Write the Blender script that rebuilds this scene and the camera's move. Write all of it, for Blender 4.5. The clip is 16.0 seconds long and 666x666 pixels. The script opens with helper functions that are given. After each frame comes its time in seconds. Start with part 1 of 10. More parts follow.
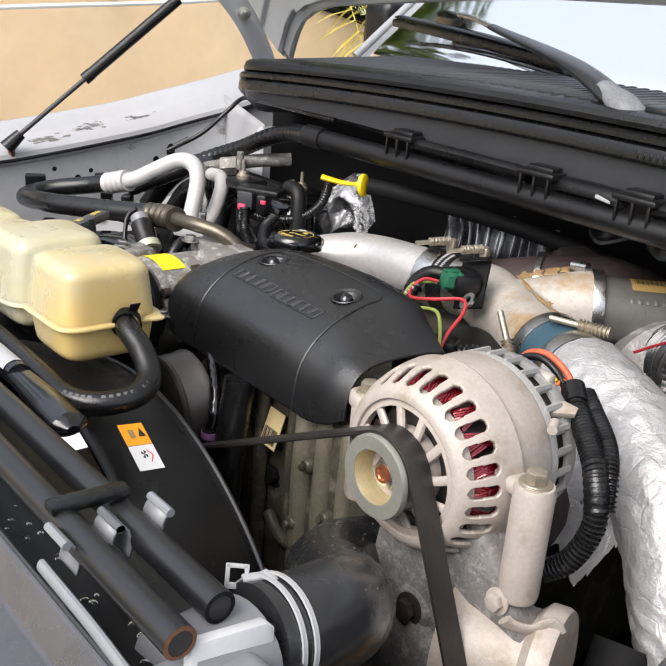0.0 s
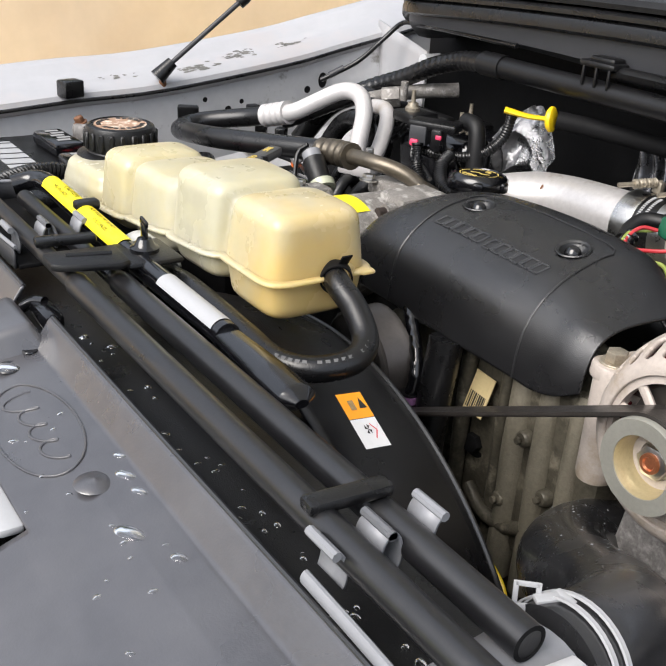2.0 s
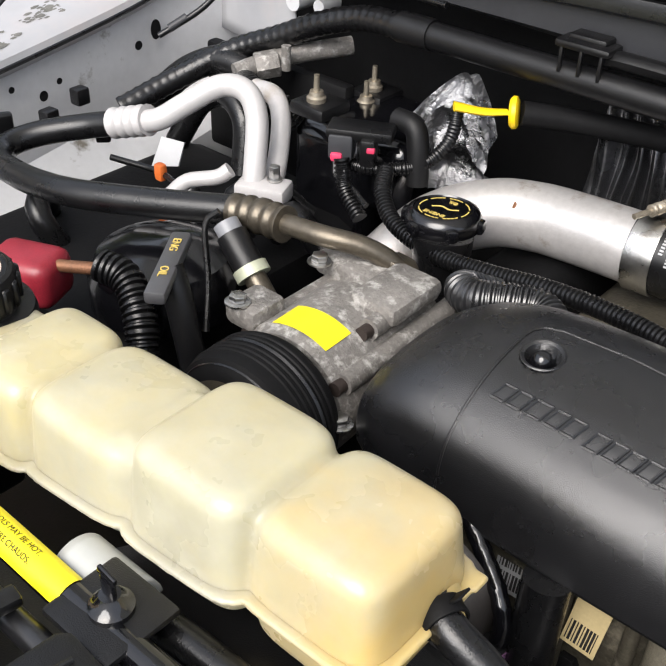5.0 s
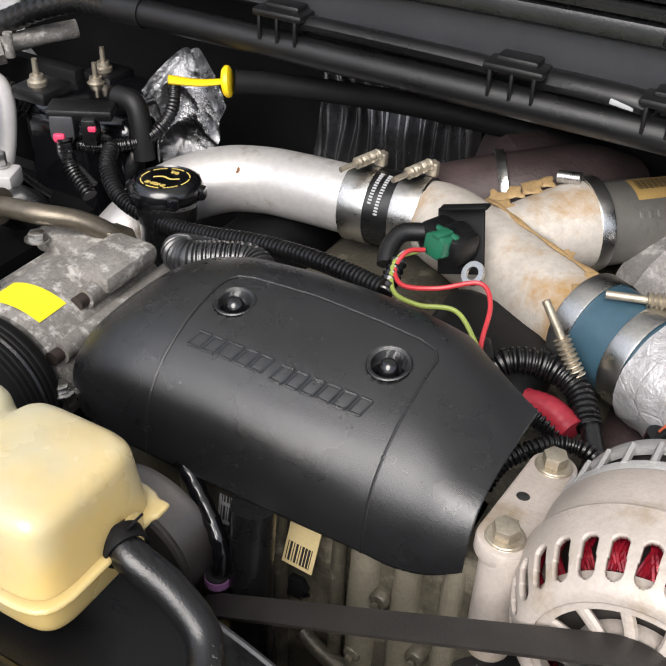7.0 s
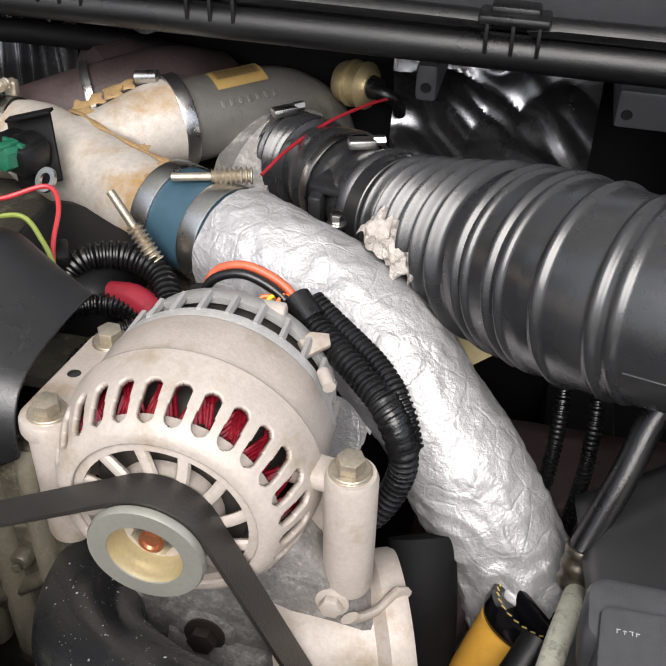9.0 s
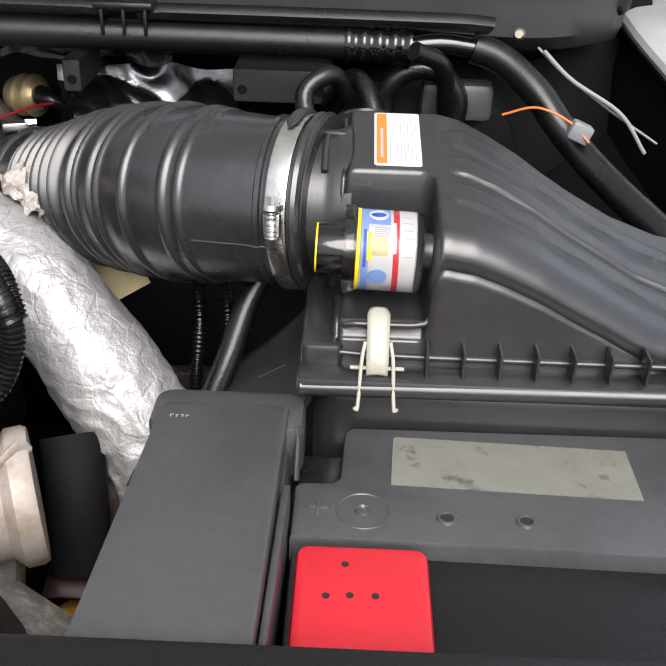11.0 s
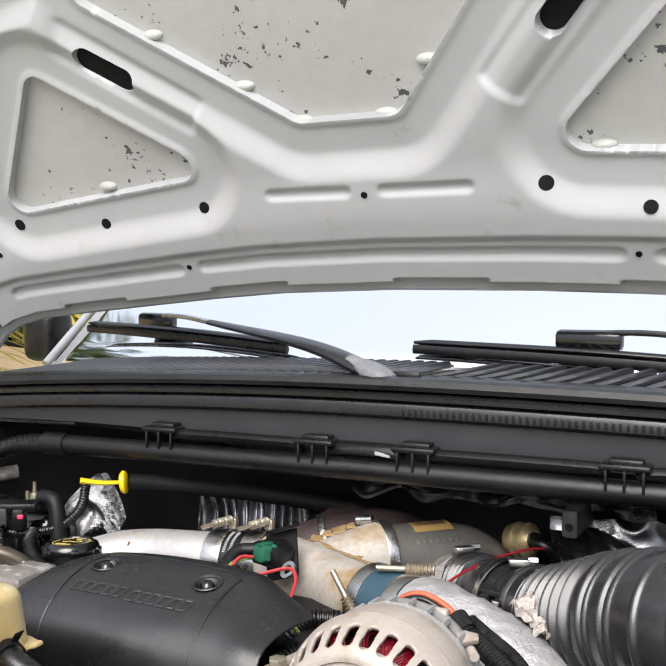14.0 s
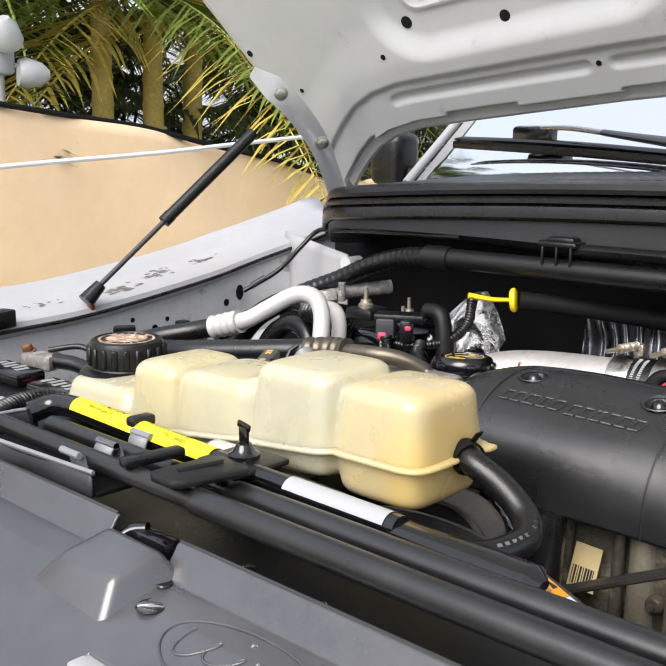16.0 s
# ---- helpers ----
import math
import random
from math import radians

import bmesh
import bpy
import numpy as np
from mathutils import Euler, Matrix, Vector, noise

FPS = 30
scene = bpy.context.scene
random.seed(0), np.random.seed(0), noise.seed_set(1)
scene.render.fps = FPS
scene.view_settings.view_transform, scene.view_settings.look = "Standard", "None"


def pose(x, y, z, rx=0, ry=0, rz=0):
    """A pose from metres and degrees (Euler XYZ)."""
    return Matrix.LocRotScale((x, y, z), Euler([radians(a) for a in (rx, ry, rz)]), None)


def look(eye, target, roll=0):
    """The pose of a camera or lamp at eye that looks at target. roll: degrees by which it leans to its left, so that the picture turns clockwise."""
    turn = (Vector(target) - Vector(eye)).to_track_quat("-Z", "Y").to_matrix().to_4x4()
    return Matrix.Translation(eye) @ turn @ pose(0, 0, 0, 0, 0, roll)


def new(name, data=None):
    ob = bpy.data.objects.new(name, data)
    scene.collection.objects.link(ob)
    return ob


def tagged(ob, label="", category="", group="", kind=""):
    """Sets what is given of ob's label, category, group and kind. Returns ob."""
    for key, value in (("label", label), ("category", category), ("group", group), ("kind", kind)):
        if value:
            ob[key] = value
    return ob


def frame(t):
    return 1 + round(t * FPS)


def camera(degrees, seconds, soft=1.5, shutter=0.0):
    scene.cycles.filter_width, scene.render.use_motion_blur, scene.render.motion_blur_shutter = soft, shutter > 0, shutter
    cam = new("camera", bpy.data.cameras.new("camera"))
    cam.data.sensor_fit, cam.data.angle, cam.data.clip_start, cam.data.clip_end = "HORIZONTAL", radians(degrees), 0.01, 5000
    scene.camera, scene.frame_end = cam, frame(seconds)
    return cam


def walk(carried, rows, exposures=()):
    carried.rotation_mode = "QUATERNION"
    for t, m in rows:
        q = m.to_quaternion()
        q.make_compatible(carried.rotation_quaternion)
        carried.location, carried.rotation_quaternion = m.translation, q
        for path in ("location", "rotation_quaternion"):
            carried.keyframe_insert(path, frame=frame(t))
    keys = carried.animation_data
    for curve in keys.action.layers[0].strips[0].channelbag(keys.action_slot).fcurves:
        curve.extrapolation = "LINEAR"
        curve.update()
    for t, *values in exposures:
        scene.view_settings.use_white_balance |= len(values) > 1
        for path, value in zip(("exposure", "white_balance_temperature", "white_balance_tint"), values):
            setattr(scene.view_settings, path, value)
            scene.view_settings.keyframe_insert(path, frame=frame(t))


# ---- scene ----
cam = camera(37.96, 16.0)
PATH = [
    (0, look((0.7151, -0.2863, 1.4144), (0.0067, 0.3263, 1.0639), 4.71)),
    (0.5, look((0.6782, -0.2905, 1.4037), (-0.0492, 0.2972, 1.0494), 4.88)),
    (1, look((0.6485, -0.3017, 1.4020), (-0.0947, 0.2581, 1.0355), 4.73)),
    (1.5, look((0.6089, -0.3203, 1.3991), (-0.1403, 0.2154, 1.0096), 4.46)),
    (2, look((0.5708, -0.3103, 1.3904), (-0.1714, 0.2106, 0.9687), 3.75)),
    (2.5, look((0.5506, -0.3238, 1.4255), (-0.1709, 0.1889, 0.9602), 2.61)),
    (3, look((0.3481, -0.3175, 1.4570), (-0.3309, 0.2100, 0.9464), 0.88)),
    (3.2, look((0.2339, -0.2922, 1.4759), (-0.4254, 0.2496, 0.9547), 0.51)),
    (5.3, look((0.1330, -0.1753, 1.5077), (-0.3694, 0.4607, 0.9220), 2.21)),
    (5.5, look((0.1420, -0.1732, 1.5070), (-0.3469, 0.4721, 0.9200), 2.30)),
    (6, look((0.1709, -0.1701, 1.5102), (-0.2828, 0.4995, 0.9222), 2.52)),
    (6.5, look((0.2086, -0.1644, 1.5147), (-0.2101, 0.5279, 0.9270), 2.50)),
    (7, look((0.2423, -0.1597, 1.5140), (-0.1391, 0.5547, 0.9274), 2.42)),
    (7.5, look((0.2791, -0.1522, 1.5134), (-0.0602, 0.5828, 0.9263), 2.29)),
    (8, look((0.3185, -0.1443, 1.5034), (0.0263, 0.6092, 0.9144), 2.08)),
    (8.5, look((0.3628, -0.1398, 1.4909), (0.1255, 0.6275, 0.8951), 1.71)),
    (9, look((0.4123, -0.1384, 1.4718), (0.2404, 0.6373, 0.8645), 1.38)),
    (9.5, look((0.4649, -0.1474, 1.4537), (0.3653, 0.6315, 0.8345), 1.39)),
    (10, look((0.5280, -0.1644, 1.4242), (0.4959, 0.6149, 0.7983), 1.52)),
    (10.2, look((0.5468, -0.1873, 1.4113), (0.5507, 0.6018, 0.7970), 2.81)),
    (12.5, look((0.6551, -0.4942, 1.3853), (0.5244, 0.4899, 1.2646), -1.82)),
    (13, look((0.6507, -0.4992, 1.4105), (0.4226, 0.4739, 1.3757), -1.68)),
    (13.5, look((0.6071, -0.4874, 1.4138), (0.2668, 0.4526, 1.3904), -0.93)),
    (14, look((0.5556, -0.4857, 1.4031), (0.1230, 0.4149, 1.3599), 0.10)),
    (14.5, look((0.5064, -0.4844, 1.3898), (-0.0027, 0.3724, 1.3085), 0.66)),
    (15, look((0.4638, -0.4775, 1.3770), (-0.1124, 0.3306, 1.2548), 0.75)),
    (15.5, look((0.4198, -0.4798, 1.3581), (-0.2086, 0.2813, 1.1977), 0.64)),
    (16, look((0.3769, -0.4809, 1.3399), (-0.2875, 0.2396, 1.1414), 0.53)),
]
walk(cam, PATH, exposures=[(0.0, 0.8), (16.0, 0.8)])

# ---- world, sun ----
world = bpy.data.worlds.new("overcast_sky")
scene.world = world
world.use_nodes = True
wn = world.node_tree.nodes
sky = wn.new("ShaderNodeTexSky")
sky.sky_type = "NISHITA"
sky.sun_disc = False
sky.sun_elevation = radians(52)
sky.sun_rotation = radians(170)
sky.air_density, sky.dust_density, sky.ozone_density = 1.0, 6.0, 1.0
wn["Background"].inputs["Strength"].default_value = 0.118
# thin cloud veils the blue
veil = wn.new("ShaderNodeMix")
veil.data_type = "RGBA"
veil.inputs["Factor"].default_value = 0.6
veil.inputs["B"].default_value = (6.4, 6.8, 7.6, 1)
world.node_tree.links.new(sky.outputs["Color"], veil.inputs["A"])
world.node_tree.links.new(veil.outputs["Result"], wn["Background"].inputs["Color"])
sun_data = bpy.data.lights.new("sun", "SUN")
sun_data.energy, sun_data.angle, sun_data.color = 2.75, radians(46), (1.0, 0.972, 0.945)
sun = new("sun", sun_data)
sun.matrix_world = look((0.8, -4.5, 5.4), (0, 0.4, 1.0))
tagged(sun, "soft daylight sun behind thin cloud", "sun")


# ---- helpers of this scene ----
def V(*a):
    return Vector(a)


def spline(pts, step=0.006):
    """Points along a smooth curve through pts, about step apart."""
    p = [Vector(q) for q in pts]
    if len(p) == 2:
        n = max(1, int((p[1] - p[0]).length / step))
        return [p[0].lerp(p[1], i / n) for i in range(n + 1)]
    p = [2 * p[0] - p[1]] + p + [2 * p[-1] - p[-2]]
    out = []
    for i in range(1, len(p) - 2):
        a, b, c, d = p[i - 1 : i + 3]
        n = max(2, int((c - b).length / step))
        for k in range(n):
            t = k / n
            out.append(0.5 * (2 * b + (c - a) * t + (2 * a - 5 * b + 4 * c - d) * t * t + (3 * b - a - 3 * c + d) * t**3))
    out.append(p[-2])
    return out


class Geo:
    """Collects vertices and faces of one mesh."""

    def __init__(self):
        self.v, self.f = [], []

    def add(self, verts, faces):
        n = len(self.v)
        self.v += [tuple(q) for q in verts]
        self.f += [tuple(i + n for i in q) for q in faces]
        return self

    def tube(self, pts, r, seg=14, step=0.006, cap=True, straight=False, flat=1.0, up=None):
        """A pipe along pts. r: radius or a function of the way along (0 to 1) and of the length in metres."""
        path = [Vector(q) for q in pts] if straight else spline(pts, step)
        total, at = 0.0, [0.0]
        for a, b in zip(path, path[1:]):
            total += (b - a).length
            at.append(total)
        total = total or 1.0
        rings, normal = [], None
        for i, p in enumerate(path):
            way = (path[min(i + 1, len(path) - 1)] - path[max(i - 1, 0)]).normalized()
            if normal is None:
                ref = Vector(up) if up else (V(0, 0, 1) if abs(way.z) < 0.9 else V(1, 0, 0))
                normal = (ref - way * ref.dot(way)).normalized()
            else:
                normal = (normal - way * normal.dot(way)).normalized()
            side = way.cross(normal)
            rad = r(at[i] / total, at[i]) if callable(r) else r
            rings.append([p + rad * (math.cos(2 * math.pi * k / seg) * side + flat * math.sin(2 * math.pi * k / seg) * normal) for k in range(seg)])
        n = len(rings)
        verts = [q for ring in rings for q in ring]
        faces = [(i * seg + k, i * seg + (k + 1) % seg, (i + 1) * seg + (k + 1) % seg, (i + 1) * seg + k) for i in range(n - 1) for k in range(seg)]
        if cap:
            faces += [tuple(range(seg))[::-1], tuple((n - 1) * seg + k for k in range(seg))]
        return self.add(verts, faces)

    def lathe(self, profile, m=None, seg=32, close=False):
        """Turns (radius, height) pairs round the z axis of m."""
        m = m or Matrix()
        verts = [m @ V(r * math.cos(2 * math.pi * k / seg), r * math.sin(2 * math.pi * k / seg), h) for r, h in profile for k in range(seg)]
        n = len(profile)
        rows = n if close else n - 1
        faces = [(i * seg + k, i * seg + (k + 1) % seg, ((i + 1) % n) * seg + (k + 1) % seg, ((i + 1) % n) * seg + k) for i in range(rows) for k in range(seg)]
        return self.add(verts, faces)

    def box(self, centre, size, bevel=0.002, m=None, seg=2):
        b = bmesh.new()
        bmesh.ops.create_cube(b, size=1, matrix=Matrix.Diagonal((*size, 1)))
        if bevel:
            bmesh.ops.bevel(b, geom=b.edges[:], offset=min(bevel, 0.49 * min(size)), segments=seg, profile=0.5, affect="EDGES")
        t = Matrix.Translation(centre) @ (m or Matrix())
        b.verts.index_update()
        self.add([t @ v.co for v in b.verts], [[v.index for v in f.verts] for f in b.faces])
        b.free()
        return self

    def prism(self, outline, depth, m=None, bevel=0.0):
        """A flat outline in x and y, depth thick along z, bevelled, laid by m."""
        b = bmesh.new()
        f = b.faces.new([b.verts.new((x, y, 0)) for x, y in outline])
        r = bmesh.ops.extrude_face_region(b, geom=[f])
        bmesh.ops.translate(b, vec=(0, 0, depth), verts=[g for g in r["geom"] if isinstance(g, bmesh.types.BMVert)])
        bmesh.ops.recalc_face_normals(b, faces=b.faces[:])
        if bevel:
            edges = [e for e in b.edges if abs(e.verts[0].co.z - e.verts[1].co.z) < 1e-6]
            bmesh.ops.bevel(b, geom=edges, offset=bevel, segments=2, profile=0.5, affect="EDGES")
        m = m or Matrix()
        b.verts.index_update()
        self.add([m @ v.co for v in b.verts], [[v.index for v in q.verts] for q in b.faces])
        b.free()
        return self

    def sheet(self, fn, nu, nv):
        verts = [fn(i / nu, j / nv) for j in range(nv + 1) for i in range(nu + 1)]
        w = nu + 1
        return self.add(verts, [(j * w + i, j * w + i + 1, (j + 1) * w + i + 1, (j + 1) * w + i) for j in range(nv) for i in range(nu)])

    def pillow(self, x0, x1, y0, y1, z0, zf, z1, p=4.0, n=14):
        """A rounded block: flat-sided round the seam height zf, domed above and below."""
        c, h = V((x0 + x1) / 2, (y0 + y1) / 2, zf), ((x1 - x0) / 2, (y1 - y0) / 2)
        for ax in range(3):
            for s in (-1, 1):
                def at(u, v, ax=ax, s=s):
                    q = [0, 0, 0]
                    q[ax], q[(ax + 1) % 3], q[(ax + 2) % 3] = s, (2 * u - 1) * s, 2 * v - 1
                    k = sum(abs(a) ** p for a in q) ** (1 / p)
                    return c + V(q[0] / k * h[0], q[1] / k * h[1], q[2] / k * ((z1 - zf) if q[2] > 0 else (zf - z0)))

                self.sheet(at, n, n)
        return self

    def mesh(self, name, sharp=38):
        me = bpy.data.meshes.new(name)
        me.from_pydata(self.v, [], self.f)
        me.validate()
        me.polygons.foreach_set("use_smooth", [True] * len(me.polygons))
        me.set_sharp_from_angle(angle=radians(sharp))
        return me


def thing(name, at, label, category, group="", kind=""):
    ob = new(name)
    ob.empty_display_size = 0.05
    ob.location = at
    return tagged(ob, label, category, group, kind)


def part(name, geo, material, parent=None, label="", solid=0.0, sharp=38):
    me = geo.mesh(name, sharp) if isinstance(geo, Geo) else geo
    me.materials.clear()
    me.materials.append(material)
    ob = new(name, me)
    if parent is not None:
        ob.parent = parent
        if parent.type == "EMPTY":
            ob.matrix_parent_inverse = Matrix.Translation(-parent.location)
    if solid:
        mod = ob.modifiers.new("thickness", "SOLIDIFY")
        mod.thickness, mod.offset = solid, -1
    if label:
        ob["label"] = label
    return ob


def single(name, geo, material, label, category, group="", kind="", **more):
    return tagged(part(name, geo, material, None, **more), label, category, group, kind)


def axis(at, way, up=(0, 0, 1)):
    """A frame at a place whose z axis points along way."""
    z = Vector(way).normalized()
    u = Vector(up)
    if abs(z.dot(u)) > 0.95:
        u = V(0, 1, 0)
    x = u.cross(z).normalized()
    y = z.cross(x)
    return Matrix(((x.x, y.x, z.x, at[0]), (x.y, y.y, z.y, at[1]), (x.z, y.z, z.z, at[2]), (0, 0, 0, 1)))


def writing(text, size, m, depth=0.0004, spacing=1.0):
    """Letters in the built-in font as a mesh, laid by m."""
    curve = bpy.data.curves.new("text", "FONT")
    curve.body, curve.size, curve.extrude = text, size, depth
    curve.align_x, curve.align_y, curve.space_character = "CENTER", "CENTER", spacing
    ob = new("text", curve)
    me = bpy.data.meshes.new_from_object(ob)
    bpy.data.objects.remove(ob)
    bpy.data.curves.remove(curve)
    me.transform(m)
    return me


def hexbolt(geo, at, way, r=0.008, h=0.007, washer=True):
    m = axis(at, way)
    if washer:
        geo.lathe([(0, 0), (r * 1.45, 0), (r * 1.45, 0.0015), (r * 1.2, 0.002), (0, 0.002)], m, 20)
    geo.prism([(r * math.cos(math.pi * k / 3), r * math.sin(math.pi * k / 3)) for k in range(6)], h, m @ Matrix.Translation((0, 0, 0.002)), bevel=r * 0.12)
    return geo


def clamp_band(at, way, r, width=0.012, thick=0.0012, seg=40):
    """A worm-drive band round a pipe."""
    g = Geo()
    m = axis(at, way)
    w = width / 2
    g.lathe([(r, -w), (r + thick, -w), (r + thick * 1.3, -w * 0.8), (r + thick, 0), (r + thick * 1.3, w * 0.8), (r + thick, w), (r, w)], m, seg, close=True)
    return g


# ---- materials ----
def material(name, colour, rough=0.5, metal=0.0, vary=0.12, scale=18.0, bump=0.0, bump_scale=250.0, spec=0.5, coat=0.0,
             stain=None, stain_amount=0.0, stain_scale=9.0, clear=0.0, soft=0.0, soft_colour=None, ior=1.5, coarse=0.0, coarse_scale=30.0, per_piece=0.0, chips=False, stain_soft=0.0):
    mat = bpy.data.materials.new(name)
    mat.use_nodes = True
    nt = mat.node_tree
    n, l = nt.nodes, nt.links
    b = n["Principled BSDF"]
    b.inputs["Metallic"].default_value = metal
    b.inputs["Specular IOR Level"].default_value = spec
    b.inputs["IOR"].default_value = ior
    b.inputs["Coat Weight"].default_value = coat
    b.inputs["Coat Roughness"].default_value = 0.08
    b.inputs["Transmission Weight"].default_value = clear
    if soft:
        b.inputs["Subsurface Weight"].default_value = soft
        b.inputs["Subsurface Radius"].default_value = soft_colour or (0.02, 0.015, 0.006)
        b.inputs["Subsurface Scale"].default_value = 1.0
    tc = n.new("ShaderNodeTexCoord")

    def noise_node(s, detail=5.0, roughness=0.6):
        k = n.new("ShaderNodeTexNoise")
        k.inputs["Scale"].default_value, k.inputs["Detail"].default_value, k.inputs["Roughness"].default_value = s, detail, roughness
        l.new(tc.outputs["Object"], k.inputs["Vector"])
        return k

    big, fine = noise_node(scale), noise_node(scale * 9, 3)
    add = n.new("ShaderNodeMath")
    add.operation = "ADD"
    l.new(big.outputs["Fac"], add.inputs[0])
    l.new(fine.outputs["Fac"], add.inputs[1])
    ramp = n.new("ShaderNodeMapRange")
    ramp.inputs["From Min"].default_value, ramp.inputs["From Max"].default_value = 0.7, 1.3
    ramp.inputs["To Min"].default_value, ramp.inputs["To Max"].default_value = 1 - vary, 1 + vary
    l.new(add.outputs[0], ramp.inputs["Value"])
    mul = n.new("ShaderNodeVectorMath")
    mul.operation = "SCALE"
    mul.inputs[0].default_value = colour
    l.new(ramp.outputs["Result"], mul.inputs["Scale"])
    out = mul.outputs["Vector"]
    if stain:
        sn = noise_node(stain_scale, 8.0, 0.68)
        cut = n.new("ShaderNodeMapRange")
        cut.inputs["From Min"].default_value, cut.inputs["From Max"].default_value = 0.62 - 0.25 * stain_amount - stain_soft / 2, 0.70 - 0.12 * stain_amount + stain_soft / 2
        source = sn.outputs["Fac"]
        if chips:
            # flakes: fine speckle gathered into loose clusters
            fine_chip = noise_node(stain_scale * 9, 3.0, 0.55)
            both = n.new("ShaderNodeMath")
            both.operation = "MULTIPLY_ADD"
            both.inputs[1].default_value = 0.8
            l.new(fine_chip.outputs["Fac"], both.inputs[0])
            l.new(sn.outputs["Fac"], both.inputs[2])
            source = both.outputs[0]
            cut.inputs["From Min"].default_value, cut.inputs["From Max"].default_value = 1.075, 1.09
        l.new(source, cut.inputs["Value"])
        mix = n.new("ShaderNodeMix")
        mix.data_type = "RGBA"
        l.new(cut.outputs["Result"], mix.inputs["Factor"])
        l.new(out, mix.inputs["A"])
        mix.inputs["B"].default_value = (*stain, 1)
        out = mix.outputs["Result"]
    if per_piece:
        info = n.new("ShaderNodeObjectInfo")
        vr = n.new("ShaderNodeMapRange")
        vr.inputs["To Min"].default_value, vr.inputs["To Max"].default_value = 1 - per_piece, 1 + per_piece
        l.new(info.outputs["Random"], vr.inputs["Value"])
        m2 = n.new("ShaderNodeVectorMath")
        m2.operation = "SCALE"
        l.new(out, m2.inputs[0])
        l.new(vr.outputs["Result"], m2.inputs["Scale"])
        out = m2.outputs["Vector"]
    l.new(out, b.inputs["Base Color"])
    rr = n.new("ShaderNodeMapRange")
    rr.inputs["From Min"].default_value, rr.inputs["From Max"].default_value = 0.3, 0.7
    rr.inputs["To Min"].default_value, rr.inputs["To Max"].default_value = max(0.02, rough - 0.08), min(1, rough + 0.08)
    l.new(big.outputs["Fac"], rr.inputs["Value"])
    l.new(rr.outputs["Result"], b.inputs["Roughness"])
    if bump or coarse:
        bn = n.new("ShaderNodeBump")
        bn.inputs["Strength"].default_value = min(1.0, bump or 0.0)
        bn.inputs["Distance"].default_value = 0.001
        k = noise_node(bump_scale, 2.0)
        l.new(k.outputs["Fac"], bn.inputs["Height"])
        if coarse:
            b2 = n.new("ShaderNodeBump")
            b2.inputs["Strength"].default_value = 1.0
            b2.inputs["Distance"].default_value = coarse
            k2 = noise_node(coarse_scale, 6.0, 0.7)
            l.new(k2.outputs["Fac"], b2.inputs["Height"])
            l.new(b2.outputs["Normal"], bn.inputs["Normal"])
        l.new(bn.outputs["Normal"], b.inputs["Normal"])
    return mat


def creased(mat, scale, depth):
    # sharp fold lines between flat facets
    n, l = mat.node_tree.nodes, mat.node_tree.links
    b = n["Principled BSDF"]
    before = b.inputs["Normal"].links[0].from_socket
    pos, wob, mul, cell, cap, bump = (n.new("ShaderNode" + k) for k in ("NewGeometry", "TexNoise", "VectorMath", "TexVoronoi", "Math", "Bump"))
    wob.inputs["Scale"].default_value = scale * 0.6
    l.new(pos.outputs["Position"], wob.inputs["Vector"])
    mul.operation = "MULTIPLY_ADD"
    mul.inputs[1].default_value = (0.035, 0.035, 0.035)
    l.new(wob.outputs["Color"], mul.inputs[0])
    l.new(pos.outputs["Position"], mul.inputs[2])
    cell.feature = "DISTANCE_TO_EDGE"
    cell.inputs["Scale"].default_value = scale
    l.new(mul.outputs["Vector"], cell.inputs["Vector"])
    cap.operation = "MINIMUM"
    cap.inputs[1].default_value = 0.05
    l.new(cell.outputs["Distance"], cap.inputs[0])
    bump.inputs["Strength"].default_value = 1.0
    bump.inputs["Distance"].default_value = depth * 6
    l.new(cap.outputs["Value"], bump.inputs["Height"])
    l.new(before, bump.inputs["Normal"])
    l.new(bump.outputs["Normal"], b.inputs["Normal"])


PAINT = material("silver_white_paint", (0.435, 0.438, 0.455), 0.34, 0.0, 0.03, 4, coat=0.3, stain=(0.35, 0.345, 0.345), stain_amount=-0.05, stain_scale=14)
CONCRETE = material("pale_bounce_concrete", (0.78, 0.775, 0.77), 0.85, 0.0, 0.12, 2, bump=0.4, bump_scale=120, stain=(0.36, 0.35, 0.33), stain_amount=0.2, stain_scale=1.5)
CHIPPED = material("chipped_underside_paint", (0.45, 0.445, 0.435), 0.5, 0.0, 0.05, 6, stain=(0.07, 0.07, 0.075), stain_amount=0.2, stain_scale=11, chips=True)
# the silver paint again, its colour darkened to hold down the light on it
DIMPAINT = material("dimmed_silver_paint", (0.375, 0.376, 0.39), 0.48, 0.0, 0.05, 4, stain=(0.40, 0.36, 0.35), stain_amount=0.12, stain_scale=9, stain_soft=0.2)
# same silver paint, its colour raised to offset the dim light in the bay
APRON = material("lightened_apron_paint", (0.58, 0.585, 0.60), 0.42, 0.0, 0.05, 8, stain=(0.17, 0.155, 0.13), stain_amount=0.12, stain_scale=12)
PLASTIC = material("black_moulded_plastic", (0.006, 0.006, 0.0066), 0.32, 0.0, 0.2, 12, bump=0.3, bump_scale=1100, spec=0.4)
COVER = material("grained_black_cover", (0.0088, 0.0088, 0.0097), 0.30, 0.0, 0.15, 14, bump=0.30, bump_scale=1500, spec=0.85, stain=(0.05, 0.048, 0.045), stain_amount=-0.2, stain_scale=120)
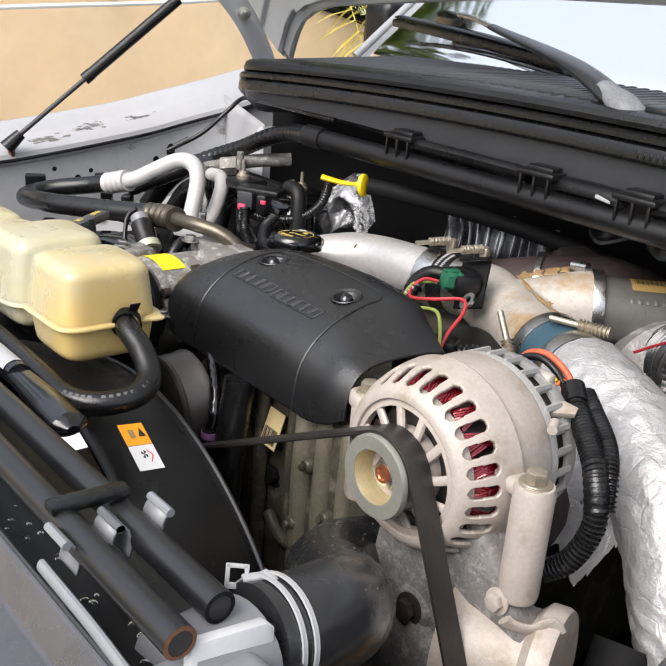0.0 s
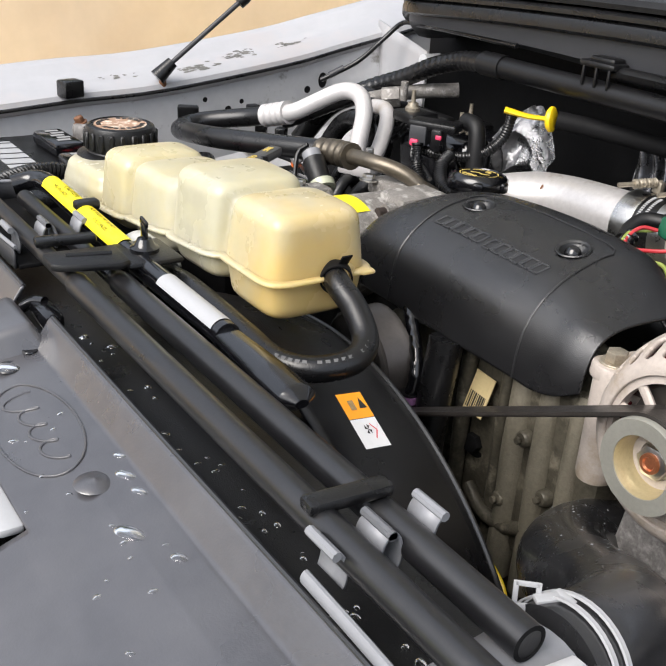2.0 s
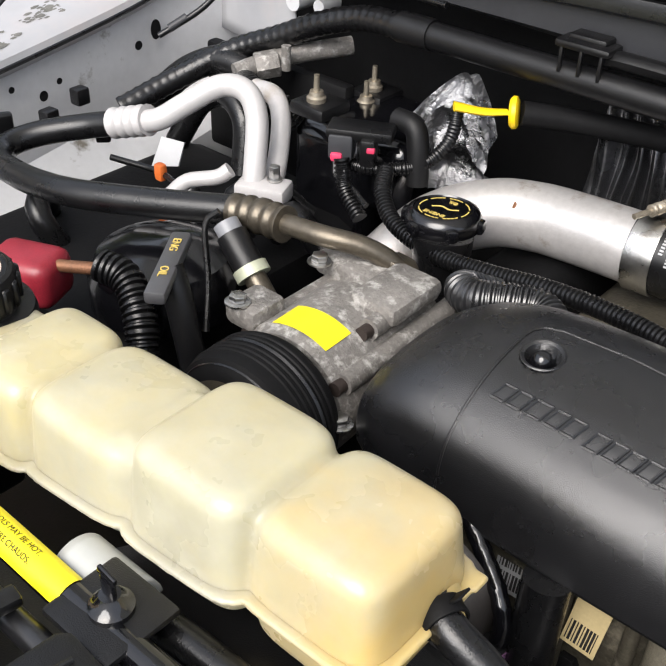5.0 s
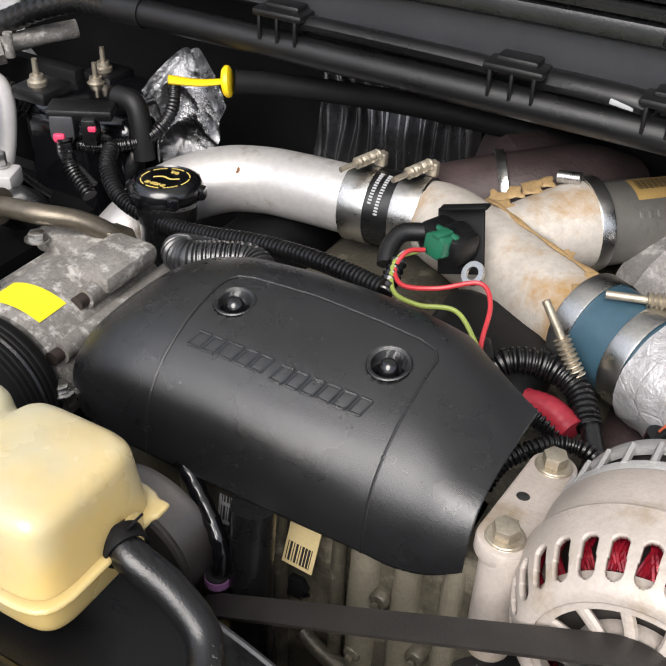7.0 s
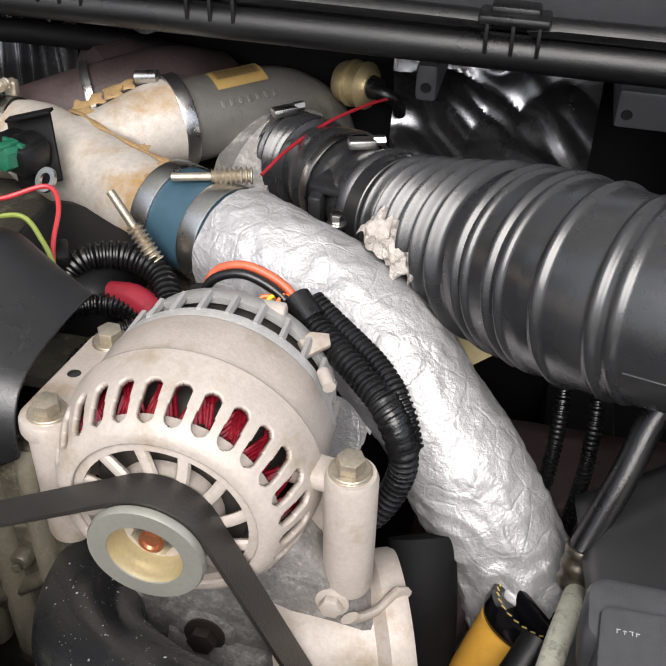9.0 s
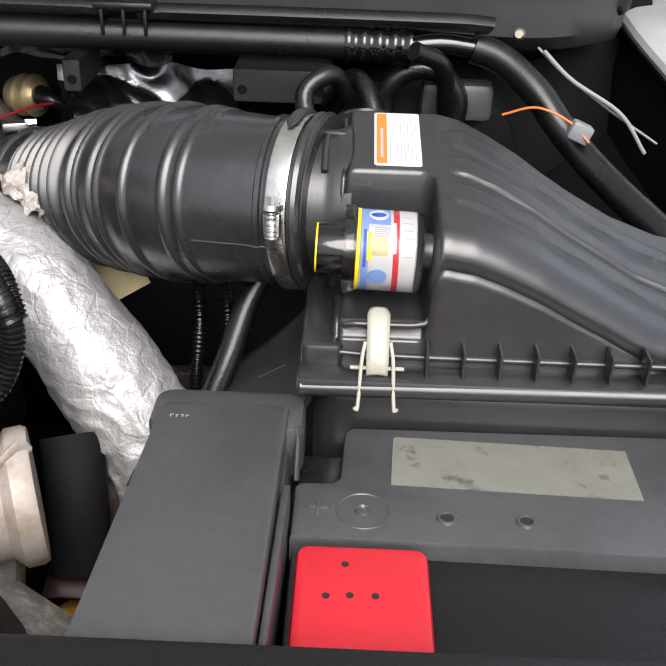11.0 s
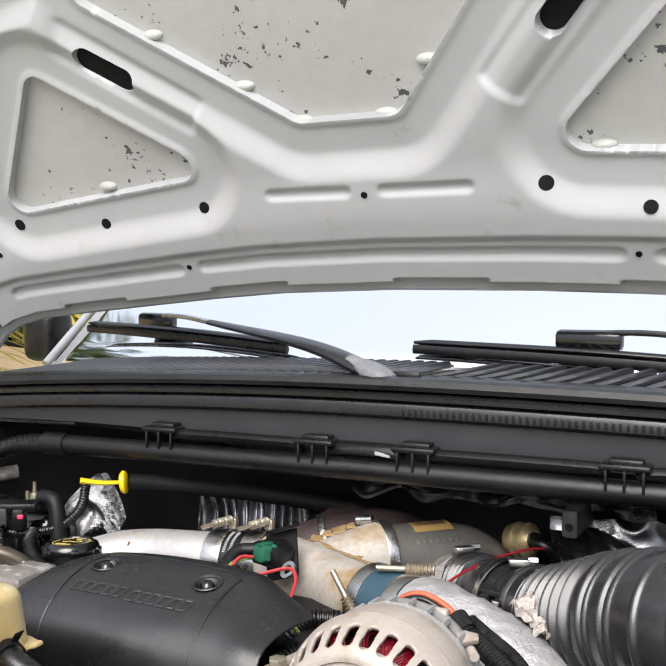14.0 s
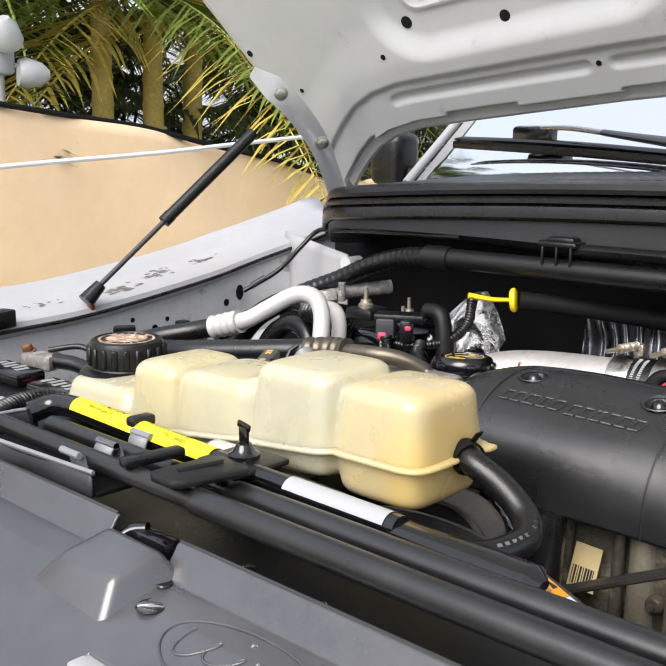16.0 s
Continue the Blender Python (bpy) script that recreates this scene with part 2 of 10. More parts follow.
SATIN = material("satin_black_plastic", (0.017, 0.0172, 0.0186), 0.32, 0.0, 0.15, 9, bump=0.10, bump_scale=700, spec=0.9, stain=(0.06, 0.058, 0.055), stain_amount=-0.1, stain_scale=90)
GLOSS = material("gloss_black_paint", (0.004, 0.004, 0.005), 0.15, 0.0, 0.2, 15, bump=0.05, bump_scale=300, spec=0.75)
RUBBER = material("black_rubber", (0.0055, 0.0055, 0.006), 0.29, 0.0, 0.25, 25, bump=0.2, bump_scale=600, spec=0.5)
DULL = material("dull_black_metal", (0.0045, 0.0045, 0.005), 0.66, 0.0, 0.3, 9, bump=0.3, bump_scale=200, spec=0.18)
MATT = material("matt_black_plastic", (0.006, 0.006, 0.0065), 0.5, 0.0, 0.3, 9, bump=0.2, bump_scale=500, spec=0.28)
WORNGREY = material("wet_grey_plastic", (0.047, 0.0465, 0.052), 0.31, 0.0, 0.15, 7, bump=0.12, bump_scale=600, spec=1.0, coat=0.25, stain=(0.066, 0.065, 0.070), stain_amount=0.3, stain_scale=9, stain_soft=0.15)
GREYPLASTIC = material("dark_grey_plastic", (0.036, 0.037, 0.041), 0.46, 0.0, 0.1, 10, bump=0.2, bump_scale=700, spec=0.4)
LIGHTGREY = material("light_grey_clip", (0.20, 0.205, 0.22), 0.42, 0.0, 0.06, 20)
CAST = material("cast_aluminium", (0.19, 0.172, 0.13), 0.52, 0.35, 0.16, 30, bump=0.7, bump_scale=450, stain=(0.18, 0.155, 0.12), stain_amount=0.28, stain_scale=28)
ALTCASE = material("sandy_alternator_casting", (0.395, 0.347, 0.310), 0.50, 0.10, 0.10, 34, bump=0.30, bump_scale=520, stain=(0.27, 0.215, 0.15), stain_amount=0.22, stain_scale=20, stain_soft=0.06)
CREAM = material("cream_oxidised_casting", (0.40, 0.365, 0.325), 0.48, 0.12, 0.16, 18, bump=0.4, bump_scale=380, stain=(0.30, 0.18, 0.065), stain_amount=0.32, stain_scale=14, stain_soft=0.05)
RUSTYELLOW = material("old_sealant", (0.25, 0.165, 0.075), 0.6, 0.0, 0.3, 40, bump=0.6, bump_scale=300)
PIPE = material("brushed_aluminium_pipe", (0.56, 0.54, 0.53), 0.40, 0.55, 0.10, 15, bump=0.2, bump_scale=400, stain=(0.34, 0.28, 0.23), stain_amount=0.12, stain_scale=16)
GREYPIPE = material("grey_coated_pipe", (0.125, 0.118, 0.108), 0.42, 0.25, 0.10, 15, bump=0.3, bump_scale=400, stain=(0.07, 0.062, 0.052), stain_amount=0.25, stain_scale=14)
STEEL = material("bright_steel", (0.56, 0.55, 0.53), 0.30, 1.0, 0.12, 40, bump=0.15, bump_scale=600)
ZINC = material("yellow_zinc", (0.50, 0.40, 0.22), 0.38, 0.75, 0.14, 40, bump=0.2, bump_scale=500)
BRASSY = material("dull_plated_steel", (0.38, 0.335, 0.265), 0.42, 0.75, 0.2, 40, bump=0.3, bump_scale=400)
FOIL = material("crumpled_foil", (0.435, 0.428, 0.437), 0.45, 0.42, 0.12, 15, bump=0.16, bump_scale=140, coarse=0.0055, coarse_scale=24)
creased(FOIL, 30, 0.0011)
FOILTORN = material("torn_foil_edge", (0.46, 0.42, 0.39), 0.4, 0.6, 0.2, 30, bump=0.3, bump_scale=200, coarse=0.006, coarse_scale=60)
BOXGREY = material("grey_black_moulding", (0.056, 0.056, 0.060), 0.36, 0.0, 0.15, 14, bump=0.2, bump_scale=700, spec=0.7, stain=(0.075, 0.072, 0.068), stain_amount=0.04, stain_scale=60)
FOILDARK = material("dull_foil_shield", (0.21, 0.21, 0.22), 0.24, 0.95, 0.3, 15)
FOILBRIGHT = material("bright_foil_scrap", (0.32, 0.32, 0.33), 0.30, 1.0, 0.12, 15, bump=0.2, bump_scale=160, coarse=0.006, coarse_scale=34)
BLOCK = material("oily_grey_block", (0.078, 0.070, 0.052), 0.46, 0.3, 0.4, 22, bump=0.6, bump_scale=300, stain=(0.23, 0.205, 0.155), stain_amount=0.32, stain_scale=30)
SALTED = material("corroded_grey_casting", (0.185, 0.175, 0.168), 0.6, 0.3, 0.3, 40, bump=0.8, bump_scale=350, stain=(0.36, 0.345, 0.33), stain_amount=0.45, stain_scale=60)
TURBO = material("rusted_brown_casting", (0.040, 0.026, 0.025), 0.62, 0.1, 0.3, 25, bump=0.6, bump_scale=250)
TANK = material("yellowed_tank_plastic", (0.418, 0.397, 0.298), 0.28, 0.0, 0.06, 9, bump=0.05, bump_scale=200, soft=0.6, soft_colour=(0.026, 0.027, 0.022), stain=(0.50, 0.42, 0.20), stain_amount=0.10, stain_scale=6, stain_soft=0.26)
MILKY = material("milky_bracket_plastic", (0.44, 0.445, 0.425), 0.38, 0.0, 0.04, 15, soft=0.4, soft_colour=(0.02, 0.02, 0.02))
YELLOW = material("yellow_plastic", (0.84, 0.58, 0.010), 0.38, 0.0, 0.05, 20)
FILLER = material("ochre_filler_plastic", (0.62, 0.33, 0.05), 0.42, 0.0, 0.08, 14, bump=0.08, bump_scale=300)
LABELYELLOW = material("yellow_label", (0.80, 0.68, 0.015), 0.45, 0.0, 0.05, 30, stain=(0.55, 0.46, 0.04), stain_amount=0.08)
LABELORANGE = material("orange_label", (0.80, 0.30, 0.012), 0.45, 0.0, 0.04, 30)
LABELWHITE = material("white_label", (0.35, 0.355, 0.365), 0.45, 0.0, 0.03, 30, stain=(0.38, 0.36, 0.33), stain_amount=0.08)
LABELBRIGHT = material("clean_white_label", (0.62, 0.62, 0.62), 0.45, 0.0, 0.03, 30)
LABELTAN = material("aged_tan_label", (0.50, 0.40, 0.21), 0.5, 0.0, 0.08, 40, stain=(0.32, 0.245, 0.13), stain_amount=0.15)
INK = material("black_ink", (0.015, 0.015, 0.015), 0.5, 0.0, 0.05, 30)
GREYINK = material("grey_ink", (0.25, 0.25, 0.25), 0.5, 0.0, 0.05, 30)
REDINK = material("red_ink", (0.60, 0.03, 0.04), 0.5, 0.0, 0.05, 30)
BLUEINK = material("blue_ink", (0.02, 0.07, 0.42), 0.45, 0.0, 0.05, 30)
GOLDINK = material("yellow_ink", (0.60, 0.45, 0.12), 0.5, 0.0, 0.05, 30)
RED = material("red_plastic", (0.55, 0.018, 0.03), 0.38, 0.0, 0.08, 25)
WIRERED = material("red_wire", (0.40, 0.028, 0.035), 0.38, 0.0, 0.08, 25)
DARKRED = material("dark_red_line", (0.26, 0.010, 0.018), 0.4, 0.0, 0.1, 25)
PINK = material("pink_red_clip", (0.68, 0.05, 0.12), 0.4, 0.0, 0.05, 25)
GREEN = material("green_plug", (0.012, 0.10, 0.055), 0.35, 0.0, 0.1, 25)
LIME = material("lime_wire", (0.22, 0.27, 0.06), 0.4, 0.0, 0.05, 25)
ORANGE = material("orange_wire", (0.75, 0.17, 0.035), 0.4, 0.0, 0.05, 25)
COPPER = material("red_enamel_winding", (0.26, 0.010, 0.022), 0.20, 0.45, 0.4, 60, coat=0.6)
BLUEBOOT = material("slate_blue_silicone", (0.030, 0.068, 0.096), 0.42, 0.0, 0.12, 15, bump=0.1, bump_scale=400)
WHITEPIPE = material("whitened_aluminium_line", (0.46, 0.447, 0.445), 0.42, 0.1, 0.05, 20, bump=0.15, bump_scale=500, stain=(0.38, 0.34, 0.30), stain_amount=0.08)
DARKSTEEL = material("dark_steel_line", (0.125, 0.108, 0.084), 0.36, 0.75, 0.2, 20, bump=0.2, bump_scale=500)
RUSTBOLT = material("rusted_bolt", (0.20, 0.095, 0.05), 0.5, 0.5, 0.3, 60, bump=0.5, bump_scale=400)
BRASSORANGE = material("copper_hub_bolt", (0.52, 0.20, 0.10), 0.34, 0.8, 0.2, 50)
BELT = material("worn_belt_rubber", (0.024, 0.021, 0.019), 0.36, 0.0, 0.2, 40, bump=0.3, bump_scale=600, spec=0.6)
CREAMCAP = material("cream_reservoir", (0.55, 0.52, 0.37), 0.4, 0.0, 0.06, 15, soft=0.2)
GLASS = material("windscreen_glass", (0.02, 0.022, 0.024), 0.02, 0.0, 0.0, 2, spec=1.0, ior=5.5)
TARP = material("tan_tarpaulin", (0.80, 0.585, 0.385), 0.75, 0.0, 0.05, 1.2, bump=0.1, bump_scale=300, stain=(0.72, 0.49, 0.29), stain_amount=0.25, stain_scale=1.1, stain_soft=0.2)
GRASS = material("dry_grass", (0.27, 0.30, 0.12), 0.9, 0.0, 0.5, 3, bump=0.6, bump_scale=60)
LEAF = material("palm_leaf", (0.20, 0.27, 0.05), 0.5, 0.0, 0.35, 1.5, per_piece=0.4)
LEAFGOLD = material("sunburnt_palm_leaf", (0.50, 0.40, 0.08), 0.5, 0.0, 0.3, 1.5, per_piece=0.3)
# darker copy of the leaf; the thicket's inner shade is put into its colour
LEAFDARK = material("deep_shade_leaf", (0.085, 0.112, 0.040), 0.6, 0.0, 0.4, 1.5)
TRUNK = material("palm_trunk", (0.52, 0.38, 0.11), 0.6, 0.0, 0.25, 6, bump=0.4, bump_scale=60)
WATER = material("water_drop", (0.9, 0.9, 0.9), 0.02, 0.0, 0.0, 2, clear=1.0, ior=1.33)
CLEAR = material("clear_plastic", (0.97, 0.97, 0.96), 0.06, 0.0, 0.0, 2, clear=1.0, ior=1.25)
RUBBER_SMOOTH = material("moulded_duct_rubber", (0.019, 0.0192, 0.0207), 0.27, 0.0, 0.15, 18, bump=0.08, bump_scale=600, spec=0.8)
CABLERED = material("sunburnt_red_cable", (0.50, 0.10, 0.045), 0.42, 0.0, 0.25, 60)
TAPERED = material("dark_red_tape", (0.24, 0.016, 0.028), 0.40, 0.0, 0.2, 50)
LIGHTCAST = material("pale_grey_casting", (0.36, 0.353, 0.345), 0.48, 0.3, 0.10, 34, bump=0.5, bump_scale=500)
CASTGREY = material("corroded_pale_casting", (0.19, 0.178, 0.165), 0.55, 0.3, 0.30, 30, bump=0.9, bump_scale=300, stain=(0.46, 0.445, 0.42), stain_amount=0.42, stain_scale=75)
DARKBOLT = material("dark_brown_bolt", (0.045, 0.034, 0.03), 0.5, 0.5, 0.2, 60)
GREYSTEEL = material("matt_grey_steel", (0.29, 0.285, 0.25), 0.36, 0.45, 0.08, 30, bump=0.1, bump_scale=500)
GREYSTEELDARK = material("brushed_dark_steel", (0.10, 0.09, 0.083), 0.42, 0.7, 0.1, 30, bump=0.1, bump_scale=500)
LIDBLACK = material("smooth_black_moulding", (0.019, 0.0192, 0.0205), 0.35, 0.0, 0.15, 9, bump=0.10, bump_scale=700, spec=0.85, stain=(0.05, 0.048, 0.046), stain_amount=-0.08, stain_scale=120)
RODBLACK = material("satin_black_steel", (0.0075, 0.0075, 0.0085), 0.33, 0.0, 0.2, 15, bump=0.08, bump_scale=400, spec=0.75)
LATCHGREY = material("greyed_cream_latch", (0.36, 0.345, 0.29), 0.42, 0.0, 0.08, 30)
PAPER = material("white_printed_film", (0.60, 0.60, 0.61), 0.35, 0.0, 0.03, 30, stain=(0.5, 0.48, 0.44), stain_amount=0.05)
PALEINK = material("pale_grey_print", (0.36, 0.36, 0.37), 0.45, 0.0, 0.05, 30)
PALEBLUE = material("pale_blue_print", (0.20, 0.32, 0.66), 0.4, 0.0, 0.06, 30)
LABELDEEP = material("deep_orange_label", (0.78, 0.19, 0.025), 0.45, 0.0, 0.04, 30)


# ---- ground, fence, palms ----
def build_ground():
    g = Geo()
    g.sheet(lambda u, v: V((u - 0.5) * 120, (v - 0.5) * 120, 0.02 * math.sin(9 * u) * math.sin(7 * v)), 24, 24)
    # slab out of view, added to throw light up onto the raised bonnet
    single("driveway", Geo().box((0.6, -1.5, 0.02), (5.0, 11.0, 0.10), 0.02), CONCRETE, "pale unseen slab added under the truck to bounce light up", "driveway", kind="structure")
    single("ground", g, GRASS, "dry yellow-green lawn beside the truck", "ground", kind="structure")


FENCE_X = -3.0


def build_grass():
    rng = np.random.RandomState(21)
    g = Geo()
    for i in range(9000):
        x, y, h = rng.uniform(-9.0, -3.3), rng.uniform(0.3, 3.3), rng.uniform(0.10, 0.30)
        a = rng.uniform(0, 6.28)
        w = V(math.cos(a), math.sin(a), 0) * 0.010
        p = V(x, y, 0)
        tip = p + V(rng.uniform(-0.08, 0.08), rng.uniform(-0.08, 0.08), h)
        m = p.lerp(tip, 0.55) + V(0, 0, 0.02)
        g.add([p - w, p + w, m + w * 0.7, tip, m - w * 0.7], [(0, 1, 2, 4), (4, 2, 3)])
    single("grass", g, material("grass_blades", (0.30, 0.36, 0.085), 0.6, 0.0, 0.4, 2.0), "unmown green grass beyond the fence", "grass", kind="stuff")



def fence_top(y):
    return float(np.interp(y, [-4, 0.5, 1.37, 1.725, 2.09, 2.63, 3.22, 4.5, 10], [1.50, 1.50, 1.447, 1.392, 1.351, 1.244, 1.12, 1.15, 1.2])) + 0.006 * math.sin(7 * y + 1)


def build_fence():
    e = thing("tarpaulin_fence", (FENCE_X, 2, 0), "tan tarpaulin screen hung along a dark rope fence line", "fence")
    g = Geo()

    def at(u, v):
        y = -4 + 14 * u
        top = fence_top(y)
        wave = 0.035 * math.sin(3.1 * y + 2.2 * v) * (1 - 0.3 * v) + 0.02 * math.sin(8 * y + 5 * v)
        return V(FENCE_X + wave, y, 0.66 + (top - 0.66) * v)

    g.sheet(at, 160, 16)
    part("tarpaulin", g, TARP, e, solid=0.004)
    part("rope", Geo().tube([(FENCE_X + 0.01, -4 + 0.25 * i, fence_top(-4 + 0.25 * i) + 0.008) for i in range(57)], 0.011, 8, 0.1), DULL, e, "dark hem rope")
    for y in (-1.2, 1.4, 4.0, 6.6):
        part("post", Geo().tube([(FENCE_X - 0.14, y, 0), (FENCE_X - 0.14, y, fence_top(y) - 0.01)], 0.02, 10, 0.3), DULL, e)
    # slack white tape in front of it
    r = Geo()
    a, b = V(-1.7, 0.646, 1.266), V(-1.7, 1.571, 1.334)
    tie = a + (a - b) * 1.2, b + (b - a) * 1.6
    for q in tie:
        single("tape_stake", Geo().tube([(q.x, q.y, -0.05), (q.x, q.y, q.z + 0.03)], 0.012, 8, 0.2), LABELWHITE, "white stake holding barrier tape", "stake", "tape stakes")
    r.tube([tie[0], a, a.lerp(b, 0.5) + V(0, 0, -0.004), b, tie[1]], 0.0075, 8, 0.02, flat=0.8)
    single("white_tape", r, LABELBRIGHT, "white barrier tape strung in front of a tan fence", "tape")


def frond(g, base, yaw, lift, length, droop, rng):
    """One feather leaf: a bowed midrib with narrow leaflets on both sides."""
    d = V(math.cos(yaw), math.sin(yaw), 0)
    side = V(-math.sin(yaw), math.cos(yaw), 0)
    mid = []
    for i in range(15):
        t = i / 14
        mid.append(Vector(base) + d * (length * t * math.cos(lift)) + V(0, 0, length * (math.sin(lift) * t - droop * t * t)))
    g.tube(mid, lambda t, s: 0.012 * (1 - 0.85 * t), 5, straight=True)
    for i in range(2, 15):
        for k in range(3):
            t = min(1, (i + k / 3) / 14)
            p = mid[min(i, 14)].lerp(mid[min(i + 1, 14)], k / 3)
            ln = length * 0.30 * (math.sin(math.pi * (0.12 + 0.83 * t)) ** 0.7) * rng.uniform(0.8, 1.1)
            for s in (-1, 1):
                way = (side * s * 0.82 + d * 0.45 + V(0, 0, rng.uniform(-0.35, 0.15))).normalized()
                tip = p + way * ln + V(0, 0, -0.35 * ln * rng.uniform(0.5, 1.3))
                w = d * 0.011
                m = p.lerp(tip, 0.5) + V(0, 0, 0.04 * ln)
                g.add([p - w, p + w, m + w * 1.25, tip, m - w * 1.25], [(0, 1, 2, 4), (4, 2, 3)])


def build_palm(x, y, height, seed, gold):
    rng = np.random.RandomState(seed)
    e = thing("palm_tree", (x, y, 0), "slender palm with golden ringed trunk behind the fence", "palm tree", "palms behind the fence")
    lean = rng.uniform(-0.12, 0.12)
    part("trunk", Geo().tube([(x, y, 0), (x + lean * 0.4, y, height * 0.5), (x + lean, y + 0.05, height)], lambda t, s: 0.075 * (1 - 0.4 * t) + 0.006 * (1 if (s * 8) % 1 < 0.16 else 0), 12, 0.02), TRUNK, e)
    for layer, (mat, count, lift0) in enumerate(((LEAF, 8, 0.75), (LEAFGOLD if gold else LEAF, 5, 0.15))):
        for i in range(count):
            g = Geo()
            frond(g, (x + lean, y + 0.05, height - 0.05 - 0.25 * layer), 2 * math.pi * (i + rng.uniform(-0.25, 0.25)) / count + layer, lift0 + rng.uniform(-0.25, 0.25), rng.uniform(1.3, 1.9), rng.uniform(0.45, 0.85), rng)
            part("frond", g, mat, e)


def build_undergrowth():
    rng = np.random.RandomState(11)
    g = Geo()
    for i in range(900):
        x, y, z = -rng.uniform(4.4, 7.6), rng.uniform(-2.5, 11.0), rng.uniform(0.3, 3.3)
        frond(g, (x, y, z), rng.uniform(0, 6.28), rng.uniform(-0.2, 0.9), rng.uniform(0.9, 1.8), rng.uniform(0.4, 0.9), rng)
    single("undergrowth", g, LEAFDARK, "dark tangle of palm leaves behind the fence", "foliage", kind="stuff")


def build_floodlight():
    e = thing("floodlight", (-3.17, 1.46, 1.6), "white twin-head outdoor floodlight on a post", "floodlight")
    part("post", Geo().tube([(-3.17, 1.46, 0), (-3.17, 1.46, 1.60)], 0.022, 10, 0.3), LABELWHITE, e)
    part("arm", Geo().box((-3.15, 1.47, 1.62), (0.05, 0.09, 0.12), 0.02), LABELWHITE, e)
    part("lamp_head", Geo().lathe([(0, 0), (0.05, 0.004), (0.06, 0.03), (0.045, 0.09), (0.02, 0.12), (0, 0.12)], axis((-3.10, 1.47, 1.66), (0.3, -0.25, 0.6)), 24), LABELWHITE, e, "white dome lamp head")
    part("lamp_head", Geo().lathe([(0, 0), (0.05, 0.004), (0.06, 0.03), (0.045, 0.09), (0.02, 0.12), (0, 0.12)], axis((-3.10, 1.50, 1.57), (0.3, 0.9, -0.05)), 24), LABELWHITE, e, "white dome lamp head")


build_ground()
build_grass()
build_fence()
for n, (px, py, ph) in enumerate(((-4.3, 1.9, 2.5), (-4.0, 2.52, 2.35), (-4.0, 2.83, 2.36), (-4.1, 3.15, 2.28), (-4.6, 4.9, 2.6), (-5.0, 0.6, 2.7), (-4.4, 6.8, 2.4))):
    build_palm(px, py, ph, 20 + n, n in (2, 3, 6))
build_undergrowth()
build_floodlight()

# ---- truck body ----
MID = 0.045  # the truck's middle line


def cowl_y(x):
    d = abs(x - MID)
    return 0.682 + (4.6 * (d - 0.70) ** 2 if d > 0.70 else 0.0)


def cowl_z(x):
    return 1.271 - (0.03 if x > MID else 0.055) * (x - MID) ** 2 - 0.034 * float(np.clip((-0.715 - x) / 0.10, 0, 1)) ** 1.6


def cowl_depth(x):
    # the front of the cowl grows shallow towards its outer corner
    return 1.0 - 0.75 * float(np.clip((-0.10 - x) / 0.60, 0, 1)) ** 0.8


def glass_y(x):
    return 0.868 + 0.19 * ((x - MID) / 0.85) ** 2


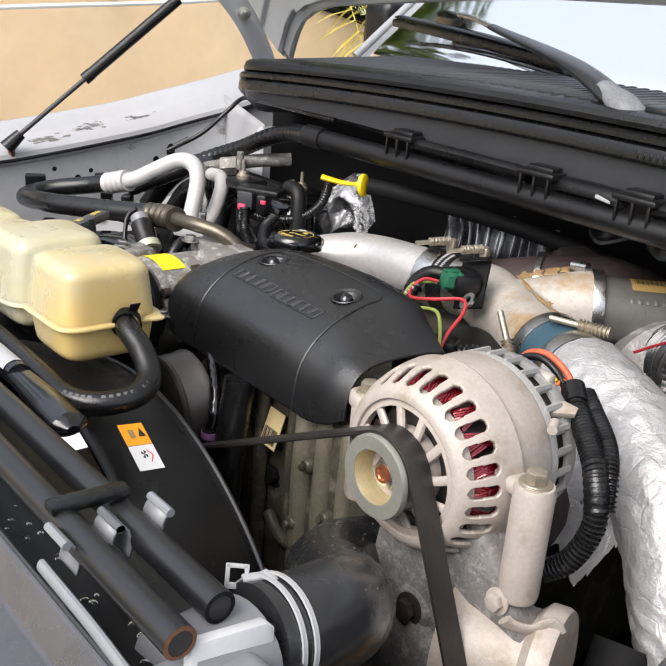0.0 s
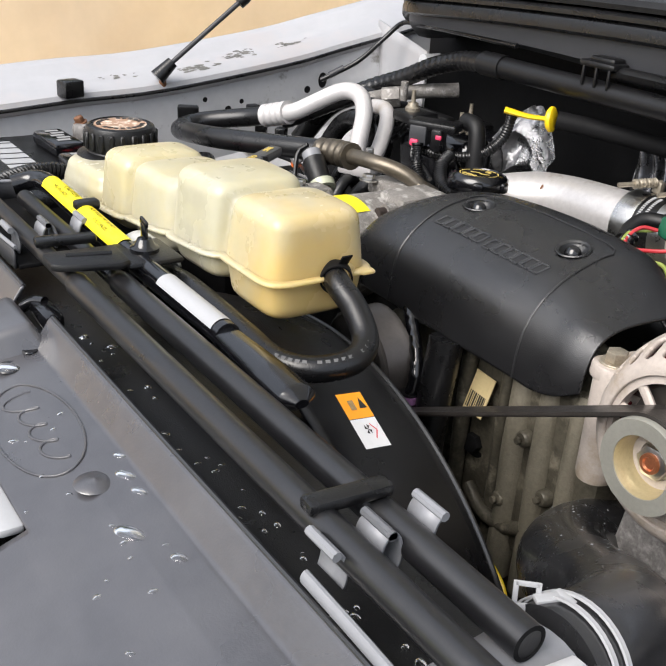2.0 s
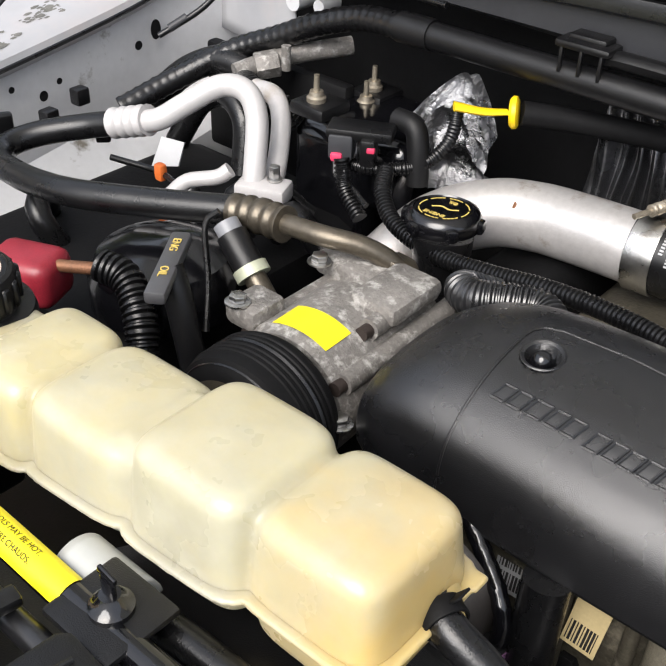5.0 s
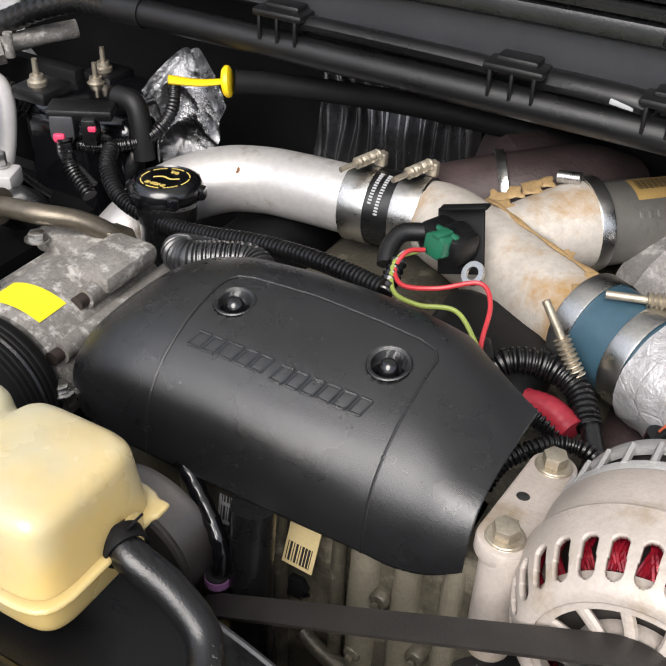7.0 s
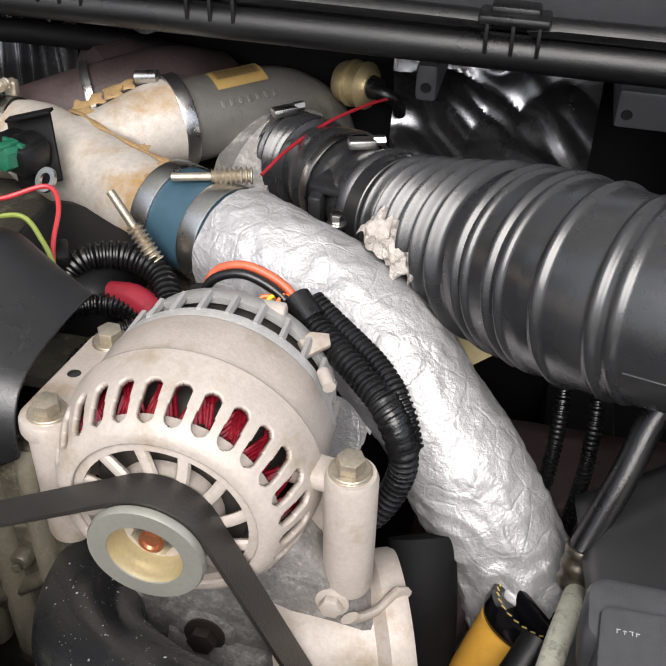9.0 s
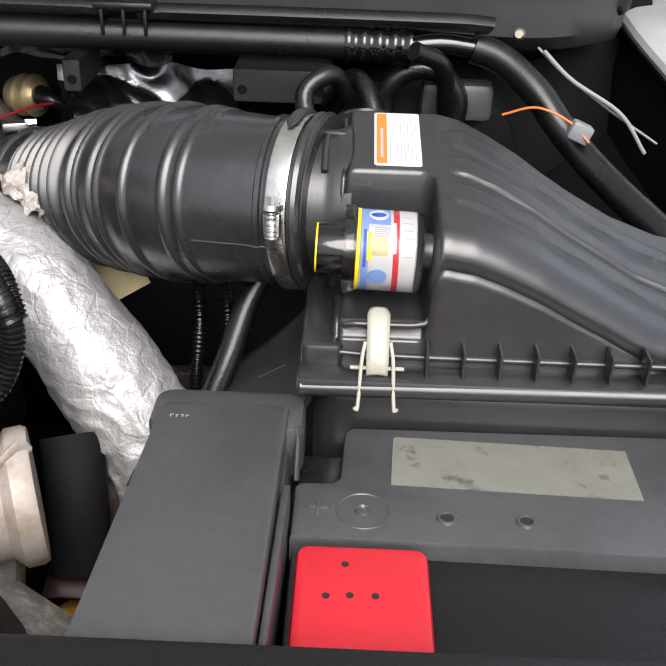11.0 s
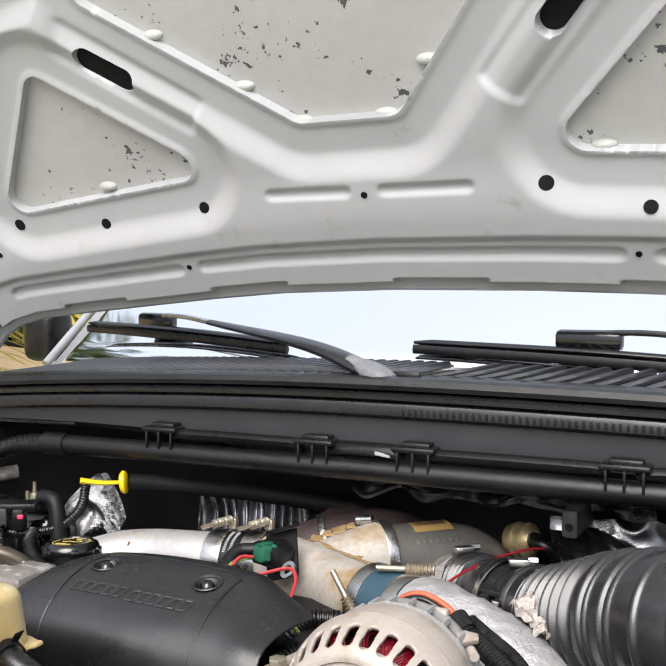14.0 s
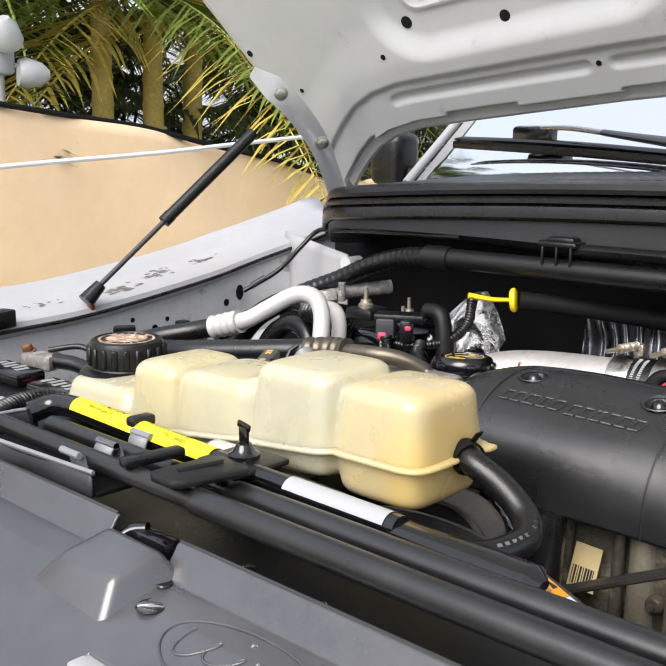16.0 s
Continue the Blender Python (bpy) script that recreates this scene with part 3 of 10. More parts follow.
def build_body():
    e = thing("pickup_truck_body", (0, 0.4, 0), "silver-white pickup truck front with its bonnet bay open", "pickup truck")
    # inner and outer wings
    for s in (-1, 1):
        def sx(d):
            return MID + s * d if s > 0 else -d

        rail = [(0.890, -0.35, 1.035), (0.889, 0.0, 1.050), (0.898, 0.2, 1.062), (0.908, 0.36, 1.068), (0.924, 0.60, 1.095), (0.926, 0.72, 1.118), (0.900, 0.84, 1.150), (0.885, 0.95, 1.18)]
        if s > 0:
            rail = [(d - 0.02, y, z) for d, y, z in rail]
        inner = spline([(sx(d), y, z) for d, y, z in rail], 0.03)
        # outward section of the wing's top: gutter, flange, shoulder, outer skin
        sec = [(0.004, -0.012), (0.0, -0.003), (0.004, 0.006), (0.018, 0.012), (0.05, 0.017), (0.085, 0.022), (0.100, 0.034), (0.125, 0.038), (0.15, 0.030), (0.175, 0.0), (0.19, -0.06), (0.20, -0.35)]
        g = Geo()
        nv = len(sec) - 1
        rows = [[p + V(s * a, 0, b) for a, b in sec] for p in inner]
        w = len(sec)
        g.add([q for r in rows for q in r], [(i * w + k, i * w + k + 1, (i + 1) * w + k + 1, (i + 1) * w + k) for i in range(len(rows) - 1) for k in range(nv)])
        part("front_wing", g, DIMPAINT, e, "silver-white painted wing with worn flange", solid=0.002)
        # seam bead along the wing's inner edge
        part("wing_seal", Geo().tube([p + V(s * -0.001, 0, -0.003) for p in inner], 0.0032, 8, straight=True), RUBBER, e, "thin black edge seal")
        # upright apron wall
        ap = Geo()
        sec2 = [(0.002, -0.008), (0.008, -0.02), (0.004, -0.06), (0.010, -0.14), (-0.06, -0.20), (-0.10, -0.5)]
        rows = [[p + V(s * a, 0, b) for a, b in sec2] for p in inner]
        w = len(sec2)
        ap.add([q for r in rows for q in r], [(i * w + k, i * w + k + 1, (i + 1) * w + k + 1, (i + 1) * w + k) for i in range(len(rows) - 1) for k in range(w - 1)])
        # the right apron's shade is put into a near-black colour
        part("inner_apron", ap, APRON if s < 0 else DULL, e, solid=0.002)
    # holes in the apron: flat dark discs stand for the shade inside them
    for y, z, a, b in ((0.677, 1.063, 0.0085, 0.013), (0.645, 1.048, 0.006, 0.006), (0.505, 1.038, 0.004, 0.004), (0.479, 1.025, 0.006, 0.0065), (0.435, 1.045, 0.004, 0.004), (0.30, 0.985, 0.006, 0.007)):
        part("apron_hole", Geo().lathe([(0, 0), (0.8, 0), (1, 0.15), (1.08, 0.1)], axis((-0.9215 if y > 0.6 else -0.911, y, z), (1, 0, 0)) @ Matrix.Diagonal((a, b, 0.003, 1)), 20), DULL, e)
    # corner gusset between apron and cowl; the cowl's shade is put into its dimmed paint
    gus = Geo()
    gus.sheet(lambda u, v: V(-0.93 + 0.19 * u, 0.80 - 0.035 * u, 1.04 + (0.125 - 0.025 * u) * v), 6, 6)
    part("corner_gusset", gus, DIMPAINT, e, solid=0.003)
    for z, r in ((1.125, 0.012), (1.128, 0.009)):
        part("gusset_boss", Geo().tube([(-0.735 + (0.045 if r < 0.01 else 0), 0.79, z), (-0.735 + (0.045 if r < 0.01 else 0), 0.755, z)], r, 16), APRON, e)
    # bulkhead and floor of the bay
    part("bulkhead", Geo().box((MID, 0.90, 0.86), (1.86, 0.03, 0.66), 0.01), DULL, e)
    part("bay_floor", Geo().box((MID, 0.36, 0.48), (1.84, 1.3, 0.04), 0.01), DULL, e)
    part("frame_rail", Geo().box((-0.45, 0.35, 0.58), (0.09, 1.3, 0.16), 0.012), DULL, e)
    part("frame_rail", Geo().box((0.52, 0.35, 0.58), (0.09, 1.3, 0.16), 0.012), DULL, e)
    # radiator support
    part("radiator_support", Geo().box((MID, -0.045, 1.020), (1.7, 0.11, 0.05), 0.008), PLASTIC, e, "wet gloss-black radiator support bar")
    part("radiator", Geo().box((MID, 0.0, 0.77), (0.95, 0.05, 0.50), 0.008), DULL, e)
    part("front_panel", Geo().box((MID, -0.42, 0.80), (1.7, 0.05, 0.42), 0.02), PAINT, e)
    part("bumper", Geo().box((MID, -0.50, 0.52), (1.9, 0.12, 0.24), 0.05, seg=4), PAINT, e)
    # cab behind
    cab = Geo()
    cab.box((MID, 1.9, 0.80), (1.80, 1.5, 0.80), 0.05)
    part("cab", cab, PAINT, e)
    part("cab_roof", Geo().box((MID, 2.2, 1.88), (1.55, 1.2, 0.06), 0.03), PAINT, e)
    for s in (-1, 1):
        part("windscreen_pillar", Geo().tube([(MID + s * 0.905, 1.075, 1.25), (MID + s * 0.875, 1.34, 1.48), (MID + s * 0.80, 1.70, 1.86)], 0.009, 12, 0.03), PAINT, e)
        part("door_mirror", Geo().box((MID + s * 1.30, 1.52, 1.285), (0.11, 0.10, 0.14), 0.03, seg=3), PLASTIC, e, "black door mirror")
    for s in (-1, 1):
        part("mirror_arm", Geo().tube([(MID + s * 0.86, 1.50, 1.17), (MID + s * 1.05, 1.52, 1.22), (MID + s * 1.28, 1.52, 1.25)], 0.016, 12, 0.03, flat=1.4), PLASTIC, e)
    part("scuttle_side", Geo().box((1.02, 1.16, 1.30), (0.16, 0.56, 0.66), 0.03, seg=3), PAINT, e)
    part("dashboard", Geo().box((MID, 1.34, 1.19), (1.5, 0.5, 0.12), 0.03), GREYPLASTIC, e)
    # windscreen: a bowed pane
    ws = Geo()

    def pane(u, v):
        x = MID + (u - 0.5) * (1.74 - 0.16 * v)
        return V(x, glass_y(x) - 0.012 + 0.72 * v, 1.262 - 0.012 * ((x - MID) / 0.85) ** 2 + 0.60 * v - 0.03 * v * v)

    ws.sheet(pane, 36, 12)
    part("windscreen", ws, GLASS, e, "windscreen glass reflecting a bright sky", solid=0.005)
    return e


def loft_x(section, x0, x1, n, extra=None):
    """A long sheet: section gives (dy, dz) pairs from the cowl's lip, swept along x."""
    g = Geo()
    w = len(section)
    rows = []
    for i in range(n + 1):
        x = x0 + (x1 - x0) * i / n
        k = cowl_depth(x)
        rows.append([V(x, cowl_y(x) + a, cowl_z(x) + (b if b > -0.034 else -0.034 + (b + 0.034) * k)) for a, b in section])
    g.add([q for r in rows for q in r], [(i * w + k, i * w + k + 1, (i + 1) * w + k + 1, (i + 1) * w + k) for i in range(n) for k in range(w - 1)])
    return g


def build_cowl():
    e = thing("cowl_grille", (MID, 0.75, 1.2), "black slatted plastic cowl below the windscreen", "cowl panel")
    x0, x1 = MID - 0.855, MID + 0.855
    part("front_lip", loft_x([(0.040, 0.021), (0.012, 0.019), (0.003, 0.016), (-0.001, 0.009), (0.0, 0.003), (0.012, 0.0)], x0, x1, 90), PLASTIC, e, solid=0.002)
    tray = Geo()

    def floor(u, v):
        x = x0 + (x1 - x0) * u
        a = cowl_y(x) + 0.03
        return V(x, a + (glass_y(x) + 0.01 - a) * v, cowl_z(x) + 0.006 + 0.010 * v)

    tray.sheet(floor, 60, 4)
    part("tray", tray, DULL, e, solid=0.002)
    part("weatherstrip", loft_x([(0.012, 0.001), (-0.004, -0.001), (-0.009, -0.004), (-0.009, -0.009), (-0.003, -0.012), (-0.008, -0.014), (-0.010, -0.018), (-0.010, -0.029), (-0.004, -0.033), (0.008, -0.034)], x0 - 0.01, x1 + 0.01, 90), RUBBER, e, "ribbed black rubber weatherstrip", solid=0.002)
    part("front_face", loft_x([(0.012, -0.032), (0.004, -0.035), (0.004, -0.040), (0.006, -0.060), (0.008, -0.080), (0.030, -0.098), (0.10, -0.105), (0.2, -0.16)], x0, x1, 90), GREYPLASTIC, e, "dark grey cowl front face", solid=0.002)
    rib = Geo()
    for i in range(42):
        x = 0.10 + i * 0.0085
        rib.box((x, cowl_y(x) - 0.0095, cowl_z(x) - 0.0235), (0.0035, 0.003, 0.009), 0.001, seg=1)
    part("ribbed_patch", rib, RUBBER, e, "small moulded ribs in the strip")["kind"] = "stuff"
    # slats, in two fields
    slat = Geo().box((0, 0, 0), (0.0125, 1.0, 0.008), 0.002, seg=1).mesh("slat")
    for x_from, x_to, pitch, slant in ((-0.74, 0.055, 0.0205, 0.055), (0.125, 0.86, 0.0300, 0.045)):
        n = int((x_to - x_from) / pitch)
        for i in range(n + 1):
            x = x_from + i * pitch
            y0, y1 = cowl_y(x) + 0.034, glass_y(x) - 0.004
            ob = part("slat", slat, GREYPLASTIC, e)
            ang = math.atan2(slant, y1 - y0)
            ob.matrix_basis = Matrix.Translation((x + slant * 0.5, (y0 + y1) / 2, cowl_z(x) + 0.022)) @ Matrix.Rotation(-ang, 4, "Z") @ Matrix.Rotation(0.05, 4, "X") @ Matrix.Diagonal((1, (y1 - y0) / math.cos(ang), 1, 1))
    part("divider", Geo().box((0.09, 0.785, cowl_z(0.09) + 0.020), (0.035, 0.15, 0.012), 0.004), PLASTIC, e)
    # end caps, swept down to the wings
    part("end_cap", Geo().box((MID + 0.840, 0.86, 1.205), (0.04, 0.16, 0.05), 0.015, seg=3), PLASTIC, e)
    part("end_cap", Geo().box((MID - 0.835, 0.90, 1.188), (0.03, 0.14, 0.022), 0.008, seg=3), PLASTIC, e)


def build_wiper(pivot, elbow, clip, tip, tail, label):
    e = thing("windscreen_wiper", pivot, label, "wiper", "windscreen wipers")
    p, b, c = V(*pivot), V(*elbow), V(*clip)
    arm = Geo()
    arm.tube([p, p.lerp(b, 0.35) + V(0, 0, 0.012), b], lambda t, s: 0.021 - 0.012 * t, 14, 0.01, flat=0.55)
    part("arm", arm, SATIN, e, "black tapered wiper arm")
    part("arm_rod", Geo().tube([b, b.lerp(c, 0.5) + V(0, 0, 0.010), c + V(0, 0, 0.012)], 0.0045, 10, 0.01), STEEL if "weathered" in label else SATIN, e)
    cap = Geo().tube([p + V(0.02, 0.0, -0.012), p, p.lerp(b, 0.12) + V(0, 0, 0.007)], lambda t, s: 0.016 + 0.007 * math.sin(math.pi * min(1, 0.2 + t)), 14, 0.008, flat=0.7)
    part("pivot_cover", cap, material("weathered_grey_plastic", (0.19, 0.195, 0.21), 0.6, 0.0, 0.3, 30, bump=0.5, bump_scale=300) if "weathered" in label else SATIN, e, "grey weathered pivot cover" if "weathered" in label else "")
    t0, t1 = V(*tip), V(*tail)
    bl = Geo()
    bl.tube([t0, t0.lerp(t1, 0.5) + V(0, 0, 0.004), t1], lambda t, s: 0.0075 * min(1, 0.4 + 12 * t, 0.4 + 12 * (1 - t)), 10, 0.01, flat=0.8)
    blade = part("blade", bl, GLOSS, e)
    sq = Geo()
    sq.tube([t0 + V(0, -0.004, -0.010), t0.lerp(t1, 0.5) + V(0, -0.004, -0.008), t1 + V(0, -0.004, -0.010)], 0.004, 6, 0.02, flat=2.0)
    part("rubber_edge", sq, RUBBER, blade)
    part("blade_clip", Geo().box(c + V(0, 0, 0.002), (0.095, 0.024, 0.030), 0.008, m=Matrix.Rotation(math.atan2((t1 - t0).y, (t1 - t0).x), 4, "Z")), GLOSS, e, "black blade clip")


def poly_sd(px, py, poly):
    """Signed distance of points to a polygon, negative inside."""
    d = np.full(px.shape, 1e9)
    inside = np.zeros(px.shape, bool)
    n = len(poly)
    for i in range(n):
        (ax, ay), (bx, by) = poly[i], poly[(i + 1) % n]
        ex, ey = bx - ax, by - ay
        t = np.clip(((px - ax) * ex + (py - ay) * ey) / (ex * ex + ey * ey), 0, 1)
        d = np.minimum(d, np.hypot(px - ax - t * ex, py - ay - t * ey))
        cross = (ay > py) != (by > py)
        with np.errstate(divide="ignore", invalid="ignore"):
            inside ^= cross & (px < (bx - ax) * (py - ay) / np.where(by == ay, 1e-9, by - ay) + ax)
    return np.where(inside, -d, d)


def smooth(a, b, x):
    t = np.clip((x - a) / (b - a), 0, 1)
    return t * t * (3 - 2 * t)


HOOD_AT, HOOD_UP, HOOD_N = V(0, 0.757, 1.393), V(0, -0.585, 0.811), V(0, -0.811, -0.585)
HOOD_MID = 0.05


def hood_point(u, v, h=0.0):
    return HOOD_AT + V(u, 0, 0) + HOOD_UP * v + HOOD_N * h


def hood_edge(d):
    # the rear lip bows and drops away towards the hinges
    return -0.016 + np.interp(d, [-1.1, -0.90, -0.85, -0.814, -0.77, -0.72, -0.66, -0.575, -0.43, -0.3, -0.18, 0, 0.2, 0.33, 0.45, 0.55, 0.67, 0.776, 0.868, 0.95, 1.1],
                     [-0.34, -0.200, -0.150, -0.117, -0.083, -0.058, -0.042, -0.031, -0.014, 0.001, 0.012, 0.0185, 0.0170, 0.0125, 0.0055, -0.001, -0.017, -0.036, -0.065, -0.11, -0.21])


# cut-outs of the pressed frame: corner points and corner radius
CUTS = [([(0.288, 0.228), (0.576, 0.207), (0.409, 0.357)], 0.022), ([(-0.581, 0.178), (-0.278, 0.216), (-0.457, 0.343)], 0.020),
        ([(-0.063, 0.292), (0.052, 0.292), (0.175, 0.437), (0.175, 0.90), (-0.31, 0.90), (-0.31, 0.472)], 0.023),
        ([(0.735, 0.352), (0.80, 0.345), (0.84, 0.64), (0.68, 0.64), (0.66, 0.45)], 0.02), ([(-0.735, 0.352), (-0.80, 0.345), (-0.84, 0.64), (-0.68, 0.64), (-0.66, 0.45)], 0.02),
        ([(0.33, 0.55), (0.60, 0.50), (0.60, 0.86), (0.33, 0.86)], 0.02), ([(-0.38, 0.55), (-0.60, 0.50), (-0.60, 0.86), (-0.38, 0.86)], 0.02)]
SLOTS = [[(0.263, 0.360), (0.293, 0.393)], [(-0.311, 0.346), (-0.359, 0.380)], [(0.560, 0.350), (0.603, 0.316)], [(-0.612, 0.321), (-0.643, 0.290)], [(-0.553, 0.405), (-0.520, 0.440)]]
# hollows that run along the diagonal beams: start, direction, length
HOLLOWS = [((0.194, 0.286), (0.66, 0.75), 0.24), ((-0.217, 0.283), (-0.80, 0.60), 0.24), ((0.634, 0.289), (-0.76, 0.65), 0.20)]


def build_hood():
    e = thing("bonnet", (MID, 0.75, 1.33), "raised silver-white bonnet with pressed inner frame", "bonnet")
    nu, nv = 640, 340
    d = np.linspace(-1.10, 1.10, nu)
    t = np.linspace(0, 1, nv)
    D = np.repeat(d[None], nv, 0)
    # side edge tapers in towards the rear corners
    E = hood_edge(D)
    T = np.repeat(t[:, None], nu, 1)
    Vv = E + (1.08 - E) * T**1.15
    A = np.abs(D)
    # draw the grid's points onto the rims of the cut-outs, so that their edges run clean
    def fields(D, Vv):
        shapes = [poly_sd(D, Vv, q) - r for q, r in CUTS]
        return np.minimum.reduce(shapes), np.minimum.reduce([poly_sd(D, Vv, q) - 0.0145 for q in SLOTS])

    for turn in range(2):
        for which, levels, reach in ((0, (0.004, -0.0015), 0.0027), (1, (0.003, -0.003), 0.0027)):
            f = fields(D, Vv)[which]
            h = 1e-4
            gx, gy = (fields(D + h, Vv)[which] - f) / h, (fields(D, Vv + h)[which] - f) / h
            n2 = np.maximum(gx**2 + gy**2, 0.2)
            for lv in levels:
                near = np.abs(f - lv) < reach
                D = np.where(near, D + gx * (lv - f) / n2, D)
                Vv = np.where(near, Vv + gy * (lv - f) / n2, Vv)
    # the flanks run in towards the rear corners
    side = np.minimum(1.08, 0.965 + 0.33 * Vv)
    D = np.clip(D, -side, side)
    A = np.abs(D)
    cut, slots = fields(D, Vv)
    H = np.zeros_like(Vv)
    H += 0.016 * smooth(0.045, 0.085, cut)
    H += 0.004 * np.exp(-((cut - 0.006) / 0.005) ** 2)
    H -= 0.050 * np.clip((0.004 - cut) / 0.0055, 0, 1)
    H -= 0.050 * np.clip((0.003 - slots) / 0.006, 0, 1)
    ve = Vv - hood_edge(D)
    H -= 0.018 * smooth(0.035, 0.0, side - A)
    # long pressed beads beside the rear edge, and the stepped rear flange
    for lo, hi, base in ((-0.68, -0.335, 0.069), (-0.287, 0.308, 0.070), (0.362, 0.72, 0.069)):
        bead = np.hypot(np.maximum(np.maximum(lo - D, D - hi), 0), np.abs(ve - base)) - 0.006
        H -= 0.006 * smooth(0.006, -0.002, bead)
    for lo, hi in ((-0.135, -0.026), (0.029, 0.139)):
        bead = np.hypot(np.maximum(np.maximum(lo - D, D - hi), 0), np.abs(Vv - 0.1715)) - 0.004
        H -= 0.006 * smooth(0.006, -0.002, bead)
    H += 0.007 * smooth(0.088, 0.102, ve) * smooth(0.21, 0.12, ve)
    tooth = 0.022 + 0.007 * (np.sin(D * 21) > 0.2)
    H -= 0.012 * smooth(tooth + 0.003, tooth - 0.003, ve)
    H -= 0.005 * smooth(0.006, 0.0, ve)
    # hollows sunk into the diagonal beams
    for (ax, ay), (wx, wy), ln in HOLLOWS:
        along = (D - ax) * wx + (Vv - ay) * wy
        across = np.abs((D - ax) * -wy + (Vv - ay) * wx)
        H -= 0.0055 * smooth(-0.004, 0.007, along) * smooth(ln, ln - 0.03, along) * smooth(0.034, 0.022, across)
    H -= 0.016
    verts = [hood_point(HOOD_MID + float(D[j, i]), float(Vv[j, i]), float(H[j, i])) for j in range(nv) for i in range(nu)]
    g = Geo()
    keep = []
    for j in range(nv - 1):
        for i in range(nu - 1):
            if min(abs(D[j, i]), abs(D[j, i + 1])) >= side[j, i] - 1e-6:
                continue
            keep.append((j * nu + i, j * nu + i + 1, (j + 1) * nu + i + 1, (j + 1) * nu + i))
    g.add(verts, keep)
    part("inner_frame", g, PAINT, e, "pressed silver-white inner frame", sharp=60)
    skin = Geo()

    def at(u, v):
        dd = (u - 0.5) * 2.24
        lo = float(hood_edge(np.array(dd)))
        vv = lo + 0.004 + (1.10 - lo) * v
        edge = min(1.085, 0.97 + 0.33 * vv)
        dd = max(-edge, min(edge, dd))
        return hood_point(HOOD_MID + dd, vv, -0.0265)

    skin.sheet(at, 90, 60)
    part("outer_skin", skin, CHIPPED, e, "underside of the outer skin with chipped paint", solid=0.003)
    # round drain and fixing holes: flat dark discs stand for their inner shade
    for u, v, r in ((0.233, 0.166, 0.0095), (0.351, 0.133, 0.0085), (0.491, 0.124, 0.0085), (0.657, 0.129, 0.0095), (0.721, 0.256, 0.010), (0.790, 0.239, 0.010), (0.333, 0.068, 0.004), (0.001, 0.167, 0.0045), (0.663, 0.082, 0.0045), (0.845, 0.056, 0.005), (0.660, 0.276, 0.005),
                    (-0.256, 0.150, 0.0085), (-0.440, 0.129, 0.0085), (-0.612, 0.131, 0.0095), (-0.745, 0.239, 0.009), (-0.861, 0.232, 0.010), (-0.313, 0.056, 0.004), (-0.664, 0.087, 0.0045), (-0.958, 0.107, 0.006), (-0.876, 0.030, 0.004)):
        j, i = np.unravel_index(np.argmin((D - u) ** 2 + (Vv - v) ** 2), D.shape)
        gu = (H[j, i + 2] - H[j, i - 2]) / (D[j, i + 2] - D[j, i - 2])
        gv = (H[j + 2, i] - H[j - 2, i]) / (Vv[j + 2, i] - Vv[j - 2, i])
        m = axis(hood_point(HOOD_MID + u, v, float(H[j, i])), HOOD_N - V(1, 0, 0) * float(gu) - HOOD_UP * float(gv))
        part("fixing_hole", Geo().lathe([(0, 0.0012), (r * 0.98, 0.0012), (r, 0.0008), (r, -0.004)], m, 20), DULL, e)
    # near-black sheets that paint the shade of the void behind the oblong slots
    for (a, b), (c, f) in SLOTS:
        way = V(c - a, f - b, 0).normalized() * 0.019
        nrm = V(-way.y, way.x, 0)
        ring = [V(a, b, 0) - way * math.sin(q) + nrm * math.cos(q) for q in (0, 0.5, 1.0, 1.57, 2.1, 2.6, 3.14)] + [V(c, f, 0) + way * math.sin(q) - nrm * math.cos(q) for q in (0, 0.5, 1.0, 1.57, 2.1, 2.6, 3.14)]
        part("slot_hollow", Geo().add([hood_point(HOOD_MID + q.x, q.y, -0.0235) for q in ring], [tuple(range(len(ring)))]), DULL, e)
    # sealant dabs between frame and skin
    for u, v in ((0.301, 0.205), (0.437, 0.199), (0.572, 0.187), (-0.419, 0.188), (-0.139, 0.320), (0.113, 0.330), (0.045, 0.267), (-0.247, 0.400), (-0.07, 0.266)):
        part("sealant_dab", Geo().lathe([(0, 0.016), (0.006, 0.015), (0.011, 0.010), (0.013, 0.0)], axis(hood_point(HOOD_MID + u, v - 0.003, -0.031), HOOD_N) @ Matrix.Diagonal((1.35, 0.62, 0.8, 1)), 18), ALTCASE if u == 0.572 else MILKY, e)
    # hinges
    for s in (-1, 1):
        x = MID + s * (0.835 if s < 0 else 0.93)
        m = Matrix.Translation((0, 0, 0))
        h = Geo()
        h.tube([(x + s * 0.01, 0.600, 1.44), (x - s * 0.012, 0.66, 1.395), (x - s * 0.008, 0.735, 1.33), (x + s * 0.01, 0.80, 1.25), (x + s * 0.03, 0.85, 1.17)], lambda t, q: 0.010 + 0.013 * min(1.0, 9 * t, 9 * (1 - t)), 12, 0.006, flat=0.18, up=(1, 0, 0))
        hinge = part("hinge", h, PAINT, e, "painted steel hinge arm")
        for y, z in ((0.629, 1.407), (0.735, 1.33)):
            part("hinge_bolt", hexbolt(Geo(), (x + (0.03 * -s if y < 0.7 else 0.02 * -s) , y - 0.004, z), (-s * 0.8, -0.6, -0.2), 0.008, 0.006), STEEL, hinge)


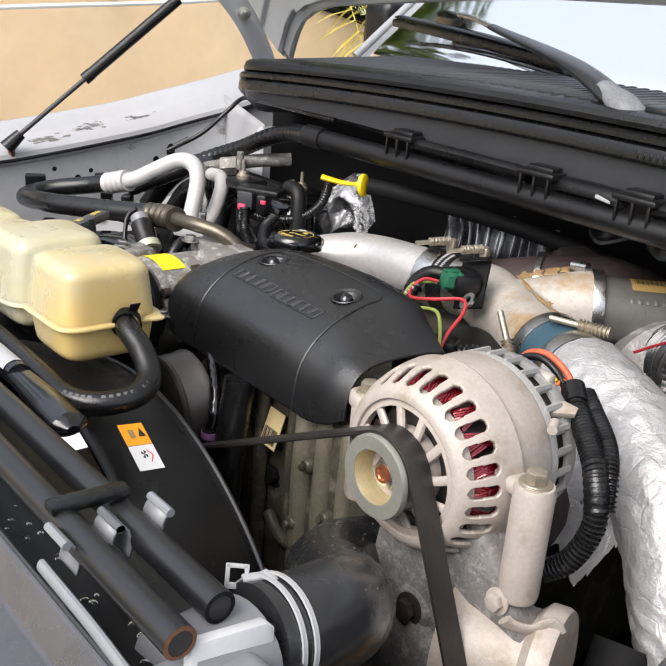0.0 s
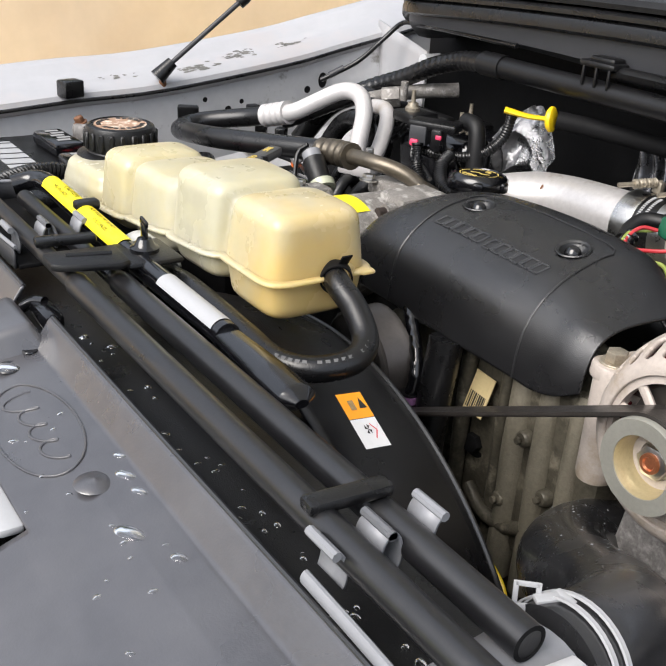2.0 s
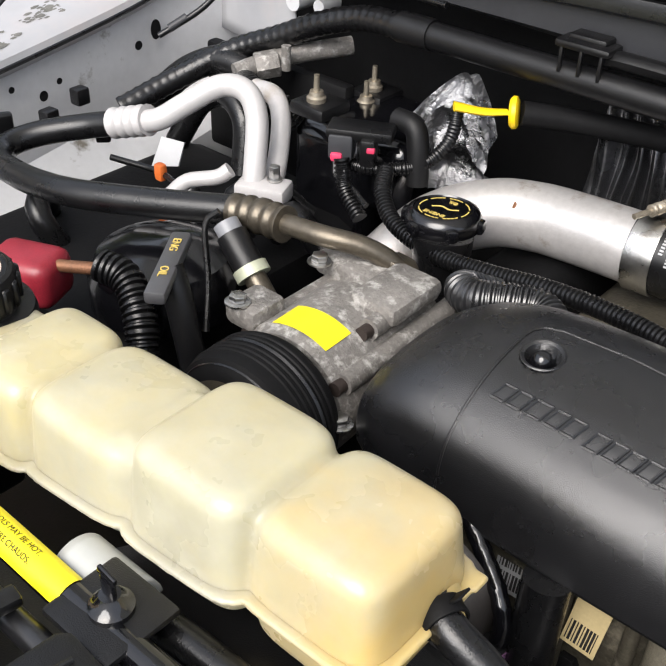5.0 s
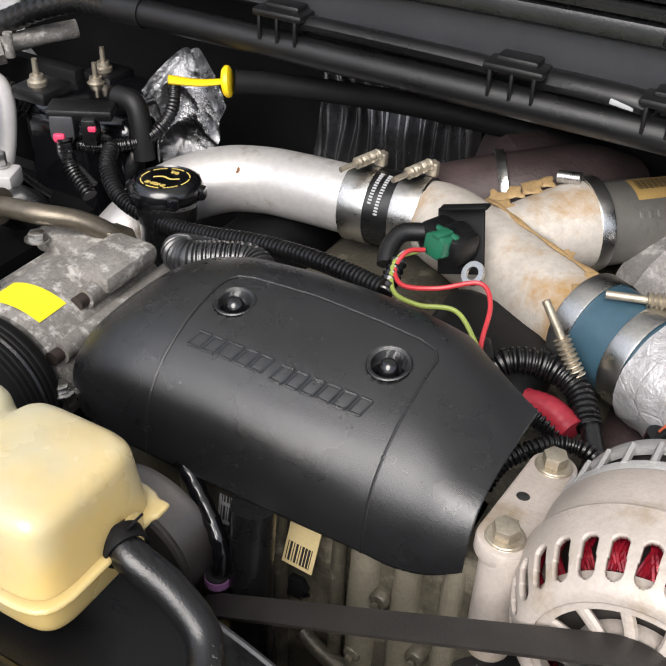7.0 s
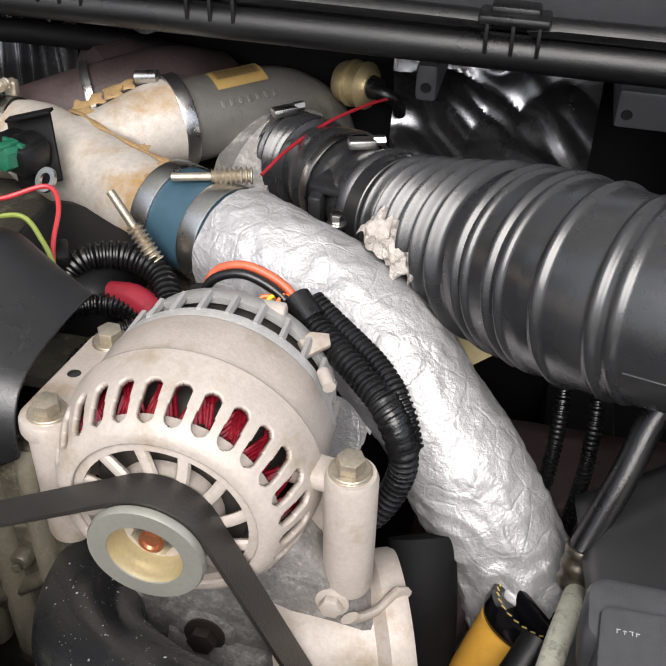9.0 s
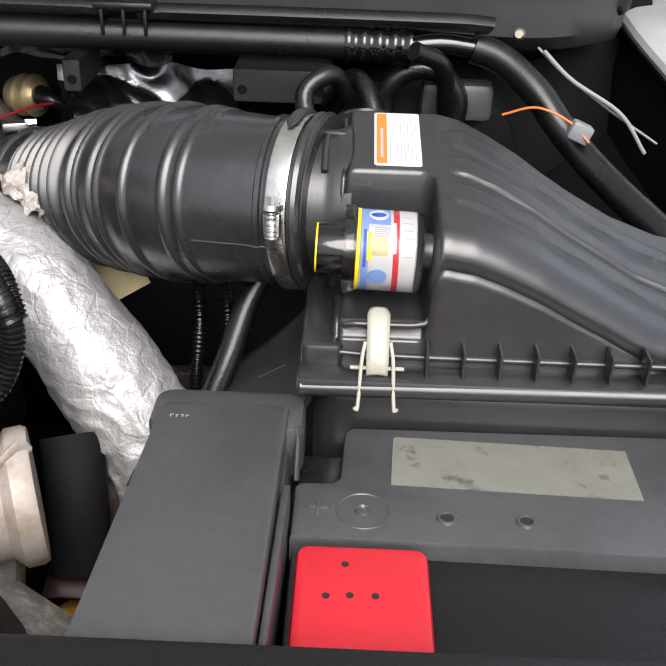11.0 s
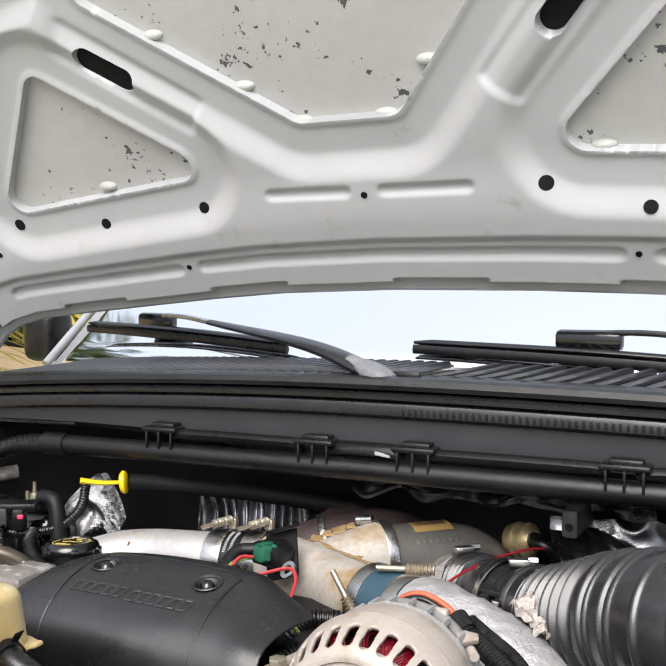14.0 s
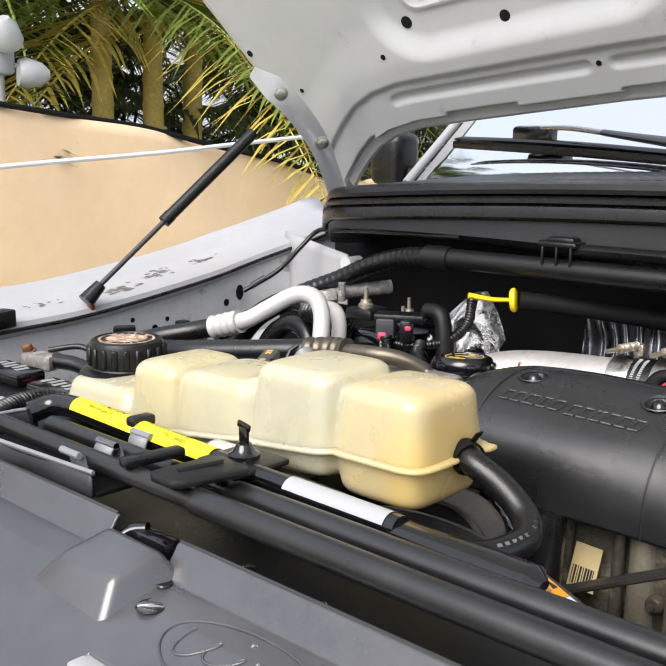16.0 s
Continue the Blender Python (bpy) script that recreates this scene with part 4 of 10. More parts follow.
body = build_body()
build_cowl()
build_wiper((0.045, 0.715, 1.290), (-0.34, 0.90, 1.350), (-0.525, 1.005, 1.345), (-0.727, 1.055, 1.338), (-0.19, 0.90, 1.318), "weathered black windscreen wiper parked on the glass")
build_wiper((0.86, 0.80, 1.262), (0.45, 0.885, 1.340), (0.290, 0.905, 1.332), (0.026, 0.905, 1.325), (0.60, 0.885, 1.300), "black windscreen wiper parked low on the glass")
build_hood()


# ---- along the radiator ----
def corrugated(pts, r, pitch=0.006, depth=0.0018, seg=14, sharpness=1.0):
    def rad(t, s):
        return r + depth * (1 if (s / pitch) % 1 < 0.55 else -1)

    return Geo().tube(pts, rad, seg, pitch / 4)


def amber_corner(mat):
    # old coolant has stained the outlet end amber
    n, l = mat.node_tree.nodes, mat.node_tree.links
    b = n["Principled BSDF"]
    src = b.inputs["Base Color"].links[0].from_socket
    pos, cut = n.new("ShaderNodeNewGeometry"), n.new("ShaderNodeVectorMath")
    cut.operation = "DISTANCE"
    cut.inputs[1].default_value = (-0.030, 0.090, 1.080)
    l.new(pos.outputs["Position"], cut.inputs[0])
    tex = n.new("ShaderNodeTexNoise")
    tex.inputs["Scale"].default_value = 22
    l.new(pos.outputs["Position"], tex.inputs["Vector"])
    add = n.new("ShaderNodeMath")
    add.operation = "MULTIPLY_ADD"
    add.inputs[1].default_value = 0.10
    l.new(tex.outputs["Fac"], add.inputs[0])
    l.new(cut.outputs["Value"], add.inputs[2])
    rng = n.new("ShaderNodeMapRange")
    rng.inputs["From Min"].default_value, rng.inputs["From Max"].default_value = 0.155, 0.090
    rng.inputs["To Max"].default_value = 0.70
    l.new(add.outputs["Value"], rng.inputs["Value"])
    mix = n.new("ShaderNodeMix")
    mix.data_type = "RGBA"
    mix.inputs["B"].default_value = (0.60, 0.41, 0.115, 1)
    l.new(rng.outputs["Result"], mix.inputs["Factor"])
    l.new(src, mix.inputs["A"])
    l.new(mix.outputs["Result"], b.inputs["Base Color"])


def build_tank():
    e = thing("coolant_tank", (-0.24, 0.10, 1.03), "yellowed translucent coolant expansion tank with moulded lobes", "coolant tank")
    # seam height along the tank, then each lobe: x from, x to, y front, y back, depth below and height above the seam
    def seam(x):
        return float(np.interp(x, [-0.48, -0.37, -0.30, -0.205, -0.116, -0.02], [1.064, 1.0705, 1.0765, 1.0905, 1.1000, 1.1015]))

    lobes = ((-0.482, -0.362, 0.034, 0.142, 0.012, 0.036), (-0.372, -0.296, 0.038, 0.137, 0.016, 0.063), (-0.306, -0.200, 0.042, 0.137, 0.020, 0.055),
             (-0.206, -0.110, 0.041, 0.139, 0.024, 0.066), (-0.119, -0.029, 0.050, 0.145, 0.036, 0.056))

    def lobe(geo, x0, x1, y0, y1, sections, p=5.5, n=64):
        cx, cy, hx, hy = (x0 + x1) / 2, (y0 + y1) / 2, (x1 - x0) / 2, (y1 - y0) / 2
        rings = []
        for dz, inset, blend in sections:
            ring = []
            for k in range(n):
                a = 2 * math.pi * k / n
                q = (abs(math.cos(a)) ** p + abs(math.sin(a)) ** p) ** (-1 / p)
                x, y = cx + (hx - inset) * q * math.cos(a), cy + (hy - inset) * q * math.sin(a)
                ring.append(V(x, y, seam(x) * (1 - blend) + seam(cx) * blend + dz))
            rings.append(ring)
        m = len(rings)
        geo.add([q for r in rings for q in r], [(i * n + k, i * n + (k + 1) % n, (i + 1) * n + (k + 1) % n, (i + 1) * n + k) for i in range(m - 1) for k in range(n)] + [tuple(range(n))[::-1], tuple((m - 1) * n + k for k in range(n))])

    g, fl = Geo(), Geo()
    for x0, x1, y0, y1, low, high in lobes:
        half = min(x1 - x0, y1 - y0) / 2
        rise = []
        for k in range(9):
            a = k * math.pi / 16
            rise.append((high - 0.003 - 0.0125 * (1 - math.sin(a)), 0.004 + 0.0125 * (1 - math.cos(a)), 0.8))
        fall = [(-low + 0.012 * (1 - math.sin(k * math.pi / 12)), 0.003 + 0.012 * (1 - math.cos(k * math.pi / 12)), 0.5) for k in range(6, -1, -1)]
        lobe(g, x0, x1, y0, y1, [(-low, half * 0.9, 0.5)] + fall + [(0, 0.0, 0), (0.012, 0.001, 0.2)] + rise + [(high - 0.0015, half * 0.55, 0.8), (high, half * 0.92, 0.8)])
        lobe(fl, x0, x1, y0, y1, [(-0.0022, -0.0045, 0), (-0.001, -0.0060, 0), (0.001, -0.0060, 0), (0.0022, -0.0045, 0)])
    # the lobes run into one another
    for (a0, a1, c0, d0, l0, h0), (b0, b1, c1, d1, l1, h1) in zip(lobes, lobes[1:]):
        x, high, low = (a1 + b0) / 2, min(h0, h1) - 0.007, min(l0, l1) - 0.003
        lobe(g, x - 0.034, x + 0.034, max(c0, c1) + 0.005, min(d0, d1) - 0.004, [(-low, 0.008, 0.5), (-low + 0.006, 0.002, 0.5), (0, 0, 0), (high - 0.016, 0.003, 0.8), (high - 0.006, 0.006, 0.8), (high, 0.016, 0.8)], 9.0)
        lobe(fl, x - 0.03, x + 0.03, max(c0, c1) + 0.004, min(d0, d1) - 0.004, [(-0.0022, -0.0045, 0), (-0.001, -0.0060, 0), (0.001, -0.0060, 0), (0.0022, -0.0045, 0)], 9.0)
    # tab that ends the flange beside the outlet
    fl.box((-0.0275, 0.1385, seam(-0.03)), (0.012, 0.014, 0.0045), 0.002)
    body = part("tank_body", g, TANK, e)
    amber_corner(TANK)
    rem = body.modifiers.new("weld", "REMESH")
    rem.mode, rem.voxel_size, rem.use_smooth_shade = "VOXEL", 0.0020, True
    sm = body.modifiers.new("soften", "SMOOTH")
    sm.factor, sm.iterations = 0.5, 12
    rim = part("seam_flange", fl, TANK, e, "moulded seam flange round the tank")
    rem = rim.modifiers.new("weld", "REMESH")
    rem.mode, rem.voxel_size, rem.use_smooth_shade = "VOXEL", 0.0014, True
    sm = rim.modifiers.new("soften", "SMOOTH")
    sm.factor, sm.iterations = 0.5, 2
    # filler cap
    c = (-0.449, 0.098)
    skirt = Geo().lathe([(0, 0), (0.049, 0), (0.050, 0.004), (0.048, 0.011), (0.038, 0.014), (0.036, 0.018)], Matrix.Translation((*c, 1.090)), 40)
    part("cap_skirt", skirt, PLASTIC, e)
    cap = Geo()
    prof = [(0.0352, 0.0), (0.0358, 0.004), (0.0358, 0.022), (0.034, 0.026), (0.031, 0.0275), (0.030, 0.026), (0, 0.026)]
    cap.lathe(prof, Matrix.Translation((*c, 1.106)) @ Matrix.Diagonal((1.08, 1.08, 1, 1)), 40)
    ribs = Geo()
    for k in range(20):
        a = 2 * math.pi * k / 20
        ribs.box((c[0] + 0.0386 * math.cos(a), c[1] + 0.0386 * math.sin(a), 1.1175), (0.005, 0.0065, 0.020), 0.0015, m=Matrix.Rotation(a, 4, "Z"), seg=1)
    cap = part("filler_cap", cap, PLASTIC, e, "ribbed black screw cap")
    part("grip_ribbing", ribs, PLASTIC, cap)["kind"] = "stuff"
    part("cap_label", Geo().lathe([(0, 0.0005), (0.029, 0.0005), (0.029, 0.0)], Matrix.Translation((*c, 1.1323)), 40), material("cap_print", (0.33, 0.20, 0.13), 0.6, 0.0, 0.3, 60, stain=(0.70, 0.62, 0.52), stain_amount=0.5, stain_scale=120), cap, "worn orange and white printed disc")
    ring = Geo()
    for k in range(22):
        if k % 6 == 5:
            continue
        a = 2 * math.pi * k / 22
        ring.box((c[0] + 0.024 * math.cos(a), c[1] + 0.024 * math.sin(a), 1.1332), (0.005, 0.0045, 0.0004), 0, m=Matrix.Rotation(a, 4, "Z"))
    part("cap_print", ring, INK, cap)
    # fixing tab and its wing screw
    arch = Geo().sheet(lambda u, v: V(-0.214 + 0.050 * u, 0.016 - 0.021 * math.cos(radians(8 + 165 * v)), 1.070 + 0.024 * math.sin(radians(8 + 165 * v))), 8, 24)
    part("fixing_tab", arch, MILKY, e, "milky white moulded fixing tunnel", solid=0.004)
    part("tab_foot", Geo().pillow(-0.184, -0.150, -0.014, 0.020, 1.086, 1.089, 1.0925, 4.0), MILKY, e)
    # outlet spout
    part("outlet", Geo().tube([(-0.045, 0.130, 1.100), (-0.024, 0.106, 1.102)], 0.0115, 16), TANK, e)


def build_tank_hose():
    e = thing("coolant_hose", (0.0, 0.06, 1.06), "black rubber coolant hose looping from the tank", "hose")
    pts = [(-0.036, 0.112, 1.104), (-0.018, 0.104, 1.100), (0.008, 0.104, 1.088), (0.033, 0.098, 1.072), (0.045, 0.078, 1.064), (0.036, 0.048, 1.060), (0.012, 0.030, 1.061), (-0.028, 0.026, 1.066), (-0.104, 0.024, 1.071), (-0.150, 0.022, 1.070), (-0.22, 0.02, 1.055)]
    hose = part("hose", Geo().tube(pts, 0.0107, 18, 0.004), RUBBER, e)
    part("spring_clip", clamp_band((-0.026, 0.1075, 1.1015), (0.9, -0.42, -0.15), 0.0121, 0.011, 0.0012), DULL, e, "black spring clip")
    ears = Geo()
    for dx, dz, w in ((-0.006, 0.020, -0.5), (0.004, 0.021, 0.6)):
        ears.box((-0.026 + dx, 0.110 + 0.004 * w, 1.100 + dz * 0.75), (0.0015, 0.010, 0.014), 0.0004, m=Matrix.Rotation(w, 4, "Y"))
    part("clip_ear", ears, DULL, e)
    faded = material("faded_print", (0.10, 0.10, 0.10), 0.5)
    loop = spline(pts[3:8], 0.0048)
    for i in range(2, len(loop) - 8):
        p, q = loop[i], loop[i + 1]
        if i % 6 == 5:
            continue
        way = (q - p).normalized()
        out = way.cross(V(0, 0, 1)).normalized()
        if out.dot(p - V(0.0, 0.07, p.z)) < 0:
            out = -out
        skin = (out * 0.55 + V(0, 0, 0.83)) * 0.0106
        part("printed_mark", Geo().box(p + skin, (0.0028, 0.0036, 0.0003), 0, m=axis((0, 0, 0), skin, way)), faded, hose)


def build_jack_tools():
    e = thing("jack_tool_kit", (-0.05, -0.05, 1.05), "satin-black jack handle rods clipped along the radiator support", "jack tools")
    for y, z, x0, x1, r in ((-0.070, 1.087, -0.405, 0.366, 0.0100), (-0.034, 1.083, -0.380, 0.348, 0.0100)):
        x_step = -0.131 - x0
        rod = Geo().tube([(x0 + (x1 - x0) * k / 180, y, z) for k in range(181)], lambda t, s: r * (0.80 if s < x_step else 1.0), 22, straight=True)
        part("rod", rod, RODBLACK, e, "satin-black steel rod")
        part("rod_end", Geo().lathe([(r * 0.99, 0), (r * 0.75, 0.0005), (r * 0.74, -0.01), (0, -0.01)], axis((x1, y, z), (1, 0, 0)), 22), RUSTBOLT if y < -0.05 else DULL, e)
    # wheel wrench with the yellow and the white label, bent at its far end and flattened at the near one
    wr = Geo().tube([(-0.420, -0.034, 1.085), (-0.413, -0.014, 1.090), (-0.385, -0.006, 1.092), (-0.30, -0.006, 1.090), (-0.16, -0.006, 1.086), (0.0, -0.004, 1.083)], 0.0105, 20, 0.006)
    wrench = part("wheel_wrench", wr, GLOSS, e)
    flat = Geo().tube([(-0.005, -0.004, 1.083), (0.03, -0.005, 1.083), (0.055, -0.006, 1.083), (0.112, -0.009, 1.083)], lambda t, s: (0.0105 + 0.0042 * min(1, t * 1.6)) * min(1, 0.35 + 9 * (1 - t)), 20, 0.004, flat=0.62)
    part("flat_tip", flat, GLOSS, wrench)
    for x0, x1, mat, name, a in ((-0.378, -0.186, LABELYELLOW, "yellow_warning_label", 1.15), (-0.102, -0.008, LABELWHITE, "white_label", 0.9)):
        lab = Geo()
        zc = 1.092 - 0.004 * (x0 + 0.38) / 0.3 if x0 < -0.2 else 1.0848
        ze = 1.0868 if x0 < -0.2 else 1.0832
        yc, ye = (-0.006, -0.006) if x0 < -0.2 else (-0.0055, -0.0042)

        def wrap(u, v, x0=x0, x1=x1, zc=zc, ze=ze, a=a, yc=yc, ye=ye):
            ang = math.radians(90) + 0.25 + a * (v - 0.5) * 2
            t = u
            return V(x0 + (x1 - x0) * u, yc + (ye - yc) * t + 0.0110 * math.cos(ang), zc + (ze - zc) * t + 0.0110 * math.sin(ang))

        lab.sheet(wrap, 12, 10)
        lb = part(name, lab, mat, wrench, "yellow warning label" if mat is LABELYELLOW else "creased white paper label")
        if mat is LABELYELLOW:
            for text, sz, dx, row in (("CAUTION", 0.0072, 0.28, 0.42), ("MISE EN GARDE", 0.0050, 0.22, -0.30), ("JACK TOOLS MAY BE HOT.", 0.0050, 0.70, 0.42), ("ETRE CHAUDS.", 0.0050, 0.76, -0.30)):
                me = writing(text, sz, Matrix())
                for vert in me.vertices:
                    u = dx + vert.co.x / (x1 - x0)
                    ang = math.radians(90) + 0.25 - 0.9 * row - vert.co.y / 0.011
                    vert.co = V(x0 + (x1 - x0) * u, -0.006 + 0.0114 * math.cos(ang), zc + (ze - zc) * u + 0.0114 * math.sin(ang))
                part("warning_text", me, INK, lb)
    # carrier brackets
    br = Geo().prism([(-0.166, -0.084), (-0.160, -0.088), (-0.138, -0.088), (-0.132, -0.082), (-0.118, -0.038), (-0.122, -0.028), (-0.156, -0.026), (-0.162, -0.032)], 0.007, Matrix.Translation((0, 0, 1.098)), bevel=0.0025)
    br.tube([(-0.150, -0.072, 1.1052), (-0.142, -0.036, 1.1052)], 0.0018, 8, 0.01)
    part("carrier_plate", br, PLASTIC, e, "black ribbed carrier plate")
    part("carrier_plate", Geo().box((-0.160, 0.000, 1.0925), (0.055, 0.050, 0.006), 0.003), PLASTIC, e)
    part("strap", Geo().box((-0.204, -0.0535, 1.0985), (0.013, 0.052, 0.008), 0.0025, m=Matrix.Rotation(-0.15, 4, "Z")), RUBBER, e, "black rubber tie block")
    part("strap", Geo().box((0.228, -0.0535, 1.0975), (0.013, 0.052, 0.008), 0.0025, m=Matrix.Rotation(-0.08, 4, "Z")), RUBBER, e, "black rubber tie block")
    # grey spring clips in pairs
    for x, ys in ((0.253, (-0.0795, -0.0565, -0.0455, -0.0225)), (-0.268, (-0.0795, -0.0565, -0.0455, -0.0225))):
        for y in ys:
            out = -1 if y in (ys[0], ys[2]) else 1
            prof = [(0.0, 1.072), (-0.0015 * out, 1.080), (0.0, 1.088), (0.002 * out, 1.092), (0.0055 * out, 1.0945)]
            curve = spline([(0, y + a, b) for a, b in prof], 0.002)
            cl = Geo().sheet(lambda u, v: V(x - 0.0115 + 0.023 * u, curve[round(v * (len(curve) - 1))].y, curve[round(v * (len(curve) - 1))].z), 1, len(curve) - 1)
            cl.tube([(x - 0.0115, y + 0.0055 * out, 1.0945), (x + 0.0115, y + 0.0055 * out, 1.0945)], 0.0014, 8, 0.05)
            part("spring_clip", cl, LIGHTGREY, e, "pale grey plastic spring clip", solid=0.002)
    # open tray round the rod ends, with a turned-out rim
    out = [(-0.232, -0.0885), (-0.374, -0.0985), (-0.405, -0.099), (-0.422, -0.094), (-0.430, -0.080), (-0.428, -0.040), (-0.421, -0.024)]
    ring = spline([(x, y, 1.087) for x, y in out], 0.004)
    wall = Geo()
    for q in ring:
        c = V(-0.32, -0.055, q.z)
        o = (q - c).normalized()
        o = V(o.x * 0.5, o.y, 0)
        wall.v += [tuple(q + o * 0.002 + V(0, 0, -0.001)), tuple(q), tuple(q - o * 0.002 + V(0, 0, -0.003)), tuple(q - o * 0.004 + V(0, 0, -0.020))]
    wall.f = [(i * 4 + k, i * 4 + k + 1, (i + 1) * 4 + k + 1, (i + 1) * 4 + k) for i in range(len(ring) - 1) for k in range(3)]
    part("tray_wall", wall, GREYPLASTIC, e, "grey moulded tray wall", solid=0.0025)
    part("tray_floor", Geo().prism([(-0.232, -0.086), (-0.405, -0.094), (-0.424, -0.080), (-0.422, -0.026), (-0.232, -0.020)], 0.004, Matrix.Translation((0, 0, 1.066)), bevel=0.001), DULL, e)
    part("tray_rim", Geo().tube([q + V(0, 0, 0.0005) for q in ring], 0.0018, 8, straight=True), LIGHTGREY, e, "pale worn tray rim")
    rim2 = Geo().tube([(0.255, -0.096, 1.080), (0.33, -0.094, 1.074), (0.41, -0.094, 1.064)], 0.0030, 10, 0.01, flat=1.5)
    part("tray_rim", rim2, LIGHTGREY, e, "pale grey tray rim")
    part("belt_clip", Geo().box((-0.288, -0.003, 1.099), (0.013, 0.024, 0.010), 0.003), RUBBER, e)
    # wing screw
    w = Geo().lathe([(0.0125, 0), (0.0125, 0.004), (0.009, 0.006), (0.006, 0.012), (0, 0.013)], Matrix.Translation((-0.159, 0.0, 1.095)), 24)
    w.box((-0.159, 0.0, 1.112), (0.010, 0.004, 0.018), 0.002)
    w.box((-0.159, 0.0, 1.121), (0.014, 0.003, 0.006), 0.0014, m=Matrix.Rotation(0.2, 4, "Y"))
    single("wing_screw", w, GLOSS, "black wing-headed screw on the jack tool carrier", "screw")


def shield_z(y):
    # the cover's floor falls away towards the grille
    return np.interp(y, [-0.40, -0.265, -0.215, -0.183, -0.164, -0.140, -0.115, -0.09], [0.960, 0.990, 1.018, 1.0305, 1.0365, 1.0445, 1.0490, 1.0495])


def build_sight_shield():
    e = thing("radiator_cover", (MID, -0.2, 1.04), "wet black plastic radiator top cover with oval badge outline", "radiator cover")
    xs = np.concatenate([np.linspace(-0.62, -0.222, 60), np.linspace(-0.22, -0.085, 136), np.linspace(-0.081, 0.70, 150)])
    ys = np.concatenate([np.linspace(-0.40, -0.19, 40), np.linspace(-0.188, -0.172, 9), np.linspace(-0.1705, -0.0965, 75)])
    nu, nv = len(xs), len(ys)
    X, Y = np.meshgrid(xs, ys)

    def ramp(a, b, q):
        return np.clip((q - a) / (b - a), 0, 1)

    # a dish whose rear wall slopes up to a rim, with a blunt block standing out of it
    floor = shield_z(Y)
    wall = floor + (1.0695 - floor) * ramp(-0.1130, -0.0990, Y)
    Z = wall * (Y > -0.116) + floor * (Y <= -0.116)
    Z = Z - 0.03 * smooth(-0.45, -0.62, X)
    Z[1:-1, 1:-1] = (Z[1:-1, 1:-1] * 2 + Z[:-2, 1:-1] + Z[2:, 1:-1] + Z[1:-1, :-2] + Z[1:-1, 2:]) / 6
    w = nu

    def gap(x, y):
        # the latch opening in front and the notch behind the block
        return (-0.098 < x < 0.083 and -0.262 < y < -0.184) or (-0.187 < x < -0.1165 and y > -0.1150)

    g = Geo()
    g.add([(float(X[j, i]), float(Y[j, i]), float(Z[j, i])) for j in range(nv) for i in range(nu)], [(j * w + i, j * w + i + 1, (j + 1) * w + i + 1, (j + 1) * w + i) for j in range(nv - 1) for i in range(nu - 1) if not gap(xs[i], ys[j])])
    part("cover_panel", g, WORNGREY, e, solid=0.003, sharp=40)
    # blunt block with sloping sides standing out of the rear wall
    bm = bmesh.new()
    low = [bm.verts.new(q) for q in ((-0.2035, -0.1640, 1.034), (-0.1120, -0.1660, 1.034), (-0.1010, -0.1000, 1.046), (-0.1980, -0.1000, 1.046))]
    high = [bm.verts.new(q) for q in ((-0.1830, -0.1490, 1.0590), (-0.1190, -0.1500, 1.0600), (-0.1165, -0.1130, 1.0690), (-0.1740, -0.1130, 1.0700))]
    bm.faces.new(high)
    for i in range(4):
        bm.faces.new((low[i], low[(i + 1) % 4], high[(i + 1) % 4], high[i]))
    bm.edges.ensure_lookup_table()
    bmesh.ops.bevel(bm, geom=[q for q in bm.edges if sum(v in high for v in q.verts) >= 1], offset=0.0060, segments=4, profile=0.5, affect="EDGES")
    bm.verts.index_update()
    bk = Geo().add([v.co for v in bm.verts], [[v.index for v in f.verts] for f in bm.faces])
    bm.free()
    part("cover_block", bk, WORNGREY, e, "blunt raised block of the cover")
    for x0, x1 in ((-0.44, -0.1885), (-0.1155, 0.70)):
        part("rear_edge", Geo().tube([(x0, -0.0965, 1.0690), (x1, -0.0965, 1.0690)], 0.0020, 8, 0.05), SATIN, e)
    # oval badge as a raised plain outline with a simple flourish
    cx, cy = -0.005, -0.1470

    def on_floor(x, y, up=0.0):
        return (x, y, float(shield_z(y)) + up)

    ring = [on_floor(cx + 0.062 * math.cos(a), cy + 0.026 * math.sin(a), 0.0004) for a in [2 * math.pi * k / 48 for k in range(49)]]
    part("badge_outline", Geo().tube(ring, 0.0009, 8, straight=True), WORNGREY, e)
    fl = Geo()
    # one looping stroke, taller at its start
    loop = [(cx - 0.046 + 0.092 * k / 60 - 0.007 * math.sin(2 * math.pi * k / 15), cy + (0.0125 - 0.006 * min(1.0, k / 20)) * math.cos(2 * math.pi * k / 15 + 0.6)) for k in range(61)]
    fl.tube([on_floor(x, y, 0.0002) for x, y in loop], 0.0010, 8, straight=True)
    part("badge_flourish", fl, WORNGREY, e)
    part("drain_hole", Geo().lathe([(0, 0.0006), (0.0085, 0.0006), (0.0095, 0.0012), (0.0105, 0.0004)], Matrix.Translation(on_floor(-0.0945, -0.1385)), 24), GLOSS, e, "wet round drain recess")
    part("drain_hole", Geo().lathe([(0, 0.0006), (0.0045, 0.0006), (0.0055, 0.001), (0.006, 0.0)], Matrix.Translation(on_floor(-0.107, -0.1185, 0.0008)), 16), GLOSS, e)
    part("push_pin", Geo().lathe([(0, 0.0042), (0.0008, 0.0034), (0.006, 0.0026), (0.0125, 0.0008), (0.0132, 0)], Matrix.Translation(on_floor(0.080, -0.1385)), 20), WORNGREY, e)
    catch = Geo().box((-0.157, -0.088, 1.053), (0.042, 0.018, 0.016), 0.005)
